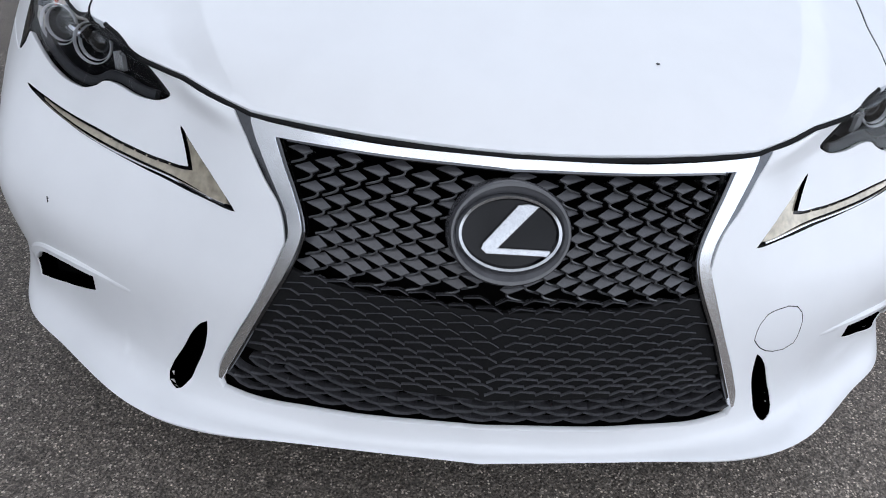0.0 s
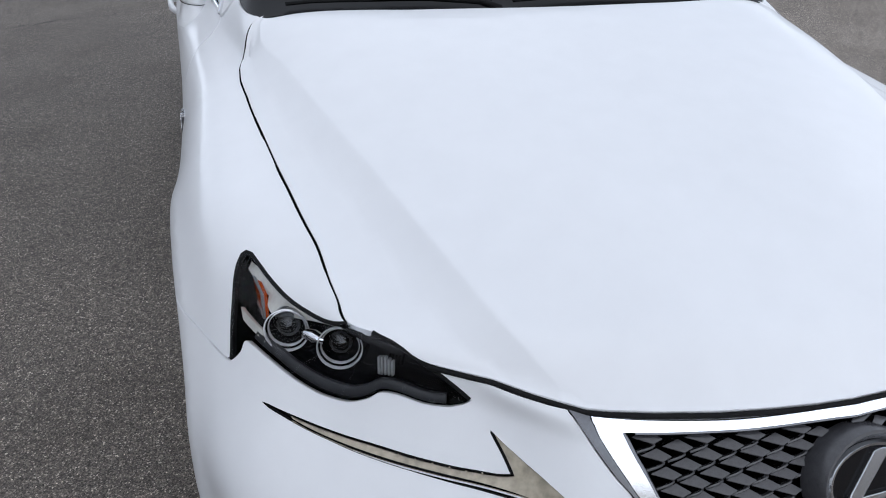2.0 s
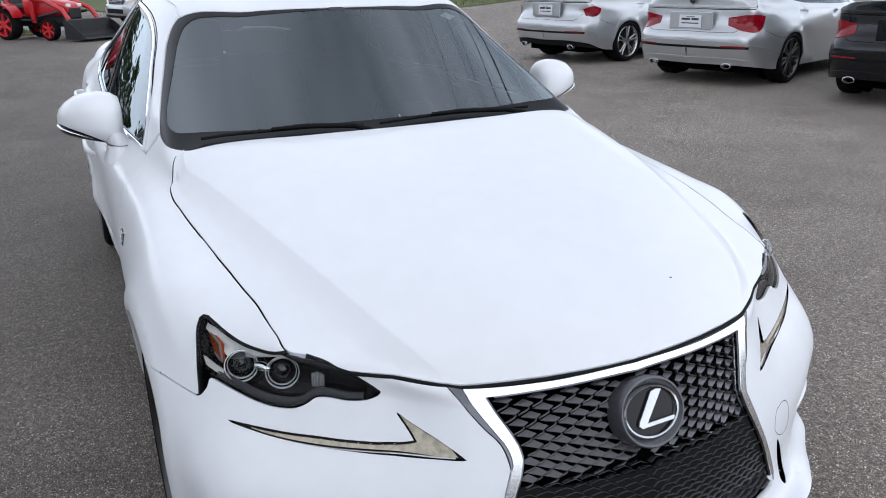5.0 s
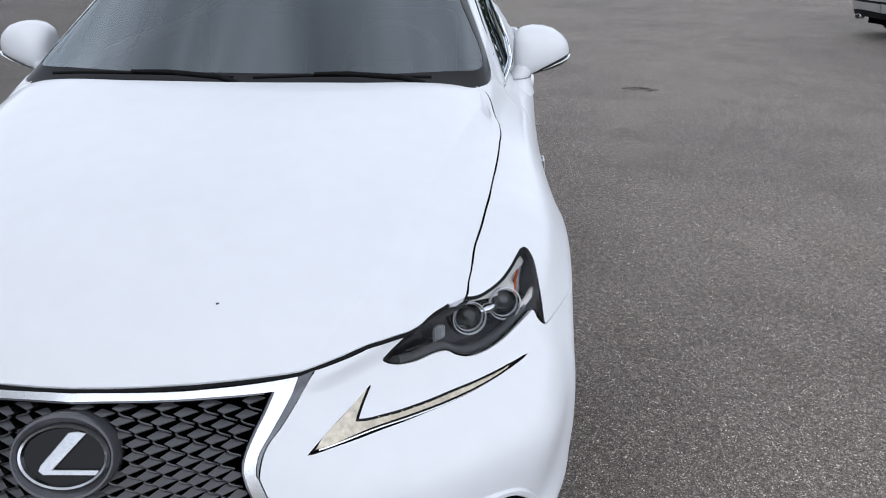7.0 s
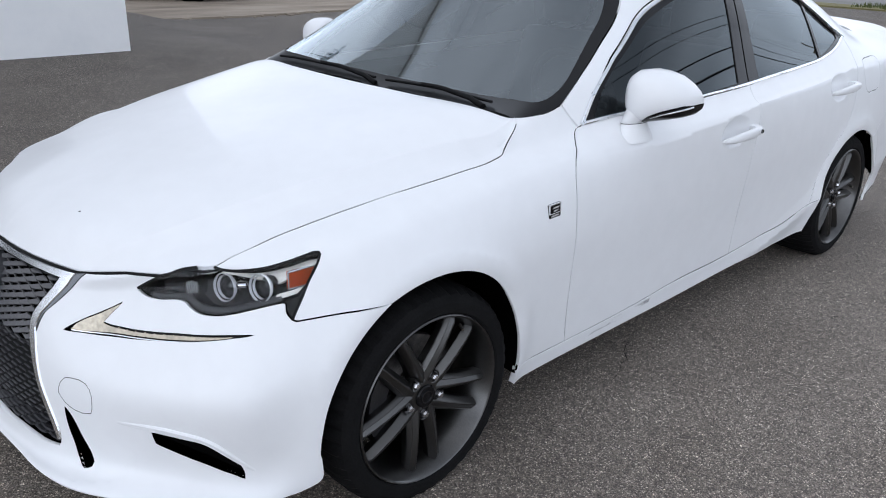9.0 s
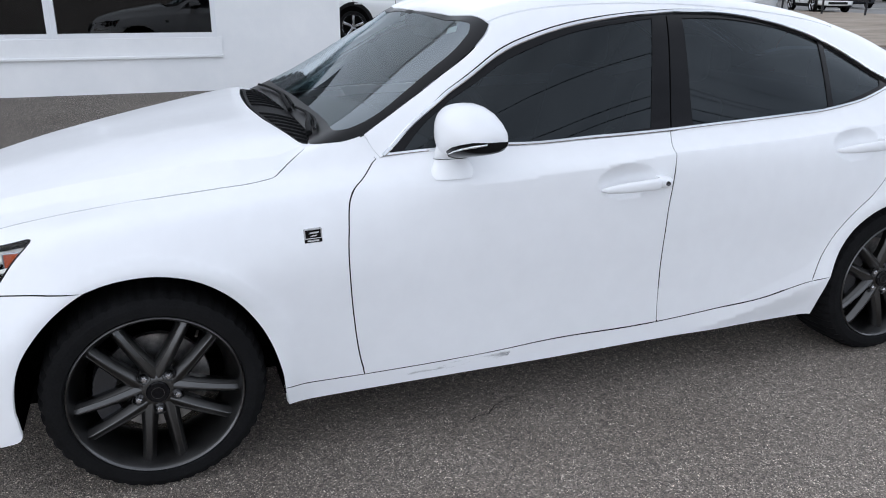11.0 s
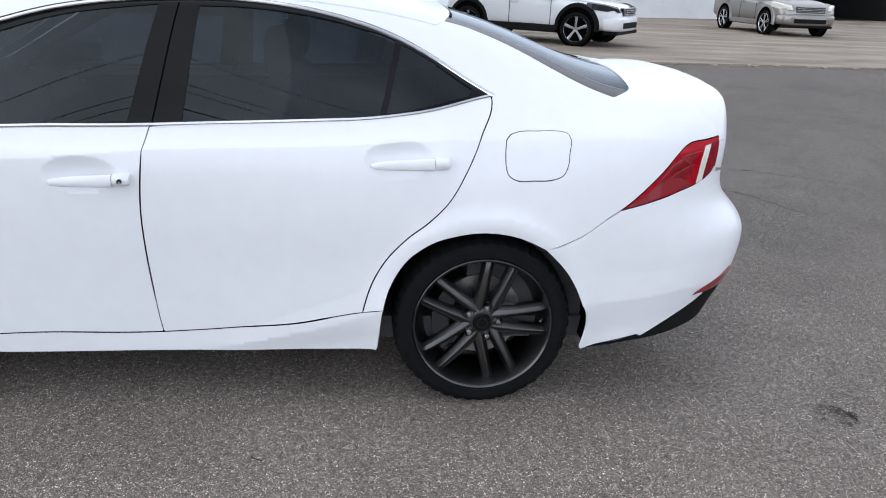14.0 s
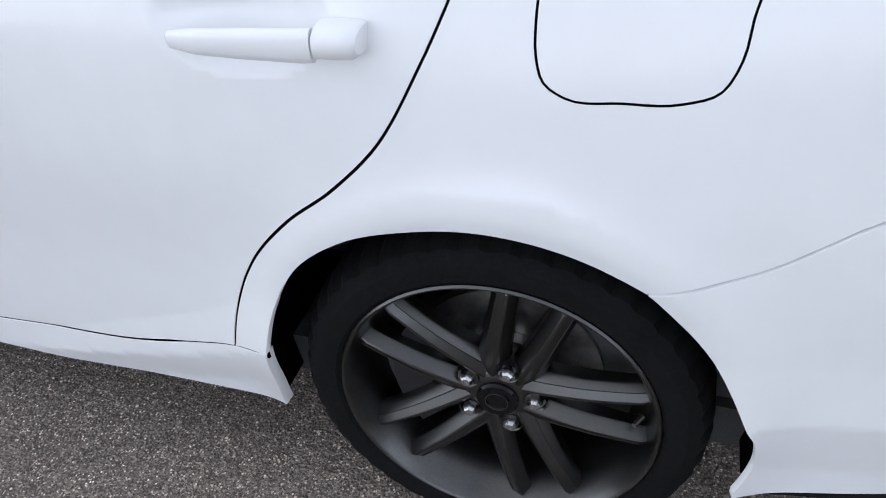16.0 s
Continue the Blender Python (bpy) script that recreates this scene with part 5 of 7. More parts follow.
sheet("windscreen_band", frit, FRIT, car, push=-.0025, lip=.001, gap=.001, together=True, grid=.03, label="black edge band of the windscreen")
sheet("rear_shade_band", [RW_EDGE, RW_TAIL[:3], [(14.45, 5.90), (14.2, 6.02), (13.9, 6.2), (13.6, 6.3), (13.2, 6.42), (12.9, 6.5), (12.7, 6.52)]], BAND, car, push=-.001, lip=.002, gap=.001, label="dark satin edge band of the rear window")
strip("rear_glass_edge", [(14.45, 5.90), (14.2, 6.02), (13.9, 6.2), (13.6, 6.3), (13.2, 6.42), (12.9, 6.5), (12.7, 6.52)], .004, STEEL, car, push=-.002, height=.002)

for s in (1, -1):
    mirror = new("door_mirror")
    mirror.parent = car
    mirror["label"] = "white door mirror with black lower edge and chrome strip"
    shape = ((.806, .905, .962, .985, 1.052), (.811, .872, .985, .953, 1.077), (.833, .854, .998, .936, 1.092), (.868, .846, 1.008, .935, 1.099), (.905, .850, 1.016, .944, 1.096), (.940, .864, 1.021, .953, 1.086), (.970, .888, 1.025, .962, 1.066), (.990, .918, 1.026, .971, 1.044), (1.000, .958, 1.021, .984, 1.022))

    def ring_at(row, angle, out=0.0):
        x, y0, y1, z0, z1 = row
        c, d = math.cos(angle), math.sin(angle)
        return (s * (x + out * .3), (y0 + y1) / 2 + ((y1 - y0) / 2 + out) * math.copysign(abs(c) ** (.6 if c > 0 else .85), c), (z0 + z1) / 2 + ((z1 - z0) / 2 + out) * math.copysign(abs(d) ** .8, d))

    secs = [[ring_at(row, 2 * math.pi * k / 28) for k in range(28)] for row in shape]
    part("mirror_shell", smooth(loft(secs), 60), PAINT, mirror)
    secs = []
    for x, y, z, rx, ry in ((.836, .916, .868, .047, .080), (.834, .915, .882, .045, .076), (.832, .913, .904, .039, .063), (.831, .911, .924, .0355, .054), (.831, .911, .9275, .0345, .053), (.831, .911, .9300, .0355, .054), (.838, .913, .95, .038, .056), (.846, .92, .985, .036, .058)):
        secs.append([(s * (x + rx * math.cos(2 * math.pi * k / 20)), y + ry * math.sin(2 * math.pi * k / 20), z + .004 * math.cos(2 * math.pi * k / 20)) for k in range(20)])
    part("mirror_stalk", smooth(loft(secs), 60), PAINT, mirror)
    part("stalk_joint", tube([(s * (.831 + .0362 * math.cos(a)), .911 + .0548 * math.sin(a), .9275 + .004 * math.cos(a)) for a in (2 * math.pi * k / 24 for k in range(25))], .0010, 5), GLOSS_BLACK, mirror)
    # black trim under the outer half, rising outwards, with a bright strip let in
    secs, line = [], []
    for row, rise_z in zip(shape[3:], (.006, .022, .031, .034, .032, .020)):
        zc, hz = (row[3] + row[4]) / 2, (row[4] - row[3]) / 2

        def angle_at(z):
            return math.asin(min(1, (zc - z) / hz) ** 1.25) if z < zc else .02
        a = angle_at(row[3] + rise_z)
        secs.append([ring_at(row, math.pi + a + (math.pi - 2 * a) * k / 14, .0018) for k in range(15)])
        if rise_z > .01:
            line.append(ring_at(row, math.pi + angle_at(row[3] + rise_z * .66), .0022))
    part("mirror_lower_trim", smooth(loft(secs), 40), GLOSS_BLACK, mirror)
    part("mirror_strip", tube(line, [.0022, .0050, .0062, .0066, .0050], 8, .6), SATIN_CHROME, mirror)
    glass = bmesh.new()
    box(glass, s * .866, s * .945, 1.002, 1.0235, .984, 1.046, .008)
    part("mirror_glass", glass, CHROME, mirror)
    # handles
    for y0, z0, x0, lock in ((0, 0, 0, True), (.992, .066, -.008, False)):
        secs = []
        for y, z, out, h, w in ((1.416, .799, .004, .004, .004), (1.43, .801, .016, .009, .008), (1.47, .805, .027, .013, .009), (1.53, .808, .031, .015, .010), (1.60, .810, .031, .0165, .010), (1.618, .811, .030, .0165, .010)):
            secs.append([(s * (.893 + x0 + out + w * math.cos(2 * math.pi * k / 16)), y0 + y, z0 + z + 1.2 * h * math.copysign(abs(math.sin(2 * math.pi * k / 16)) ** .7, math.sin(2 * math.pi * k / 16))) for k in range(16)])
        handle = part("door_handle", smooth(loft(secs), 50), PAINT, car, "white pull-type door handle")
        secs = []
        for y, out, h in ((1.620, .030, .0165), (1.64, .030, .017), (1.66, .028, .016), (1.668, .022, .012)):
            secs.append([(s * (.893 + x0 + out - .02 + (.02 + .010) * math.cos(2 * math.pi * k / 16)), y0 + y, z0 + .812 + 1.2 * h * math.copysign(abs(math.sin(2 * math.pi * k / 16)) ** .7, math.sin(2 * math.pi * k / 16))) for k in range(16)])
        part("handle_cap", smooth(loft(secs), 50), PAINT, handle)
        if lock and s > 0:
            part("key_lock", lathe([(0, .0001), (.003, .005), (.003, .0075), (-.01, .0085)], 20), DARK_CHROME, handle, m=Matrix.Translation((s * .9335, 1.643, .812)))
    # tail
    tail = sheet("tail_light", [O_TAIL[:7], O_TAIL[6:9], O_TAIL[8:] + O_TAIL[:1]], RED_LENS, car, sides=(s,), push=.001, lip=.03, gap=.002, grid=.02, label="red wedge-shaped tail light with pale strip")[0]
    sheet("light_strip", [O_WHITE_STRIP[:2], O_WHITE_STRIP[1:3], O_WHITE_STRIP[2:], [O_WHITE_STRIP[3], O_WHITE_STRIP[0]]], SILVER, tail, sides=(s,), push=.0045, lip=.002, gap=0, grid=.02)
    sheet("red_facet", [[(14.62, 3.34), (14.86, 3.60), (15.10, 3.74), (15.24, 3.76)], [(15.24, 3.76), (15.14, 3.36)], [(15.14, 3.36), (14.86, 3.30), (14.62, 3.34)]], DEEP_RED, tail, sides=(s,), push=.002, lip=.001, gap=.001, grid=.02)
    sheet("rear_lens", [[(15.475, 3.94), (15.60, 4.06)], [(15.60, 4.06), (15.60, 3.75), (15.59, 3.54)], [(15.59, 3.54), (15.46, 3.39), (15.372, 3.325)], [(15.372, 3.325), (15.42, 3.63), (15.475, 3.94)]], DEEP_RED, tail, sides=(s,), push=.0030, lip=.002, gap=.001, grid=.02)
    for line in ([(14.50, 3.20), (14.86, 3.44), (15.22, 3.58)], [(14.95, 3.72), (15.15, 3.55), (15.2, 3.33)], [(14.62, 3.34), (14.86, 3.60), (15.10, 3.74), (15.33, 3.80)]):
        strip("lens_ridge", line, .004, DARK_RED, tail, push=.002, height=.0022, sides=(s,))
    strip("tail_seal", O_TAIL + O_TAIL[:1], .006, VOID, tail, push=-.004, height=.0035, sides=(s,))
    sheet("dark_lens", [[(14.14, 2.965), (14.42, 3.20), (14.8, 3.42), (15.0, 3.40)], [(15.0, 3.40), (15.19, 3.28), (14.84, 3.18), (14.42, 3.06), (14.14, 2.965)]], DARK_RED, tail, sides=(s,), push=.0045, lip=.002, gap=.002, grid=.02)
    sheet("bumper_reflector", [[(15.11, .93), (15.4, 1.15), (15.78, 1.3)], [(15.78, 1.3), (15.8, 1.0)], [(15.8, 1.0), (15.35, .93), (15.11, .93)]], DARK_RED, car, sides=(s,), push=.001, gap=.001, label="dark red bumper reflector")
sheet("rear_diffuser", [[(13.95, -.0), (14.46, .16), (14.67, .40), (15.11, .86), (15.5, 1.07), (16, 1.17), (17, 1.17)], [(17, 1.17), (17, 0)], [(17, 0), (16, 0), (15, 0), (14.2, 0), (13.95, 0)]], TRIM_BLACK, car, push=-.004, together=True, grid=.03, label="matt black rear diffuser")

# small black badge with plain silver bars on each front wing
for s in (1, -1):
    q, n = on_skin([(8.095, 3.385)], .0)
    m = Matrix.Translation((s * q[0][0], q[0][1], q[0][2])) @ Matrix.Rotation(radians(-s * 4), 4, 'Y') @ Matrix.Rotation(radians(1.5), 4, 'X')
    plate = bmesh.new()
    box(plate, -.004, .0045, -.026, .026, -.021, .021, .002)
    badge = part("side_badge", plate, GLOSS_BLACK, car, "small black badge with silver bars", m)
    rim = bmesh.new()
    for y0, y1, z0, z1 in ((-.026, .026, .0175, .021), (-.026, .026, -.009, -.0065), (-.026, -.0225, -.0065, .0175), (.0225, .026, -.0065, .0175)):
        box(rim, -.003, .0056, y0, y1, z0, z1, .0005, 1)
    part("badge_frame", rim, BRIGHT, badge, "silver frame")
    for y, z, w, h, lean in ((.003, .009, .026, .005, .012), (.002, .000, .016, .004, .012), (-.001, -.0145, .034, .005, 0)):
        bars = prism([(y - w / 2 - lean * .3, z - h / 2), (y + w / 2 - lean * .3, z - h / 2), (y + w / 2 + lean * .3, z + h / 2), (y - w / 2 + lean * .3, z + h / 2)], .0015)
        part("silver_bar", bars, BRIGHT, badge, m=Matrix.Translation((s * .0042, 0, 0)) @ Matrix.Rotation(radians(90), 4, 'Z') @ (Matrix.Translation((0, -.0015, 0)) if s > 0 else Matrix()))

# roof fin
secs = []
for y, z, w in ((2.54, 1.355, .002), (2.56, 1.385, .020), (2.62, 1.405, .024), (2.66, 1.412, .020), (2.70, 1.418, .012), (2.722, 1.416, .005)):
    base = float(np.interp(y, [2.35, 2.8], [1.392, 1.30]))
    secs.append([(-w, y, base - .01), (-w * .6, y, (base + z) / 2), (0, y, z), (w * .6, y, (base + z) / 2), (w, y, base - .01)])
part("roof_fin", smooth(loft(secs), 60), PAINT, car)

# wipers
def glass_point(x, u, push):
    v = float(np.interp(-abs(x), [-.67, -.36, 0], [6, 7, 8]))
    p, n = on_skin([(u, v)], push)
    return tuple(p[0] * [math.copysign(1, x), 1, 1])


for x0, x1, pivot in ((-.60, -.08, -.36), (-.02, .52, .20)):
    wiper = part("wiper", tube([glass_point(x0 + (x1 - x0) * k / 8, 8.045 + .03 * math.sin(math.pi * k / 8), .012) for k in range(9)], .0055, 8, .9), TRIM_BLACK, car, "black windscreen wiper at rest")
    part("wiper_arm", tube([glass_point(pivot - .03, 8.06, .022), glass_point(pivot + .08, 8.05, .026), glass_point(pivot + .24, 8.01, .024), glass_point(pivot + .30, 8.0, .004)], [.006, .008, .009, .010], 8), TRIM_BLACK, wiper)

# cabin
def lining(outline, push=-.035):
    sheet("cabin_lining", outline, CABIN, car, push=push, lip=0, gap=0, together=True, grid=.08)


lining([[(8.45, 2.6), (13.0, 2.6)], [(13.0, 2.6), (13.0, 4.9)], [(13.0, 4.9), (8.6, 4.9)], [(8.6, 4.9), (8.45, 2.6)]], -.05)
lining([[(9.8, 6.0), (12.6, 6.0)], [(12.6, 6.0), (12.6, 8)], [(12.6, 8), (9.75, 8)], [(9.75, 8), (9.8, 6.0)]])
lining([[(13.0, 4.6), (14.3, 4.6)], [(14.3, 4.6), (14.2, 6.1)], [(14.2, 6.1), (12.7, 6.1)], [(12.7, 6.1), (13.0, 4.6)]])
tub = bmesh.new()
box(tub, -.80, .80, .55, 3.3, .22, .30)
box(tub, -.66, .66, .56, .62, .28, .86)
box(tub, -.78, .78, 2.75, 3.3, .28, .98)
part("cabin_floor", tub, CABIN, car)
dash = loft([[(x, .56, .86 + .03 * math.cos(x)), (x, .72, .925 - .02 * abs(x)), (x, .92, .915 - .02 * abs(x)), (x, 1.06, .86), (x, 1.08, .62), (x, .56, .62)] for x in (-.74, -.5, -.2, 0, .2, .36, .5, .74)])
part("dashboard", smooth(dash, 40), CABIN, car)
rim_pts = [(.37 + .185 * math.cos(2 * math.pi * k / 32), 1.20 - .17 * math.sin(2 * math.pi * k / 32) * .38, .90 + .175 * math.sin(2 * math.pi * k / 32)) for k in range(33)]
wheel_bm = tube(rim_pts, .016, 8, cap=False)
box(wheel_bm, .30, .44, 1.14, 1.20, .84, .93, .015)
box(wheel_bm, .20, .54, 1.17, 1.19, .885, .91, .008)
part("steering_wheel", wheel_bm, SEAT, car, "black leather steering wheel")
seat = bmesh.new()
box(seat, -.24, .24, 1.40, 1.92, .38, .56, .05, 3)
box(seat, -.23, .23, 1.86, 2.02, .50, 1.06, .06, 3, Matrix.Translation((0, 1.94, .5)) @ Matrix.Rotation(radians(-14), 4, 'X') @ Matrix.Translation((0, -1.94, -.5)))
box(seat, -.13, .13, 2.03, 2.13, 1.07, 1.25, .045, 3)
seat_me = bpy.data.meshes.new("front_seat")
smooth(seat, 50).to_mesh(seat_me)
seat.free()
for x in (.37, -.37):
    part("front_seat", seat_me, SEAT, car, "black leather front seat", Matrix.Translation((x, 0, 0)))
bench = bmesh.new()
box(bench, -.66, .66, 2.35, 2.80, .35, .55, .06, 3)
box(bench, -.66, .66, 2.72, 2.86, .50, 1.02, .06, 3)
for x in (-.40, .40):
    box(bench, x - .13, x + .13, 2.80, 2.88, 1.0, 1.14, .04, 3)
part("rear_seat", smooth(bench, 50), SEAT, car, "black rear bench seat")
rv = bmesh.new()
box(rv, -.12, .12, 1.10, 1.14, 1.225, 1.29, .018, 3)
box(rv, -.035, .035, 1.04, 1.14, 1.27, 1.33, .012, 2)
part("rear_view_mirror", smooth(rv, 50), CABIN, car)
sheet("windscreen_sticker", [[(9.47, 6.5), (9.40, 6.62)], [(9.40, 6.62), (9.30, 6.52)], [(9.30, 6.52), (9.37, 6.38)], [(9.37, 6.38), (9.47, 6.5)]], material("sticker paper", (.62, .72, .70), .5), car, sides=(1,), push=-.0075, lip=.001, gap=0, label="pale green inspection sticker")
# under the body
under = bmesh.new()
box(under, -.56, .56, -.62, 3.55, .175, .24)
box(under, -.80, .80, .42, 2.40, .195, .26)
part("underbody", under, VOID, car)


# ---- wheels ----
def tyre_mesh(width, turn):
    """A tyre about the x axis, outer face towards +x, on a wheel turned by some degrees."""
    h = width / 2
    n = 135
    tyre = lathe([(-h + .02, .243), (-h + .004, .256), (-h, .274), (-h + .008, .296), (-h + .026, .3085), (-h + .05, .3135), (0, .3150), (h - .05, .3135), (h - .028, .3085), (h - .013, .299), (h - .002, .279), (h - .0005, .264), (h - .0025, .2555), (h - .0025, .2515), (h - .008, .2450)], n)
    # cross grooves in the tread and over the shoulder
    tyre.verts.ensure_lookup_table()
    for ring, depth in ((4, .006), (5, .008), (6, .004), (7, .008), (8, .008), (9, .004)):
        for k in range(0, n, 3):
            v = tyre.verts[ring * n + k]
            v.co *= Vector((1, 1 - depth / .31, 1 - depth / .31))
    bmesh.ops.recalc_face_normals(tyre, faces=tyre.faces)
    # it flattens where it stands
    down = Vector((0, -math.sin(radians(turn)), -math.cos(radians(turn))))
    for v in tyre.verts:
        over = v.co.dot(down) - .3030
        if over > 0:
            v.co -= down * over * .96
            v.co.x *= 1 + over * 2
    return smooth(tyre, 22)


def spoke_mesh():
    """One arm: from beside a wheel nut out to the rim."""
    a0, a1 = radians(35), radians(11.5)
    bm_sections = []
    p0 = Vector((.043 * math.cos(a0), .043 * math.sin(a0)))
    p1 = Vector((.2335 * math.cos(a1), .2335 * math.sin(a1)))
    d = (p1 - p0).normalized()
    nrm = Vector((-d.y, d.x))
    for t in (0, .10, .22, .38, .55, .75, .92, 1.0):
        p = p0.lerp(p1, t)
        w = .0215 - .0025 * t + .006 * (1 - t) ** 3
        x = -.020 + .013 * t + .006 * math.sin(math.pi * t)
        if t > .95:
            x -= .006
        dep = .046 - .010 * t
        # a ridge off the middle between two slanting faces
        prof = ((-w, -dep), (-w, -.0190), (-w * .90, -.0150), (-w * .36, -.0012), (-w * .24, 0), (-w * .08, -.0004), (w * .46, -.0075), (w * .56, -.0072), (w * .92, -.0165), (w, -.0210), (w, -dep))
        bm_sections.append([(x + xx, p.x + nrm.x * o, p.y + nrm.y * o) for o, xx in prof])
    return smooth(loft(bm_sections), 20)


def as_mesh(name, bm, mat):
    me = bpy.data.meshes.new(name)
    bm.to_mesh(me)
    bm.free()
    me.materials.append(mat)
    return me


SPOKE_A = as_mesh("spoke", spoke_mesh(), RIM)
sp = spoke_mesh()
for v in sp.verts:
    v.co.z = -v.co.z
bmesh.ops.reverse_faces(sp, faces=sp.faces)
SPOKE_B = as_mesh("spoke", sp, RIM)
NUT = as_mesh("wheel_nut", lathe([(-.03, .0122), (.000, .0120), (.005, .0098), (.008, .0070), (.009, .0002)], 6), NUTS)
NUT_WELL = as_mesh("nut_well", lathe([(-.02, .0165), (.0, .0165), (.002, .0185), (-.02, .0195)], 20), RIM)
CAP = as_mesh("centre_cap", lathe([(-.03, .033), (-.002, .033), (.002, .030), (.001, .026), (.003, .0002)], 32), GLOSS_BLACK)
CAP_RING = as_mesh("cap_ring", lathe([(.002, .019), (.0045, .0185), (.0045, .0165), (.002, .016)], 28), DARK_CHROME)
DISC = as_mesh("brake_disc", lathe([(-.095, .07), (-.092, .150), (-.11, .152), (-.11, .07), (-.075, .068), (-.072, .02)], 48), WORN_STEEL)
secs = []
for k in range(9):
    a = radians(140 + k * 10)
    secs.append([(-.045, .115 * math.cos(a), .115 * math.sin(a)), (-.040, .175 * math.cos(a), .175 * math.sin(a)), (-.12, .178 * math.cos(a), .178 * math.sin(a)), (-.12, .115 * math.cos(a), .115 * math.sin(a))])
CALIPER = as_mesh("brake_caliper", smooth(loft(secs), 40), CAST)
VALVE = as_mesh("tyre_valve", tube([(-.020, 0, .214), (-.001, 0, .204)], [.0048, .0042], 8), STEEL)
HUB = as_mesh("hub", lathe([(-.10, .055), (-.03, .058), (-.022, .050), (-.018, .036), (-.02, .002)], 40), RIM)


def wheel(x, y, width, side, turn):
    h = width / 2
    base = Matrix.Translation((x, y, .304)) @ (Matrix() if side > 0 else Matrix.Rotation(math.pi, 4, 'Z')) @ Matrix.Rotation(radians(turn), 4, 'X')
    rimbm = lathe([(-h + .02, .235), (-h + .03, .215), (-.03, .196), (h - .085, .204), (h - .048, .2195), (h - .022, .2300), (h - .009, .2355), (h - .0045, .2385), (h - .003, .2415), (h - .006, .2445), (h - .02, .2445)], 90)
    w = part("wheel", rimbm, BARREL, car, "dark grey alloy wheel with five twin spokes", base)
    part("tyre", tyre_mesh(width, turn), RUBBER, w, "black low-profile tyre")
    face = h - .018
    off = Matrix.Translation((face, 0, 0))
    for k in range(5):
        rot = Matrix.Rotation(radians(72 * k), 4, 'X')
        part("spoke", SPOKE_A, None, w, m=off @ rot)
        part("spoke", SPOKE_B, None, w, m=off @ rot)
        part("wheel_nut", NUT, None, w, m=off @ rot @ Matrix.Translation((-.016, .057, 0)))
        part("nut_well", NUT_WELL, None, w, m=off @ rot @ Matrix.Translation((-.020, .057, 0)))
    part("hub", HUB, None, w, m=off)
    part("centre_cap", CAP, None, w, m=off @ Matrix.Translation((-.012, 0, 0)))
    part("cap_ring", CAP_RING, None, w, m=off @ Matrix.Translation((-.012, 0, 0)))
    part("brake_disc", DISC, None, w, m=off)
    part("brake_caliper", CALIPER, None, w, m=off @ Matrix.Rotation(radians(-turn), 4, 'X'))
    part("tyre_valve", VALVE, None, w, m=off @ Matrix.Rotation(radians(-90), 4, 'X'))
    # the dark wheel house round it
    arc = [radians(-13 + 206 * k / 24) for k in range(25)]
    secs = [[(side * .50, y + .372 * math.cos(a), .318 + .372 * math.sin(a)), (side * .862, y + .372 * math.cos(a), .318 + .372 * math.sin(a)), (side * .862, y + .385 * math.cos(a), .318 + .385 * math.sin(a)), (side * .50, y + .385 * math.cos(a), .318 + .385 * math.sin(a))] for a in arc]
    part("wheel_arch_liner", smooth(loft(secs), 40), VOID, car)
    wall = bmesh.new()
    bmesh.ops.create_circle(wall, cap_ends=True, segments=40, radius=.38, matrix=Matrix.Translation((side * .52, y, .36)) @ Matrix.Rotation(radians(90), 4, 'Y'))
    for v in wall.verts:
        v.co.z = max(v.co.z, .14)
    part("wheel_arch_wall", wall, VOID, car)


wheel(.777, 0, .225, 1, 54)
wheel(.770, 2.8, .255, 1, 3)
wheel(-.777, 0, .225, -1, 10)
wheel(-.770, 2.8, .255, -1, 40)


# ---- buildings and ground round the car park ----
def noisy(name, c1, c2, scale, rough=.8, bump=.3, bscale=40, stretch=(1, 1, 1)):
    m = bpy.data.materials.new(name)
    m.use_nodes = True
    nt = m.node_tree
    b = nt.nodes["Principled BSDF"]
    b.inputs["Roughness"].default_value = rough
    tc = nt.nodes.new("ShaderNodeTexCoord")
    mp = nt.nodes.new("ShaderNodeMapping")
    mp.inputs["Scale"].default_value = stretch
    n1 = nt.nodes.new("ShaderNodeTexNoise")
    n1.inputs["Scale"].default_value = scale
    n1.inputs["Detail"].default_value = 9
    n1.inputs["Roughness"].default_value = .65
    r = nt.nodes.new("ShaderNodeValToRGB")
    r.color_ramp.elements[0].position, r.color_ramp.elements[0].color = .32, (*c1, 1)
    r.color_ramp.elements[1].position, r.color_ramp.elements[1].color = .68, (*c2, 1)
    n2 = nt.nodes.new("ShaderNodeTexNoise")
    n2.inputs["Scale"].default_value = bscale
    n2.inputs["Detail"].default_value = 4
    bp = nt.nodes.new("ShaderNodeBump")
    bp.inputs["Strength"].default_value = bump
    bp.inputs["Distance"].default_value = .01
    nt.links.new(tc.outputs["Object"], mp.inputs["Vector"])
    nt.links.new(mp.outputs["Vector"], n1.inputs["Vector"])
    nt.links.new(tc.outputs["Object"], n2.inputs["Vector"])
    nt.links.new(n1.outputs["Fac"], r.inputs["Fac"])
    nt.links.new(r.outputs["Color"], b.inputs["Base Color"])
    nt.links.new(n2.outputs["Fac"], bp.inputs["Height"])
    nt.links.new(bp.outputs["Normal"], b.inputs["Normal"])
    return m


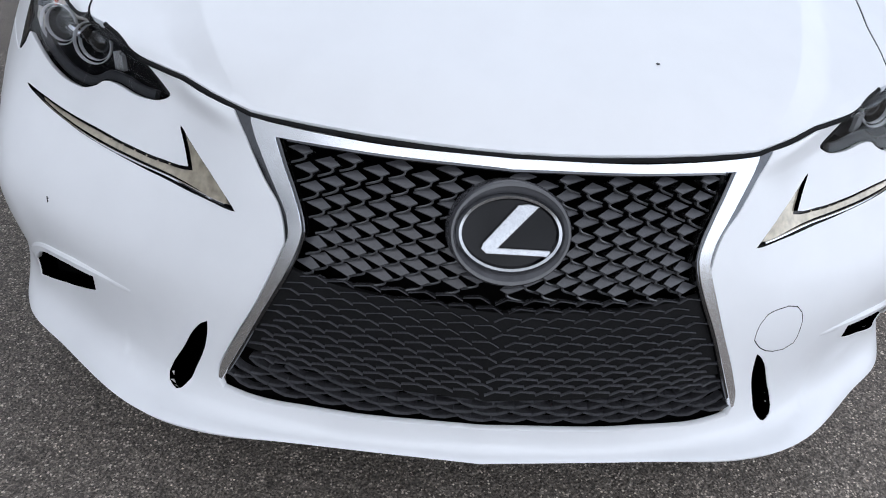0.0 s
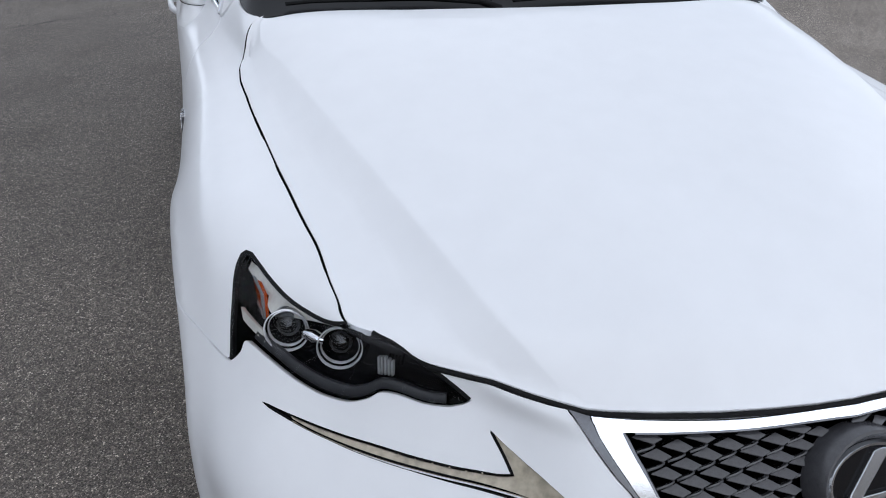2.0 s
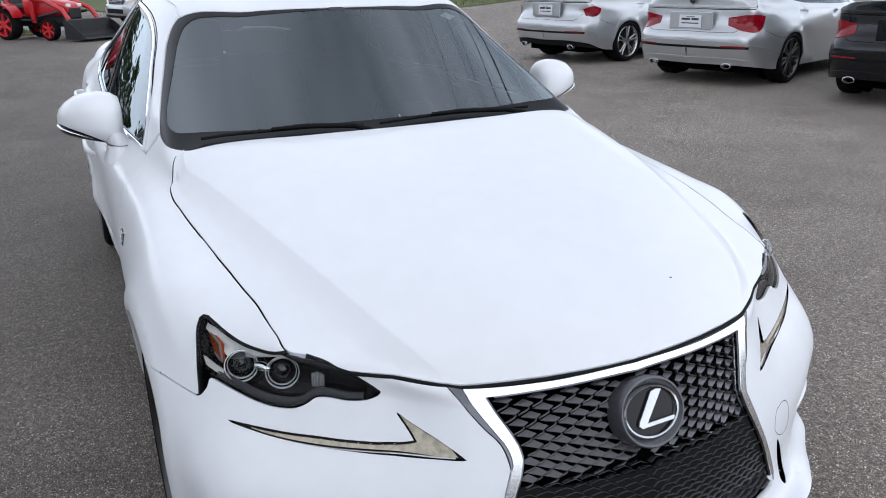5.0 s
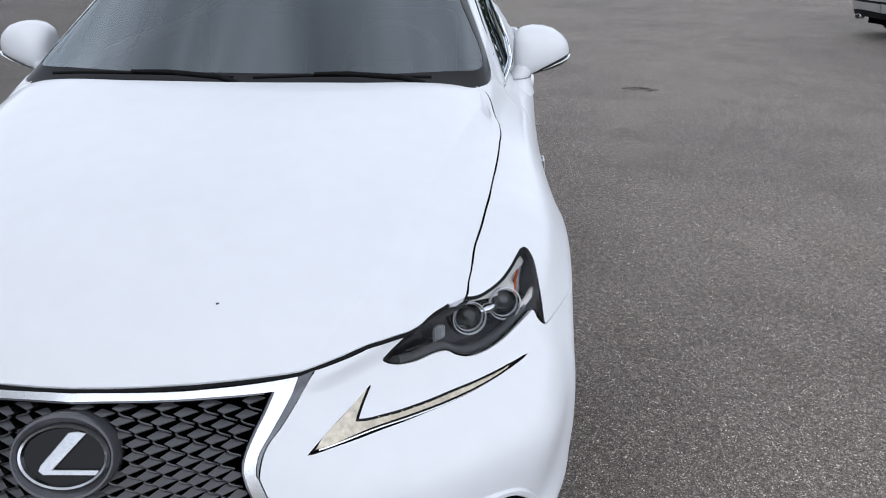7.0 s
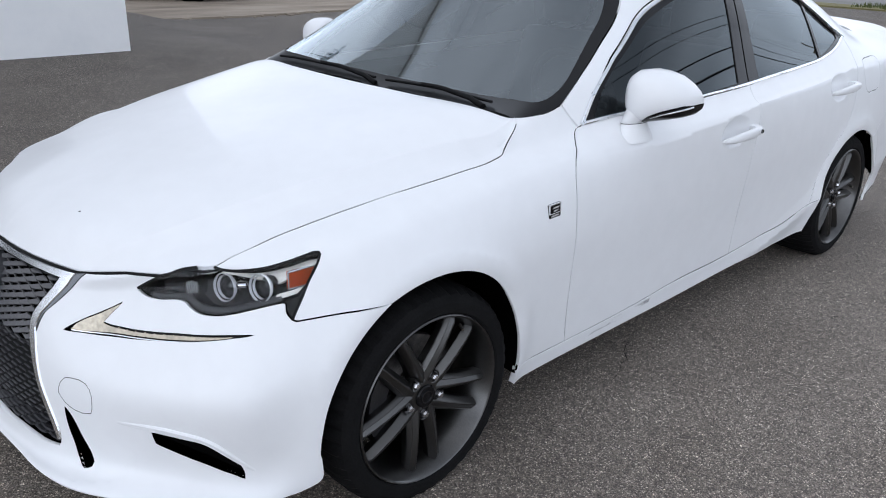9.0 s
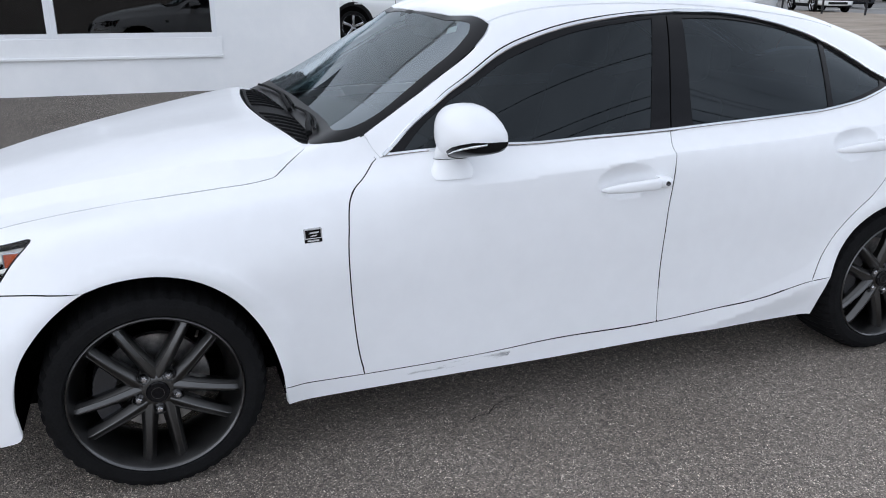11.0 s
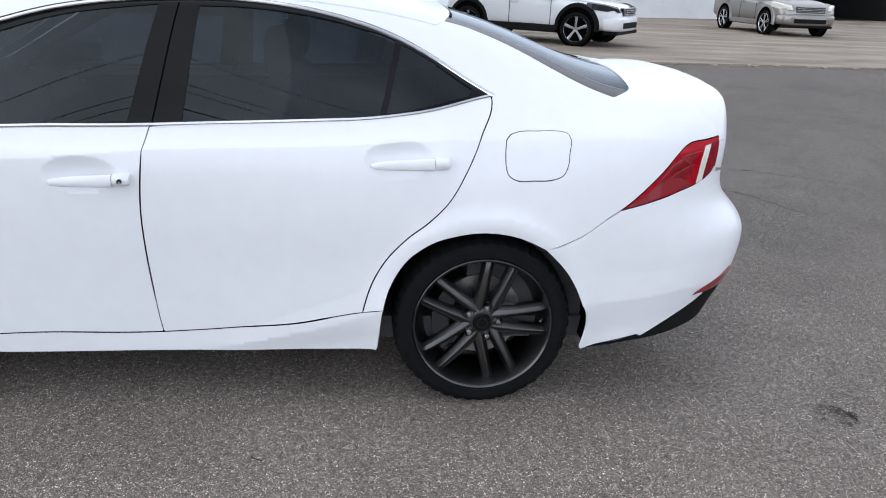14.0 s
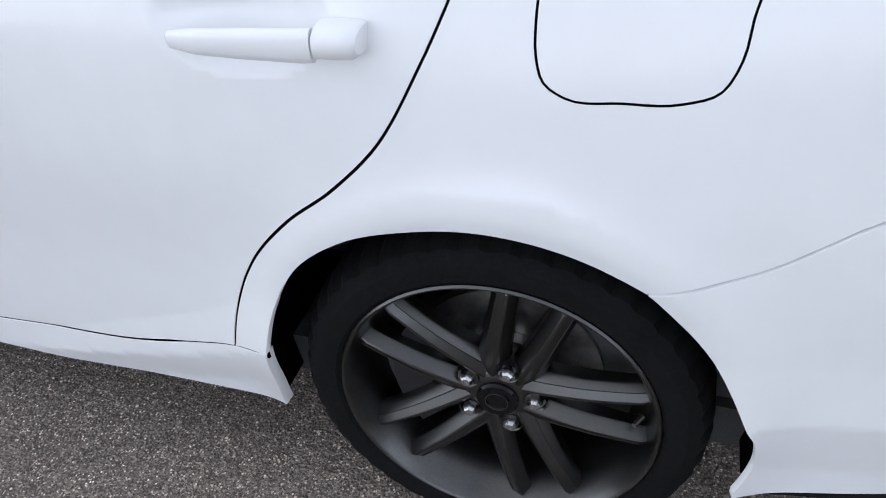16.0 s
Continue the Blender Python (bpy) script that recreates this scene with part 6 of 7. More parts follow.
WALL_WHITE = noisy("white painted render", (.74, .75, .76), (.82, .82, .82), 1.2, .7, .12, 60)
METAL_WALL = noisy("white sheet wall", (.66, .68, .69), (.78, .79, .80), .6, .5, .05, 20)
CONCRETE = noisy("worn concrete", (.16, .122, .09), (.39, .33, .265), 1.5, .9, .5, 60, (1, .22, 1))
GRASS = noisy("mown grass", (.055, .075, .02), (.13, .15, .05), 1.1, .9, 1.0, 90)
FAR_ROAD = noisy("pale road", (.16, .155, .15), (.22, .215, .21), .5)
FRAME_W = material("white window frame", (.72, .73, .75), .4)
DARK_GLASS = glazing("shop window", (.6, .65, .7), .10, ior=1.5)
# near-black base: the shade of unlit hollows is put into the colour
INTERIOR_SHADE = material("black interior shade", (.012, .012, .013), .8)


def slab(name, outline, z0, z1, mat):
    bm = bmesh.new()
    vs = [bm.verts.new((x, y, z0)) for x, y in outline]
    f = bm.faces.new(vs)
    r = bmesh.ops.extrude_face_region(bm, geom=[f])
    for v in r["geom"]:
        if isinstance(v, bmesh.types.BMVert):
            v.co.z = z1
    bmesh.ops.recalc_face_normals(bm, faces=bm.faces)
    return part(name, bm, mat)


random.seed(4)
edge = [(-10.75 - .03 * k + random.uniform(-.10, .10), 3.0 + .55 * k) for k in range(60)]
tagged(slab("concrete_apron", [(-60, 3.0)] + edge + [(-60, 36)], -.1, .035, CONCRETE), "worn pale concrete apron with a broken edge", "pavement", kind="structure")
chip = bmesh.new()
for k in range(46):
    x, y = edge[random.randrange(2, 26)]
    r = random.uniform(.03, .12)
    m = Matrix.Translation((x + random.uniform(-.05, .16), y + random.uniform(-.2, .2), .008)) @ Matrix.Rotation(random.uniform(0, 6), 4, 'Z') @ Matrix.Diagonal((r, r * random.uniform(.4, 1), .03, 1))
    bmesh.ops.create_icosphere(chip, subdivisions=1, radius=1, matrix=m)
tagged(part("concrete_rubble", chip, CONCRETE), "loose broken concrete bits along the slab edge", "rubble", kind="stuff")
tagged(slab("grass_verge", [(4.6, 20.8), (8.2, 22.4), (12.2, 26.2), (20, 33), (60, 62), (60, 120), (-4, 60), (2, 30)], -.1, .05, GRASS), "mown green grass verge", "grass", kind="structure")
tagged(slab("grass_strip", [(-11, 21.7), (-1.2, 22.0), (-1.0, 23.0), (-11, 23.2)], -.1, .04, noisy("dry grass", (.12, .11, .04), (.24, .21, .10), 2.0, .9, 1.0, 80)), "thin dry grass strip beside the road", "grass", kind="structure")
tagged(slab("road", [(-60, 23.4), (-.5, 23.2), (-2, 60), (-60, 60)], -.1, .012, FAR_ROAD), "pale grey road beyond the car park", "road", kind="structure")
tuft = bmesh.new()
for k in range(2600):
    a = random.random()
    x, y = (random.uniform(6, 26), 0) if a > .3 else (random.uniform(-6, -1.3), 0)
    if a > .3:
        y = np.interp(x, [4.6, 8.2, 12.2, 20, 60], [20.8, 22.4, 26.2, 33, 62]) + random.uniform(.0, 6)
        if y < 21.5:
            continue
    else:
        y = random.uniform(22.0, 23.2)
    h, w, t = random.uniform(.05, .13), random.uniform(.012, .03), random.uniform(0, 3.1)
    c, s = math.cos(t) * w, math.sin(t) * w
    dx, dy = random.uniform(-.04, .04), random.uniform(-.04, .04)
    v = [tuft.verts.new(p) for p in ((x - c, y - s, .03), (x + c, y + s, .03), (x + dx, y + dy, .05 + h))]
    tuft.faces.new(v)
tagged(part("grass_tufts", tuft, GRASS), "short green grass blades at the verge", "grass", kind="stuff")

# near white building, long windows over a plinth ledge
WX = -8.05
SHOP_PLACE = Matrix.Translation((2.83, -.45, 1.43)) @ Matrix.Scale(.8226, 4) @ Matrix.Translation((-2.83, .45, -1.43))
wall = bmesh.new()
box(wall, WX - .25, WX, -14, 2.78, -.05, .70)
shop = tagged(part("wall_shop", wall, WALL_WHITE), "white rendered shop wall with dark windows", "wall", kind="structure")
part("wall_pier", box(bmesh.new(), WX - .25, WX, 1.10, 2.78, .70, 2.6), WALL_WHITE, shop)
part("wall_head", box(bmesh.new(), WX - .25, WX, -14, 2.78, 2.6, 7.4), WALL_WHITE, shop)
part("wall_return", box(bmesh.new(), WX - 9, WX - .25, 2.53, 2.78, -.05, 7.4), WALL_WHITE, shop)
ledge = bmesh.new()
box(ledge, WX, WX + .05, -14, 1.16, .44, .475, .006)
box(ledge, WX, WX + .025, -14, 1.16, .475, .70, .004)
part("ledge", ledge, WALL_WHITE, shop)
cap = bmesh.new()
box(cap, WX - 9, WX + .12, -14, 2.9, 7.4, 7.6)
part("parapet", cap, WALL_WHITE, shop)
for k in range(7):
    y1 = 1.10 - k * 1.99
    w = tagged(part("window_%d" % (k + 1), box(bmesh.new(), WX - .06, WX - .045, y1 - 1.93, y1 - .06, .76, 2.56), DARK_GLASS), "dark shop window with white metal frame", "window", kind="structure")
    for y0, yb, z0, zb in ((y1 - 1.99, y1 - 1.93, .70, 2.6), (y1 - .06, y1 + .0, .70, 2.6), (y1 - 1.93, y1 - .06, .70, .76), (y1 - 1.93, y1 - .06, 2.56, 2.62)):
        part("window_frame", box(bmesh.new(), WX - .09, WX + .015, y0, yb, z0, zb, .004), FRAME_W, w)
# room shell painted near black for the shade behind the panes
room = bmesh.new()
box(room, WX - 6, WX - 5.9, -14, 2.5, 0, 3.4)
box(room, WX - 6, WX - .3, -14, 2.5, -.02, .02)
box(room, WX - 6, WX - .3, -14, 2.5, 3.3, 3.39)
tagged(part("wall_room", room, INTERIOR_SHADE), "black interior shade behind the shop windows", "wall", kind="structure")

room_ob = bpy.data.objects["wall_room"]
for ob in [shop, room_ob] + [o for o in bpy.data.objects if o.name.startswith("window_") and o.parent is None]:
    ob.matrix_basis = SHOP_PLACE

# far white workshop with an open dark bay
a, b = Vector((-28.4, 12.0)), Vector((-36.6, 38.2))
d = (b - a).normalized()
n = Vector((d.y, -d.x))
if n.x < 0:
    n = -n


def far_wall(s0, s1, z0, z1, o0=-.3, o1=0.0):
    bm = bmesh.new()
    pts = [a + d * s0 + n * o0, a + d * s1 + n * o0, a + d * s1 + n * o1, a + d * s0 + n * o1]
    vs = [bm.verts.new((p.x, p.y, z)) for z in (z0, z1) for p in pts]
    for f in ((0, 1, 2, 3), (4, 5, 6, 7), (0, 1, 5, 4), (1, 2, 6, 5), (2, 3, 7, 6), (3, 0, 4, 7)):
        bm.faces.new([vs[i] for i in f])
    bmesh.ops.recalc_face_normals(bm, faces=bm.faces)
    return bm


shed = tagged(part("wall_workshop", far_wall(-24, 10.6, -.1, 4.6), METAL_WALL), "white workshop wall with a dark open bay", "wall", kind="structure")
part("wall_panel", far_wall(16.3, 25.4, -.1, 4.6), METAL_WALL, shed)
part("bay_lintel", far_wall(10.6, 16.3, 3.6, 4.6), METAL_WALL, shed)
# the bay's inner faces carry its shade as a near-black colour
part("bay_back", far_wall(8, 18, -.1, 4.6, -9, -8.8), INTERIOR_SHADE, shed)
part("bay_side", far_wall(10.3, 10.55, -.1, 4.6, -9, -.3), INTERIOR_SHADE, shed)
part("bay_side", far_wall(16.35, 16.6, -.1, 4.6, -9, -.3), INTERIOR_SHADE, shed)
part("bay_roof", far_wall(10.3, 16.6, 3.7, 3.8, -9, -.3), INTERIOR_SHADE, shed)
part("bay_floor", far_wall(10.3, 16.6, .02, .06, -9, -.3), INTERIOR_SHADE, shed)
part("bay_jamb", far_wall(16.1, 16.4, -.1, 3.6, -.05, .06), METAL_WALL, shed)
part("end_wall", far_wall(25.15, 25.4, -.1, 4.6, -9, 0), METAL_WALL, shed)
part("bay_threshold", far_wall(10.6, 16.3, .0, .075, -.3, .5), CONCRETE, shed)
for s in (-6.5, 5.2):
    w = part("window", far_wall(s, s + 1.3, 1.3, 2.6, -.02, .02), DARK_GLASS, shed)
    for s0, s1, z0, z1 in ((s - .08, s, 1.2, 2.7), (s + 1.3, s + 1.38, 1.2, 2.7), (s - .12, s + 1.42, 1.15, 1.25), (s, s + 1.3, 2.6, 2.7)):
        part("window_frame", far_wall(s0, s1, z0, z1, 0, .06), FRAME_W, w)
part("door", far_wall(-.6, .4, 0, 2.15, 0, .03), METAL_WALL, shed)
for s, z in ((21.4, 2.0), (22.0, 2.15), (22.6, 2.0), (23.3, 2.3), (24.0, 2.0)):
    part("wall_bracket", far_wall(s, s + .10, z, z + .45, 0, .10), METAL_WALL, shed)
    part("wall_bracket", far_wall(s, s + .38, z, z + .10, 0, .12), METAL_WALL, shed)
bm = far_wall(10.6, 34, .036, .05, 3.0, 3.25)
tagged(part("drain_strip", bm, noisy("pale cement", (.42, .40, .36), (.52, .50, .46), 3)), "pale cement strip across the apron", "pavement", kind="structure")


# cracks, stains and marks on the asphalt
CRACK = material("open crack", (.02, .019, .018), .95, spec=.0)
STAIN = patchy("oil stain", (.045, .040, .037), 11, .42, .60, .75)


def crack(points, width, seed):
    rnd = random.Random(seed)
    line = []
    for (x0, y0), (x1, y1) in zip(points, points[1:]):
        n = max(3, int(math.hypot(x1 - x0, y1 - y0) / .045))
        line += [(x0 + (x1 - x0) * k / n + rnd.gauss(0, .011), y0 + (y1 - y0) * k / n + rnd.gauss(0, .011)) for k in range(n)]
    bm = bmesh.new()
    prev = None
    for i, (x, y) in enumerate(line):
        x1, y1 = line[min(i + 1, len(line) - 1)]
        x0, y0 = line[max(i - 1, 0)]
        d = math.hypot(x1 - x0, y1 - y0) or 1
        w = width * rnd.uniform(.3, 1) * min(1, .2 + 4 * min(i, len(line) - 1 - i) / len(line))
        a = bm.verts.new((x - (y1 - y0) / d * w, y + (x1 - x0) / d * w, .002))
        b = bm.verts.new((x + (y1 - y0) / d * w, y - (x1 - x0) / d * w, .002))
        if prev:
            bm.faces.new((prev[0], prev[1], b, a))
        prev = (a, b)
    tagged(part("asphalt_crack", bm, CRACK), "thin dark crack in the asphalt", "crack", group="cracks in the asphalt", kind="structure")


def blot(name, x, y, r0, r1, mat, label, seed, z=.0025):
    rnd = random.Random(seed)
    bm = bmesh.new()
    ph = [rnd.uniform(0, 6) for _ in range(4)]
    vs = []
    for k in range(48):
        a = 2 * math.pi * k / 48
        w = 1 + .16 * math.sin(2 * a + ph[0]) + .12 * math.sin(3 * a + ph[1]) + .09 * math.sin(7 * a + ph[2]) + .05 * math.sin(13 * a + ph[3])
        vs.append(bm.verts.new((x + r0 * w * math.cos(a), y + r1 * w * math.sin(a), z)))
    bm.faces.new(vs)
    tagged(part(name, bm, mat), label, "stain", kind="structure")


crack([(4.03, 4.28), (3.8, 3.5), (3.62, 2.9), (3.5, 2.27)], .0025, 1)
crack([(-2.36, 4.88), (-1.9, 5.2), (-1.35, 5.43)], .005, 2)
crack([(.75, 1.2), (.83, 1.02), (.91, .82)], .002, 3)
crack([(1.195, 2.06), (1.212, 2.075), (1.205, 2.09)], .0025, 5)
crack([(3.3, 6.0), (4.6, 6.6), (5.6, 6.5), (6.8, 7.2)], .004, 6)
crack([(2.6, 8.4), (3.8, 9.2), (5.2, 9.4)], .005, 7)
crack([(-3.6, 3.4), (-2.9, 4.6), (-2.7, 5.6), (-1.9, 6.8)], .005, 8)
blot("oil_stain", 1.02, 4.08, .07, .09, STAIN, "small dark oil stain on the asphalt", 3)
blot("oil_stain", 2.3, 5.6, .16, .10, STAIN, "faint dark oil stain on the asphalt", 5)
mark = slab("paint_mark", [(-5.9, 2.66), (-5.4, 2.74), (-4.9, 2.86), (-4.9, 2.93), (-5.4, 2.80), (-5.9, 2.73)], .0005, .003, noisy("worn white paint", (.22, .21, .20), (.60, .59, .57), 6, .8))
tagged(mark, "worn white paint stroke on the asphalt", "paint mark", kind="structure")


# ---- parked vehicles ----
SILVER_PAINT = material("silver paint", (.52, .53, .54), .30, .7, coat=.6)
BLACK_PAINT = material("black paint", (.006, .0065, .008), .15, spec=.3, coat=.4)
GOLD_PAINT = material("champagne paint", (.30, .285, .26), .28, .8, coat=.5)
WHITE_PAINT = material("solid white paint", (.76, .77, .78), .3, coat=1.0)
NAVY_PAINT = material("navy paint", (.014, .018, .03), .2, coat=1.0)
PLATE = material("dealer plate", (.70, .71, .73), .4)
INK = material("plate ink", (.04, .04, .05), .5)
ALLOY = material("bright alloy", (.55, .56, .58), .22, .95)
RED_PAINT = material("tractor red", (.50, .010, .016), .32, coat=.6, noise_scale=6, noise_amt=.12)
IRON = material("black iron", (.02, .02, .022), .5, .3, noise_scale=8, noise_amt=.3)


def simple_wheel(parent, m, r=.32, w=.22, spokes=5, twin=True, rim_mat=ALLOY, tyre_mat=RUBBER):
    """A road wheel, axle along y, outer face towards -y."""
    h = w / 2
    tyre = lathe([(-h + .02, r * .76), (-h, r * .86), (-h + .012, r * .95), (-h + .04, r), (h - .04, r), (h - .012, r * .95), (h, r * .86), (h - .02, r * .76)], 40, "y")
    wh = part("wheel", tyre, tyre_mat, parent, m=m)
    part("rim", lathe([(-h + .012, r * .775), (-h + .006, r * .76), (-h + .03, r * .71), (h - .02, r * .68)], 40, "y"), rim_mat, wh)
    # black disc behind the spokes stands in for shade inside the wheel
    part("rim_back", lathe([(-h + .09, r * .7), (-h + .085, .01)], 28, "y"), INTERIOR_SHADE, wh)
    arm = None
    for k in range(spokes):
        for o in ((-9, 9) if twin else (0,)):
            a = radians(360 * k / spokes + 90 + o)
            a0 = radians(360 * k / spokes + 90 + o * .9)
            c, s = math.cos(a), math.sin(a)
            if arm is None:
                bw = r * (.055 if twin else .11)
                bm = loft([[(-bw * .9, -h + .035, r * .10), (-bw * .5, -h + .026, r * .10), (bw * .5, -h + .026, r * .10), (bw * .9, -h + .035, r * .10), (bw, -h + .07, r * .10), (-bw, -h + .07, r * .10)],
                           [(-bw * .8, -h + .026, r * .73), (-bw * .4, -h + .018, r * .73), (bw * .4, -h + .018, r * .73), (bw * .8, -h + .026, r * .73), (bw, -h + .06, r * .73), (-bw, -h + .06, r * .73)]])
                arm = bpy.data.meshes.new("spoke")
                bm.to_mesh(arm)
                bm.free()
                arm.materials.append(rim_mat)
            part("spoke", arm, None, wh, m=Matrix.Rotation(a - math.pi / 2, 4, 'Y'))
    part("hub_cap", lathe([(-h + .025, .001), (-h + .022, r * .16), (-h + .06, r * .2)], 20, "y"), rim_mat, wh)
    return wh


ARCH_F = [(5.82, .0)] + O_ARCHF[1:14] + [(7.9, 0)]
ARCH_R = [(12.16, 0)] + O_ARCHR[1:12] + [(13.87, 0)]


def parked_sedan(paint, label, m, lamp, plate_z, rim_mat, spokes, low):
    """A sedan seen mainly from behind, in the axes of the white car: nose towards -y."""
    ob = new("parked_car")
    ob.matrix_world = m
    tagged(ob, label, "car", "parked cars")
    kw = dict(together=True, grid=.06, gap=.002)
    sheet("body", [[(0, 0), (3, 0), (5.82, 0)], ARCH_F, [(7.9, 0), (10, 0), (12.16, 0)], ARCH_R, [(13.87, 0), (15, 0), (17, 0)], [(17, 0), (17, 3.95)], [(17, 3.95), (16, 4.0), (15.62, 4.06), (15.15, 4.9), (14.6, 5.3)], [(14.6, 5.3), (14.42, 5.8)], [(14.36, 5.88), (13.7, 6.06), (12.7, 6.12)], [(12.6, 6.05), (10.5, 6.05), (9.72, 6.1)], [(9.7, 6.08), (9.0, 5.9), (8.06, 5.92)], [(8.0, 5.3), (7, 5), (4.4, 5.0), (2, 5.0), (0, 4.9)], [(0, 4.9), (0, 0)]], paint, ob, holes=[[O_DLO, O_BELT[::-1]]], **kw)
    sheet("side_glass", [O_DLO, O_BELT[::-1]], TINT, ob, together=True, grid=.1, gap=.0, push=-.006)
    sheet("hood", [[(0, 0), (0, 3)], [(0, 3), (1, 3), (2, 3), (3, 3), (4, 3), (4.9, 3)], [(5, 3), (6, 3)], [(6, 3), (6, 0)], [(6, 0), (0, 0)]], paint, ob, surface="hood", **kw)
    sheet("roof", [[(9.68, 6.12), (9.58, 8)], [(9.58, 8), (12.72, 8)], [(12.72, 8), (12.66, 6.1)], [(12.6, 6.07), (10.5, 6.07), (9.7, 6.12)]], paint, ob, **kw)
    sheet("windshield", WS, TINT, ob, push=-.004, **kw)
    sheet("rear_window", [[(12.66, 6.12), (12.74, 8)], [(12.74, 8), (14.42, 8)], [(14.42, 8), (14.42, 6.2), (14.4, 5.95)], [(14.36, 5.92), (13.7, 6.09), (12.7, 6.14)]], TINT, ob, push=-.004, **kw)
    sheet("trunk_lid", [[(14.44, 8), (14.46, 7), (14.43, 5.85)], [(14.43, 5.82), (14.62, 5.32)], [(14.62, 5.32), (15.15, 4.92), (15.62, 4.08)], [(15.62, 4.06), (16.4, 4.0), (17, 3.98)], [(17, 4), (17, 8)]], paint, ob, **kw)
    for s in (1, -1):
        t = sheet("tail_light", [lamp[:3], lamp[2:4], lamp[3:] + lamp[:1]], DEEP_RED, ob, sides=(s,), push=.006, lip=.02, gap=0, grid=.04)[0]
        sheet("light_bar", [[(lamp[0][0] + .1, lamp[0][1] - .16), (lamp[1][0], lamp[1][1] - .17), (lamp[2][0] - .15, lamp[2][1] - .18)], [(lamp[2][0] - .15, lamp[2][1] - .25), (lamp[1][0], lamp[1][1] - .25), (lamp[0][0] + .1, lamp[0][1] - .24)]], DARK_RED, t, sides=(s,), push=.008, lip=.002, gap=0, grid=.04)
        sheet("bumper_reflector", [[(15.75, 1.55), (16.35, 1.5)], [(16.35, 1.5), (16.35, 1.38)], [(16.35, 1.38), (15.75, 1.43)], [(15.75, 1.43), (15.75, 1.55)]], DARK_RED, ob, sides=(s,), push=.004, gap=0, grid=.04)
        part("exhaust_tip", lathe([(0, .040), (.06, .045), (.062, .038), (.0, .034)], 20, "y"), ALLOY, ob, m=Matrix.Translation((s * .52, 3.70, .27)) @ Matrix.Diagonal((1.5, 1, .8, 1)))
        strip("shoulder_seam", [(15.3, 3.0), (14.8, 2.75), (14.4, 2.55), (13.9, 2.3), (13.5, 2.2)], .004, VOID, ob, push=-.001, height=.0012, sides=(s,))
    sheet("bumper_valance", [[(13.95, 0), (14.6, .1), (15.2, .45), (16, .62), (17, .65)], [(17, .65), (17, 0)], [(17, 0), (15, 0), (13.95, 0)]], low, ob, push=.004, **kw)
    strip("bumper_insert", [(15.6, 1.46), (16.2, 1.40), (17, 1.38)], .03, TRIM_BLACK, ob, push=.0, height=.004)
    strip("bumper_edge", [(14.2, 1.5), (15.2, 1.62), (16, 1.7), (17, 1.7)], .010, paint, ob, push=.0, height=.006)
    strip("lid_seam", [(17, 2.35), (16.4, 2.4), (16.1, 2.55), (16.0, 2.9), (15.8, 3.4)], .006, VOID, ob, push=-.001, height=.0015)
    strip("lid_spoiler", [(14.9, 5.0), (15.6, 4.35), (16.2, 4.2), (17, 4.15)], .03, paint, ob, push=.002, height=.014)
    y = 3.79
    recess = part("plate_recess", box(bmesh.new(), -.30, .30, y - .02, y + .012, plate_z - .10, plate_z + .12, .01), paint, ob)
    pl = part("number_plate", box(bmesh.new(), -.155, .155, y + .013, y + .022, plate_z - .075, plate_z + .078, .004), PLATE, ob, "pale dealer plate with dark bars")
    for x0, x1, z0, z1 in ((-.12, -.02, .015, .042), (.0, .12, .015, .042), (-.12, .12, -.028, -.015), (-.06, .06, .055, .062)):
        part("plate_bar", box(bmesh.new(), x0, x1, y + .022, y + .024, plate_z + z0, plate_z + z1), INK, pl)
    part("boot_badge", lathe([(0, .038), (.008, .036), (.010, .001)], 24, "y"), DARK_CHROME, ob, m=Matrix.Translation((0, y - .006, plate_z + .25)))
    part("underbody", box(bmesh.new(), -.62, .62, -.6, 3.5, .17, .3), VOID, ob)
    part("cabin_floor", box(bmesh.new(), -.7, .7, .6, 3.2, .3, .85), CABIN, ob)
    for x, side in ((.80, 1), (-.80, -1)):
        for yy in (0, 2.8):
            simple_wheel(ob, Matrix.Translation((x, yy, .325)) @ Matrix.Rotation(radians(90 * side), 4, 'Z'), .325, .24, spokes, True, rim_mat)
            part("wheel_arch_wall", lathe([(0, .375), (.001, .01)], 28, "x"), VOID, ob, m=Matrix.Translation((side * .62, yy, .40)))


def sedan_pose(x, y, heading):
    """The white car's axes turned so that the nose points along heading (degrees from +x), with the rear axle at x, y."""
    h = radians(heading)
    # nose is -y in the car's own axes
    r = Matrix.Rotation(h + math.pi / 2, 4, 'Z')
    return Matrix.Translation((x, y, 0)) @ r @ Matrix.Translation((0, -2.8, 0))


parked_sedan(SILVER_PAINT, "silver saloon parked with red slanted tail lights", sedan_pose(7.26, 9.5, 12.5), [(14.75, 3.55), (15.3, 3.72), (15.95, 3.5), (15.75, 3.0), (15.0, 3.1)], .83, ALLOY, 5, TRIM_BLACK)
parked_sedan(SILVER_PAINT, "silver coupe parked with wide red tail lights", sedan_pose(7.33, 6.34, 17), [(14.95, 3.62), (15.5, 3.68), (16.35, 3.45), (16.3, 2.95), (15.1, 2.95)], .80, RIM, 7, SILVER_PAINT)
parked_sedan(BLACK_PAINT, "black saloon parked with red tail lights", sedan_pose(7.80, 3.72, 17), [(14.95, 3.62), (15.5, 3.68), (16.25, 3.45), (16.2, 2.95), (15.1, 2.95)], .80, RIM, 7, BLACK_PAINT)


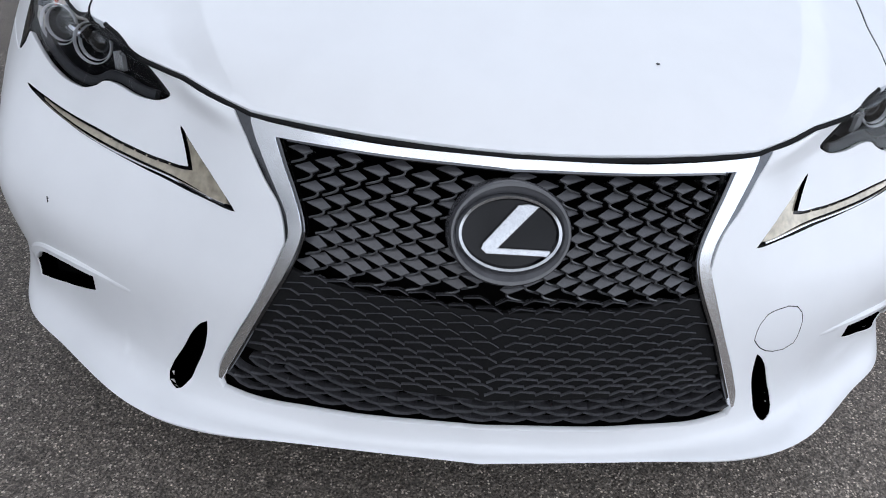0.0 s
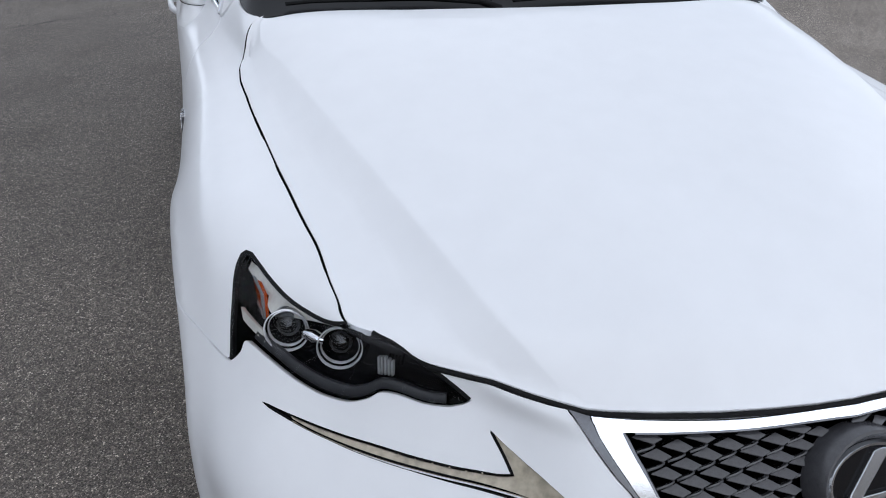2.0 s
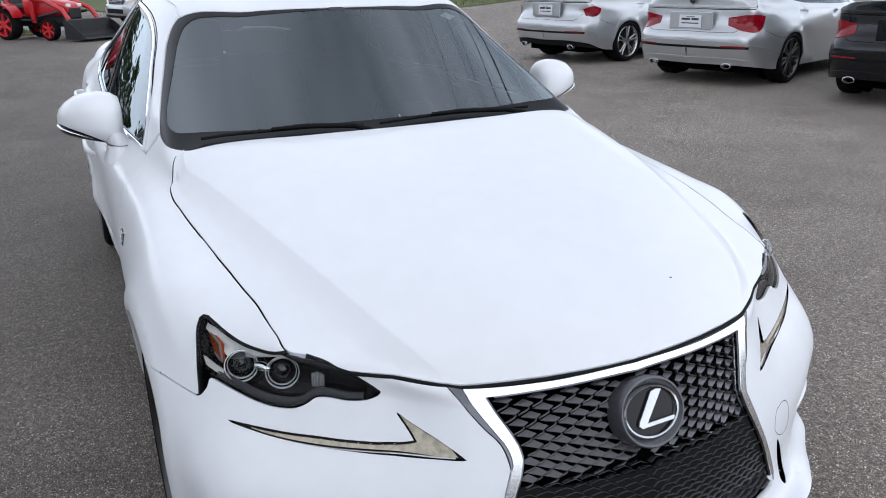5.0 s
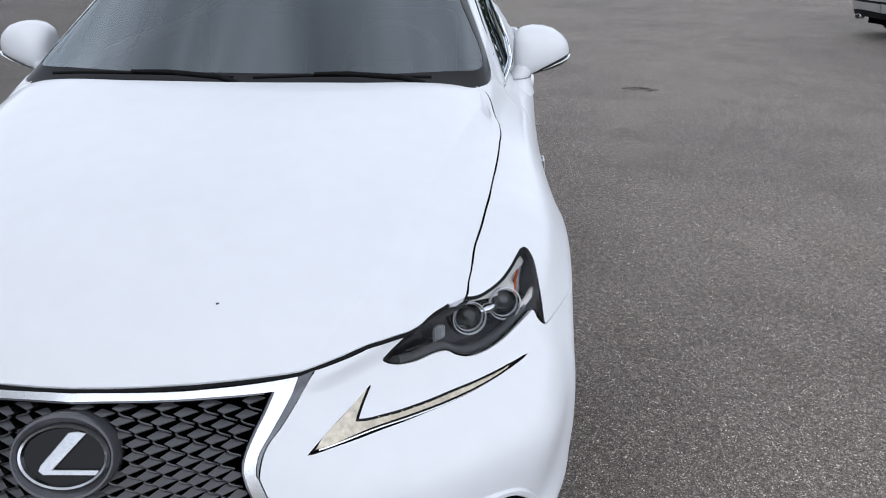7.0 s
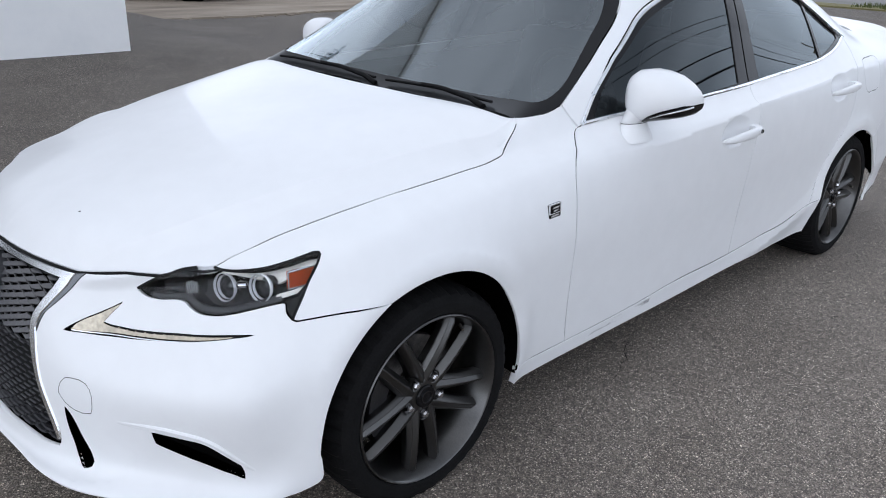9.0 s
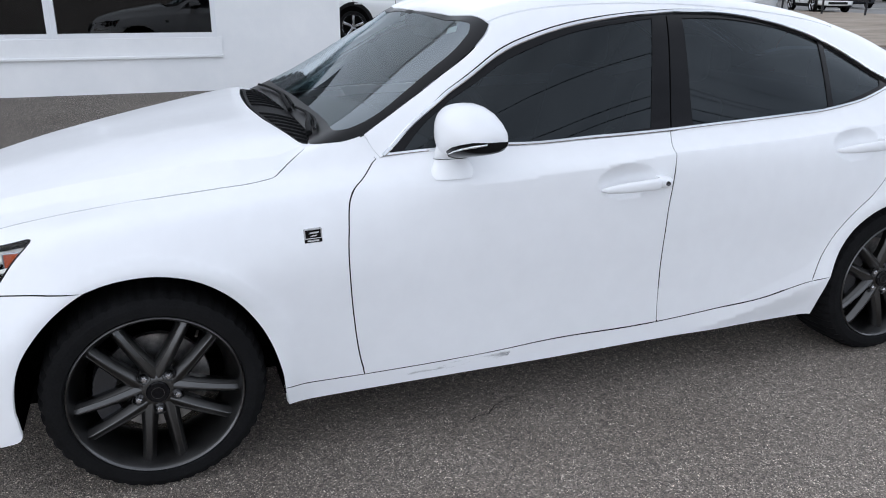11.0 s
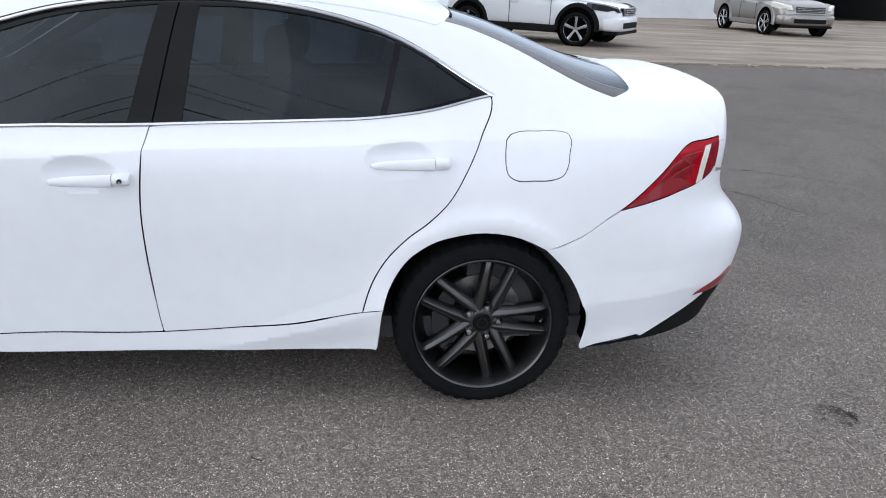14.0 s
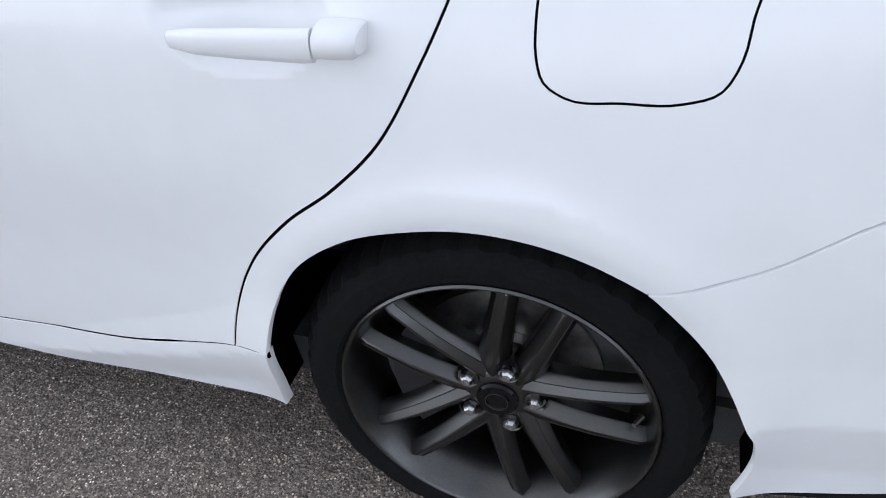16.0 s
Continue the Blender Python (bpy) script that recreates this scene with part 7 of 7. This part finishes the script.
def sections(rows, n=20, e=4.0):
    """Rounded boxes along x: x, half width, z low, z high."""
    out = []
    for x, w, z0, z1 in rows:
        ring = []
        for k in range(n):
            a = 2 * math.pi * (k + .5) / n
            c, s = math.cos(a), math.sin(a)
            ring.append((x, w * math.copysign(abs(c) ** (2 / e), c), (z0 + z1) / 2 + (z1 - z0) / 2 * math.copysign(abs(s) ** (2 / e), s)))
        out.append(ring)
    return out


def parked_suv(paint, label, m, tall=1.74, cladding=False, rim_mat=ALLOY, spokes=5):
    """An upright five-door, nose towards +x, ground at z = 0, front axle at x = 0."""
    ob = new("parked_suv")
    ob.matrix_world = m
    tagged(ob, label, "car", "parked cars")
    k = tall / 1.74
    part("lower_body", smooth(loft(sections([(-3.62, .80, .45, .95), (-3.55, .90, .36, 1.06 * k), (-3.0, .935, .30, 1.10 * k), (-1.3, .94, .28, 1.07 * k), (-.55, .94, .28, 1.04 * k), (.1, .93, .30, 1.01 * k), (.55, .90, .33, .95 * k), (.78, .82, .36, .86 * k), (.87, .66, .42, .76 * k)], 28, 5)), 50), paint, ob)
    part("bonnet", smooth(loft(sections([(-.62, .78, .92, 1.09 * k), (-.1, .78, .90, 1.06 * k), (.35, .74, .86, 1.01 * k), (.68, .66, .80, .92 * k), (.76, .55, .80, .86 * k)], 24, 5)), 50), paint, ob)
    part("glasshouse", smooth(loft(sections([(-3.50, .74, .95, 1.30 * k), (-3.35, .80, .95, 1.60 * k), (-2.2, .82, .95, 1.68 * k), (-1.45, .82, .95, 1.66 * k), (-1.02, .80, .95, 1.42 * k), (-.52, .76, .92, 1.07 * k)], 24, 5)), 50), DARK_GLASS, ob)
    part("glasshouse_core", smooth(loft(sections([(-3.4, .70, .95, 1.5 * k), (-1.6, .76, .95, 1.6 * k), (-.8, .7, .92, 1.15 * k)], 16, 5)), 50), CABIN, ob)
    part("roof", smooth(loft(sections([(-3.42, .70, 1.56 * k, 1.66 * k), (-3.2, .74, 1.62 * k, 1.72 * k), (-2.2, .76, 1.65 * k, 1.75 * k), (-1.5, .75, 1.62 * k, 1.72 * k), (-1.36, .70, 1.61 * k, 1.66 * k)], 20, 4)), 50), paint, ob)
    for s in (1, -1):
        for line in ([(-.55, .80, 1.05), (-1.0, .815, 1.40), (-1.45, .80, 1.66)], [(-1.62, .84, 1.07), (-1.70, .83, 1.40), (-1.78, .79, 1.68)], [(-2.65, .84, 1.09), (-2.72, .83, 1.40), (-2.75, .79, 1.68)], [(-3.46, .80, 1.06), (-3.44, .79, 1.40), (-3.36, .76, 1.64)]):
            part("pillar", tube([(x, s * y, z * k) for x, y, z in line], .05, 8, .5), paint if line[0][0] in (-.55, -3.46) else TRIM_BLACK, ob)
        part("headlight", smooth(loft([[(x, s * y, z * k) for x, y, z in ((.20, .935, .84), (.20, .935, .97), (.20, .86, .99), (.20, .86, .84))], [(x, s * y, z * k) for x, y, z in ((.62, .895, .80), (.62, .895, .93), (.62, .80, .95), (.62, .80, .80))], [(x, s * y, z * k) for x, y, z in ((.86, .66, .78), (.84, .70, .86), (.80, .60, .90), (.86, .56, .78))]]), 40), DARK_CHROME if cladding else SILVER, ob, "clear headlight unit")
        part("fog_light", lathe([(0, .055), (.02, .05), (.02, .001)], 16, "x"), SILVER, ob, m=Matrix.Translation((.80, s * .66, .56)))
        part("door_mirror", smooth(loft(sections([(-.85, .02, 1.08, 1.12), (-.80, .10, 1.04, 1.22), (-.70, .10, 1.05, 1.21), (-.66, .05, 1.09, 1.17)], 12, 3)), 50), TRIM_BLACK if not cladding else paint, ob, m=Matrix.Translation((0, s * 1.0, 0)))
        for x in (-1.62, -.62, -2.66):
            part("door_gap", box(bmesh.new(), x - .006, x + .006, s * .9385 - .004, s * .9385 + .004, .42, 1.02 * k), VOID, ob)
        for x in (-1.50, -2.52):
            part("door_handle", box(bmesh.new(), x - .10, x + .10, s * .95 - .02, s * .95 + .02, .90 * k, .94 * k, .012), paint, ob)
        for x in (0, -2.66):
            simple_wheel(ob, Matrix.Translation((x, s * .858, .36)) @ (Matrix() if s < 0 else Matrix.Rotation(math.pi, 4, 'Z')), .36, .235, spokes, not cladding, rim_mat)
            # flat black disc at the body's face paints the arch hollow's shade
            part("arch_shade_disc", lathe([(-.004, .44), (.004, .44), (.0041, .02)] if s > 0 else [(.004, .44), (-.004, .44), (-.0041, .02)], 32, "y"), VOID, ob, m=Matrix.Translation((x, s * .944, .40)))
            secs = []
            for q in range(17):
                a = radians(-8 + 196 * q / 16)
                secs.append([(x + r * math.cos(a), s * yy, .40 + r * math.sin(a)) for r, yy in ((.43, .90), (.43, .962), (.50, .955), (.52, .90))])
            part("arch_lip", smooth(loft(secs), 40), TRIM_BLACK if cladding else paint, ob)
        part("sill_trim", box(bmesh.new(), -2.2, -.48, s * .90 - .05, s * .90 + .05, .27, .42, .02), TRIM_BLACK if cladding else paint, ob)
    part("front_bumper", smooth(loft(sections([(.60, .915, .33, .66), (.80, .86, .32, .68), (.90, .74, .34, .66), (.93, .55, .38, .64)], 24, 5)), 50), paint, ob)
    part("lower_grille", box(bmesh.new(), .86, .945, -.52, .52, .40, .53, .02), TRIM_BLACK, ob)
    part("skid_trim", box(bmesh.new(), .55, .90, -.78, .78, .27, .345, .03), TRIM_BLACK, ob)
    grille = part("grille", box(bmesh.new(), .80, .895, -.46, .46, .70 * k, .88 * k, .02), DARK_CHROME, ob)
    for z in (.72, .765, .81, .855):
        part("grille_bar", box(bmesh.new(), .885, .905, -.44, .44, z * k, (z + .02) * k, .005), ALLOY, grille)
    part("underbody", box(bmesh.new(), -3.3, .5, -.7, .7, .24, .4), VOID, ob)
    return ob


parked_suv(GOLD_PAINT, "champagne silver off-roader parked on the apron", pose(-20.6, 15.5, .035, 0, 0, 2.5))
parked_suv(WHITE_PAINT, "white crossover with black wheel-arch cladding", pose(-14.75, 7.45, .035, 0, 0, 56), 1.66, True, ALLOY, 5)
parked_suv(NAVY_PAINT, "dark off-roader parked on the grass edge", pose(8.2, 24.4, 0, 0, 0, -40), 1.75)
parked_suv(WHITE_PAINT, "white car parked beyond the workshop", pose(-31.0, 35.2, .03, 0, 0, -20), 1.42, True)
parked_suv(NAVY_PAINT, "dark car parked beyond the workshop", pose(-36.5, 43.0, .03, 0, 0, -20), 1.8)
parked_suv(SILVER_PAINT, "pale car parked behind the red tractor", pose(1.6, 24.2, 0, 0, 0, -160), 1.55)
parked_suv(NAVY_PAINT, "dark car across the road", pose(-8.2, 34.5, .012, 0, 0, 178), 1.5)

# red compact tractor with loader and digger
def tractor(m):
    ob = new("tractor")
    ob.matrix_world = m
    tagged(ob, "red compact tractor with black loader bucket", "tractor")
    part("bonnet", smooth(loft(sections([(.35, .26, .52, 1.02), (.8, .27, .52, 1.00), (1.3, .26, .54, .93), (1.62, .24, .58, .86), (1.70, .18, .62, .80)], 20, 5)), 50), RED_PAINT, ob)
    part("nose_grille", box(bmesh.new(), 1.62, 1.715, -.18, .18, .50, .74, .02), IRON, ob)
    for s in (1, -1):
        part("lamp", box(bmesh.new(), 1.66, 1.72, s * .17 - .06, s * .17 + .06, .76, .84, .02), SILVER, ob)
        secs = [[(.36 * math.cos(a) * 1.12 - 0, s * y, .42 + .36 * math.sin(a) * 1.12 + h) for y, h in ((.36, 0), (.66, 0), (.66, .03), (.36, .03))] for a in [radians(15 + 140 * q / 10) for q in range(11)]]
        part("mudguard", smooth(loft(secs), 50), RED_PAINT, ob)
        rear = simple_wheel(ob, Matrix.Translation((0, s * .50, .36)) @ (Matrix() if s < 0 else Matrix.Rotation(math.pi, 4, 'Z')), .36, .30, 6, False, RED_PAINT)
        front = simple_wheel(ob, Matrix.Translation((1.30, s * .44, .25)) @ (Matrix() if s < 0 else Matrix.Rotation(math.pi, 4, 'Z')), .25, .19, 6, False, RED_PAINT)
        part("loader_arm", tube([(.75, s * .36, .95), (1.2, s * .40, .92), (1.75, s * .44, .72), (2.05, s * .46, .34)], .055, 8), RED_PAINT, ob)
        part("loader_post", tube([(.72, s * .34, .40), (.74, s * .36, .95)], .06, 8), RED_PAINT, ob)
        part("loader_ram", tube([(.95, s * .40, .55), (1.65, s * .43, .66)], .03, 8), IRON, ob)
    part("chassis", box(bmesh.new(), -.2, 1.6, -.17, .17, .30, .56, .03), IRON, ob)
    part("seat", smooth(box(box(bmesh.new(), -.10, .32, -.22, .22, .72, .84, .04, 3), -.16, -.04, -.22, .22, .80, 1.18, .04, 3), 50), CABIN, ob)
    part("floor_plate", box(bmesh.new(), .25, .75, -.45, .45, .44, .48, .01), IRON, ob)
    part("steering_wheel", tube([(.52 + .06 * math.sin(a), .17 * math.cos(a), 1.10 + .10 * math.sin(a)) for a in [2 * math.pi * q / 20 for q in range(21)]], .016, 6, cap=False), IRON, ob)
    part("steering_column", tube([(.62, 0, .85), (.52, 0, 1.10)], .03, 8), IRON, ob)
    for s in (1, -1):
        part("roll_bar_post", tube([(-.22, s * .42, .55), (-.25, s * .42, 1.75)], .032, 8), IRON, ob)
    part("roll_bar_top", tube([(-.25, -.42, 1.75), (-.25, .42, 1.75)], .032, 8), IRON, ob)
    prof = [(2.0, .05), (2.62, .04), (2.66, .07), (2.25, .12), (2.12, .22), (2.10, .48), (2.04, .50), (2.02, .2)]
    bm = bmesh.new()
    secs = [[(x, y, z) for x, z in prof] for y in (-.68, .68)]
    bm.free()
    bucket = part("bucket", loft(secs, cap=False), IRON, ob, "black steel loader bucket")
    for s in (1, -1):
        part("bucket_side", loft([[(2.0, s * .68 + o, .05), (2.64, s * .68 + o, .05), (2.3, s * .68 + o, .36), (2.05, s * .68 + o, .50)] for o in (-.012, .012)]), IRON, bucket)
    part("bucket_back", box(bmesh.new(), 1.98, 2.05, -.68, .68, .06, .50, .01), IRON, bucket)
    part("digger_boom", tube([(-.35, 0, .60), (-.75, .05, 1.55), (-.95, .05, 1.85)], [.10, .09, .07], 8), RED_PAINT, ob)
    part("digger_stick", tube([(-.95, .05, 1.85), (-1.25, .05, 1.1)], [.07, .06], 8), RED_PAINT, ob)
    part("digger_bucket", smooth(loft(sections([(-1.45, .15, .70, 1.0), (-1.25, .18, .65, 1.15), (-1.1, .16, .75, 1.1)], 12, 4)), 50), IRON, ob)
    part("digger_frame", box(bmesh.new(), -.48, -.25, -.35, .35, .35, .75, .03), RED_PAINT, ob)
    part("stabiliser", tube([(-.42, -.35, .5), (-.55, -.75, .95)], .05, 8), IRON, ob)


tractor(pose(-1.62, 20.9, 0, 0, 0, -47))
fence = new("road_fence")
tagged(fence, "low dark pipe fence beside the road", "fence")
for k in range(1):
    part("post", tube([(-3.0 - k * 2.4, 22.2, 0), (-3.0 - k * 2.4, 22.2, .85)], .045, 8), IRON, fence)
part("rail", tube([(-1.6, 22.2, .60), (-5.2, 22.3, .62)], .035, 8), IRON, fence)
bollard = new("kerb_post")
tagged(bollard, "dark metal guard rail by the parked cars", "rail")
for x, y in ((-30.6, 31.6), (-28.6, 32.3), (-26.6, 33.0)):
    part("post", tube([(x, y, 0), (x, y, .8)], .05, 8), IRON, bollard)
part("rail", tube([(-30.6, 31.6, .72), (-26.6, 33.0, .72)], .05, 8), IRON, bollard)


# ---- across the lot, seen in the car's glass: power line and trees ----
WIRE = material("black cable", (.02, .02, .02), .6)
POLE = material("weathered pole", (.16, .13, .10), .85, noise_scale=6, noise_amt=.3, bump=.4, bump_scale=40)
for x, z0, y0, y1 in ((9.0, 8.6, -34, 46), (9.3, 8.9, -34, 46), (8.8, 9.3, -34, 46), (9.0, 10.6, -34, 46), (9.2, 11.3, -34, 46), (8.6, 12.4, -34, 46)):
    wire = part("overhead_wire", tube([(x, y0 + (y1 - y0) * k / 24, z0 - .5 + .5 * (k / 12 - 1) ** 2) for k in range(25)], .011 if z0 > 10 else .024, 6), WIRE)
    tagged(wire, "black overhead power cable between wooden poles", "cable", group="overhead power cables")
for y in (-34, 46):
    pole = new("utility_pole")
    pole.matrix_basis = pose(9.0, y, 0)
    tagged(pole, "weathered wooden utility pole with a crossarm", "pole", group="utility poles")
    part("shaft", tube([(0, 0, -.2), (0, 0, 6), (0, 0, 13)], [.17, .15, .11], 12), POLE, pole)
    arm = bmesh.new()
    box(arm, -1.1, 1.1, -.06, .06, 12.3, 12.44, .01)
    part("crossarm", arm, POLE, pole)

BARK = material("rough bark", (.10, .08, .06), .9, noise_scale=9, noise_amt=.4, bump=.8, bump_scale=20)
LEAF = material("dark green leaves", (.035, .06, .018), .6, noise_scale=1.2, noise_amt=.5)


def tree(x, y, height, spread, seed):
    rnd = random.Random(seed)
    ob = new("tree")
    ob.matrix_basis = pose(x, y, 0)
    tagged(ob, "broad dark green tree with a forked trunk", "tree", group="trees beyond the car park")
    part("trunk", tube([(0, 0, -.2), (.1, .05, height * .25), (-.05, .1, height * .5)], [.28, .22, .14], 10), BARK, ob)
    tips = []
    for k in range(9):
        a = k * 2.4
        r = spread * rnd.uniform(.35, .9)
        z = height * rnd.uniform(.5, .95)
        tips.append((r * math.cos(a), r * math.sin(a), z))
        part("limb", tube([(0, .05, height * .38), (r * .5 * math.cos(a), r * .5 * math.sin(a), height * .38 + (z - height * .38) * .6), tips[-1]], [.10, .07, .03], 7), BARK, ob)
    V, F = [], []
    for tx, ty, tz in tips + [(0, 0, height * .9)]:
        for k in range(260):
            c = Vector((tx, ty, tz)) + Vector((rnd.gauss(0, 1), rnd.gauss(0, 1), rnd.gauss(0, .7))) * spread * .24
            d = Vector((rnd.gauss(0, 1), rnd.gauss(0, 1), rnd.gauss(0, 1))).normalized()
            e = d.orthogonal().normalized() * rnd.uniform(.07, .13)
            d *= rnd.uniform(.14, .26)
            n = len(V)
            V += [tuple(c - d), tuple(c + e), tuple(c + d), tuple(c - e)]
            F.append((n, n + 1, n + 2, n + 3))
    me = bpy.data.meshes.new("crown")
    me.from_pydata(V, [], F)
    part("crown", me, LEAF, ob)


for x, y, h, w, k in ((16, 52, 7.5, 3.4, 1), (21, 56, 9, 4, 2), (11.5, 58, 6.5, 3, 3), (27, 50, 8, 3.6, 4), (34, 44, 8.5, 4, 5)):
    tree(x, y, h, w, k)


# dark woods round the far side of the lot
rnd = random.Random(21)
V, F = [], []
for k in range(64):
    az = radians(8 + 172 * k / 63 + rnd.uniform(-1, 1))
    far = rnd.uniform(68, 84)
    cx, cy, tall = far * math.cos(az), 5 + far * math.sin(az), rnd.uniform(7, 12)
    for j in range(330):
        h = rnd.random() ** .8
        w = 3.4 * (1 - .55 * h)
        c = Vector((cx + rnd.gauss(0, w * .6), cy + rnd.gauss(0, w * .6), h * tall))
        d = Vector((rnd.gauss(0, 1), rnd.gauss(0, 1), rnd.gauss(0, 1))).normalized()
        e = d.orthogonal().normalized() * rnd.uniform(.25, .5)
        d *= rnd.uniform(.35, .7)
        n = len(V)
        V += [tuple(c - d), tuple(c + e), tuple(c + d), tuple(c - e)]
        F.append((n, n + 1, n + 2, n + 3))
me = bpy.data.meshes.new("far_woods")
me.from_pydata(V, [], F)
tagged(part("far_woods", me, LEAF), "dark green woods beyond the lot", "trees", kind="stuff")
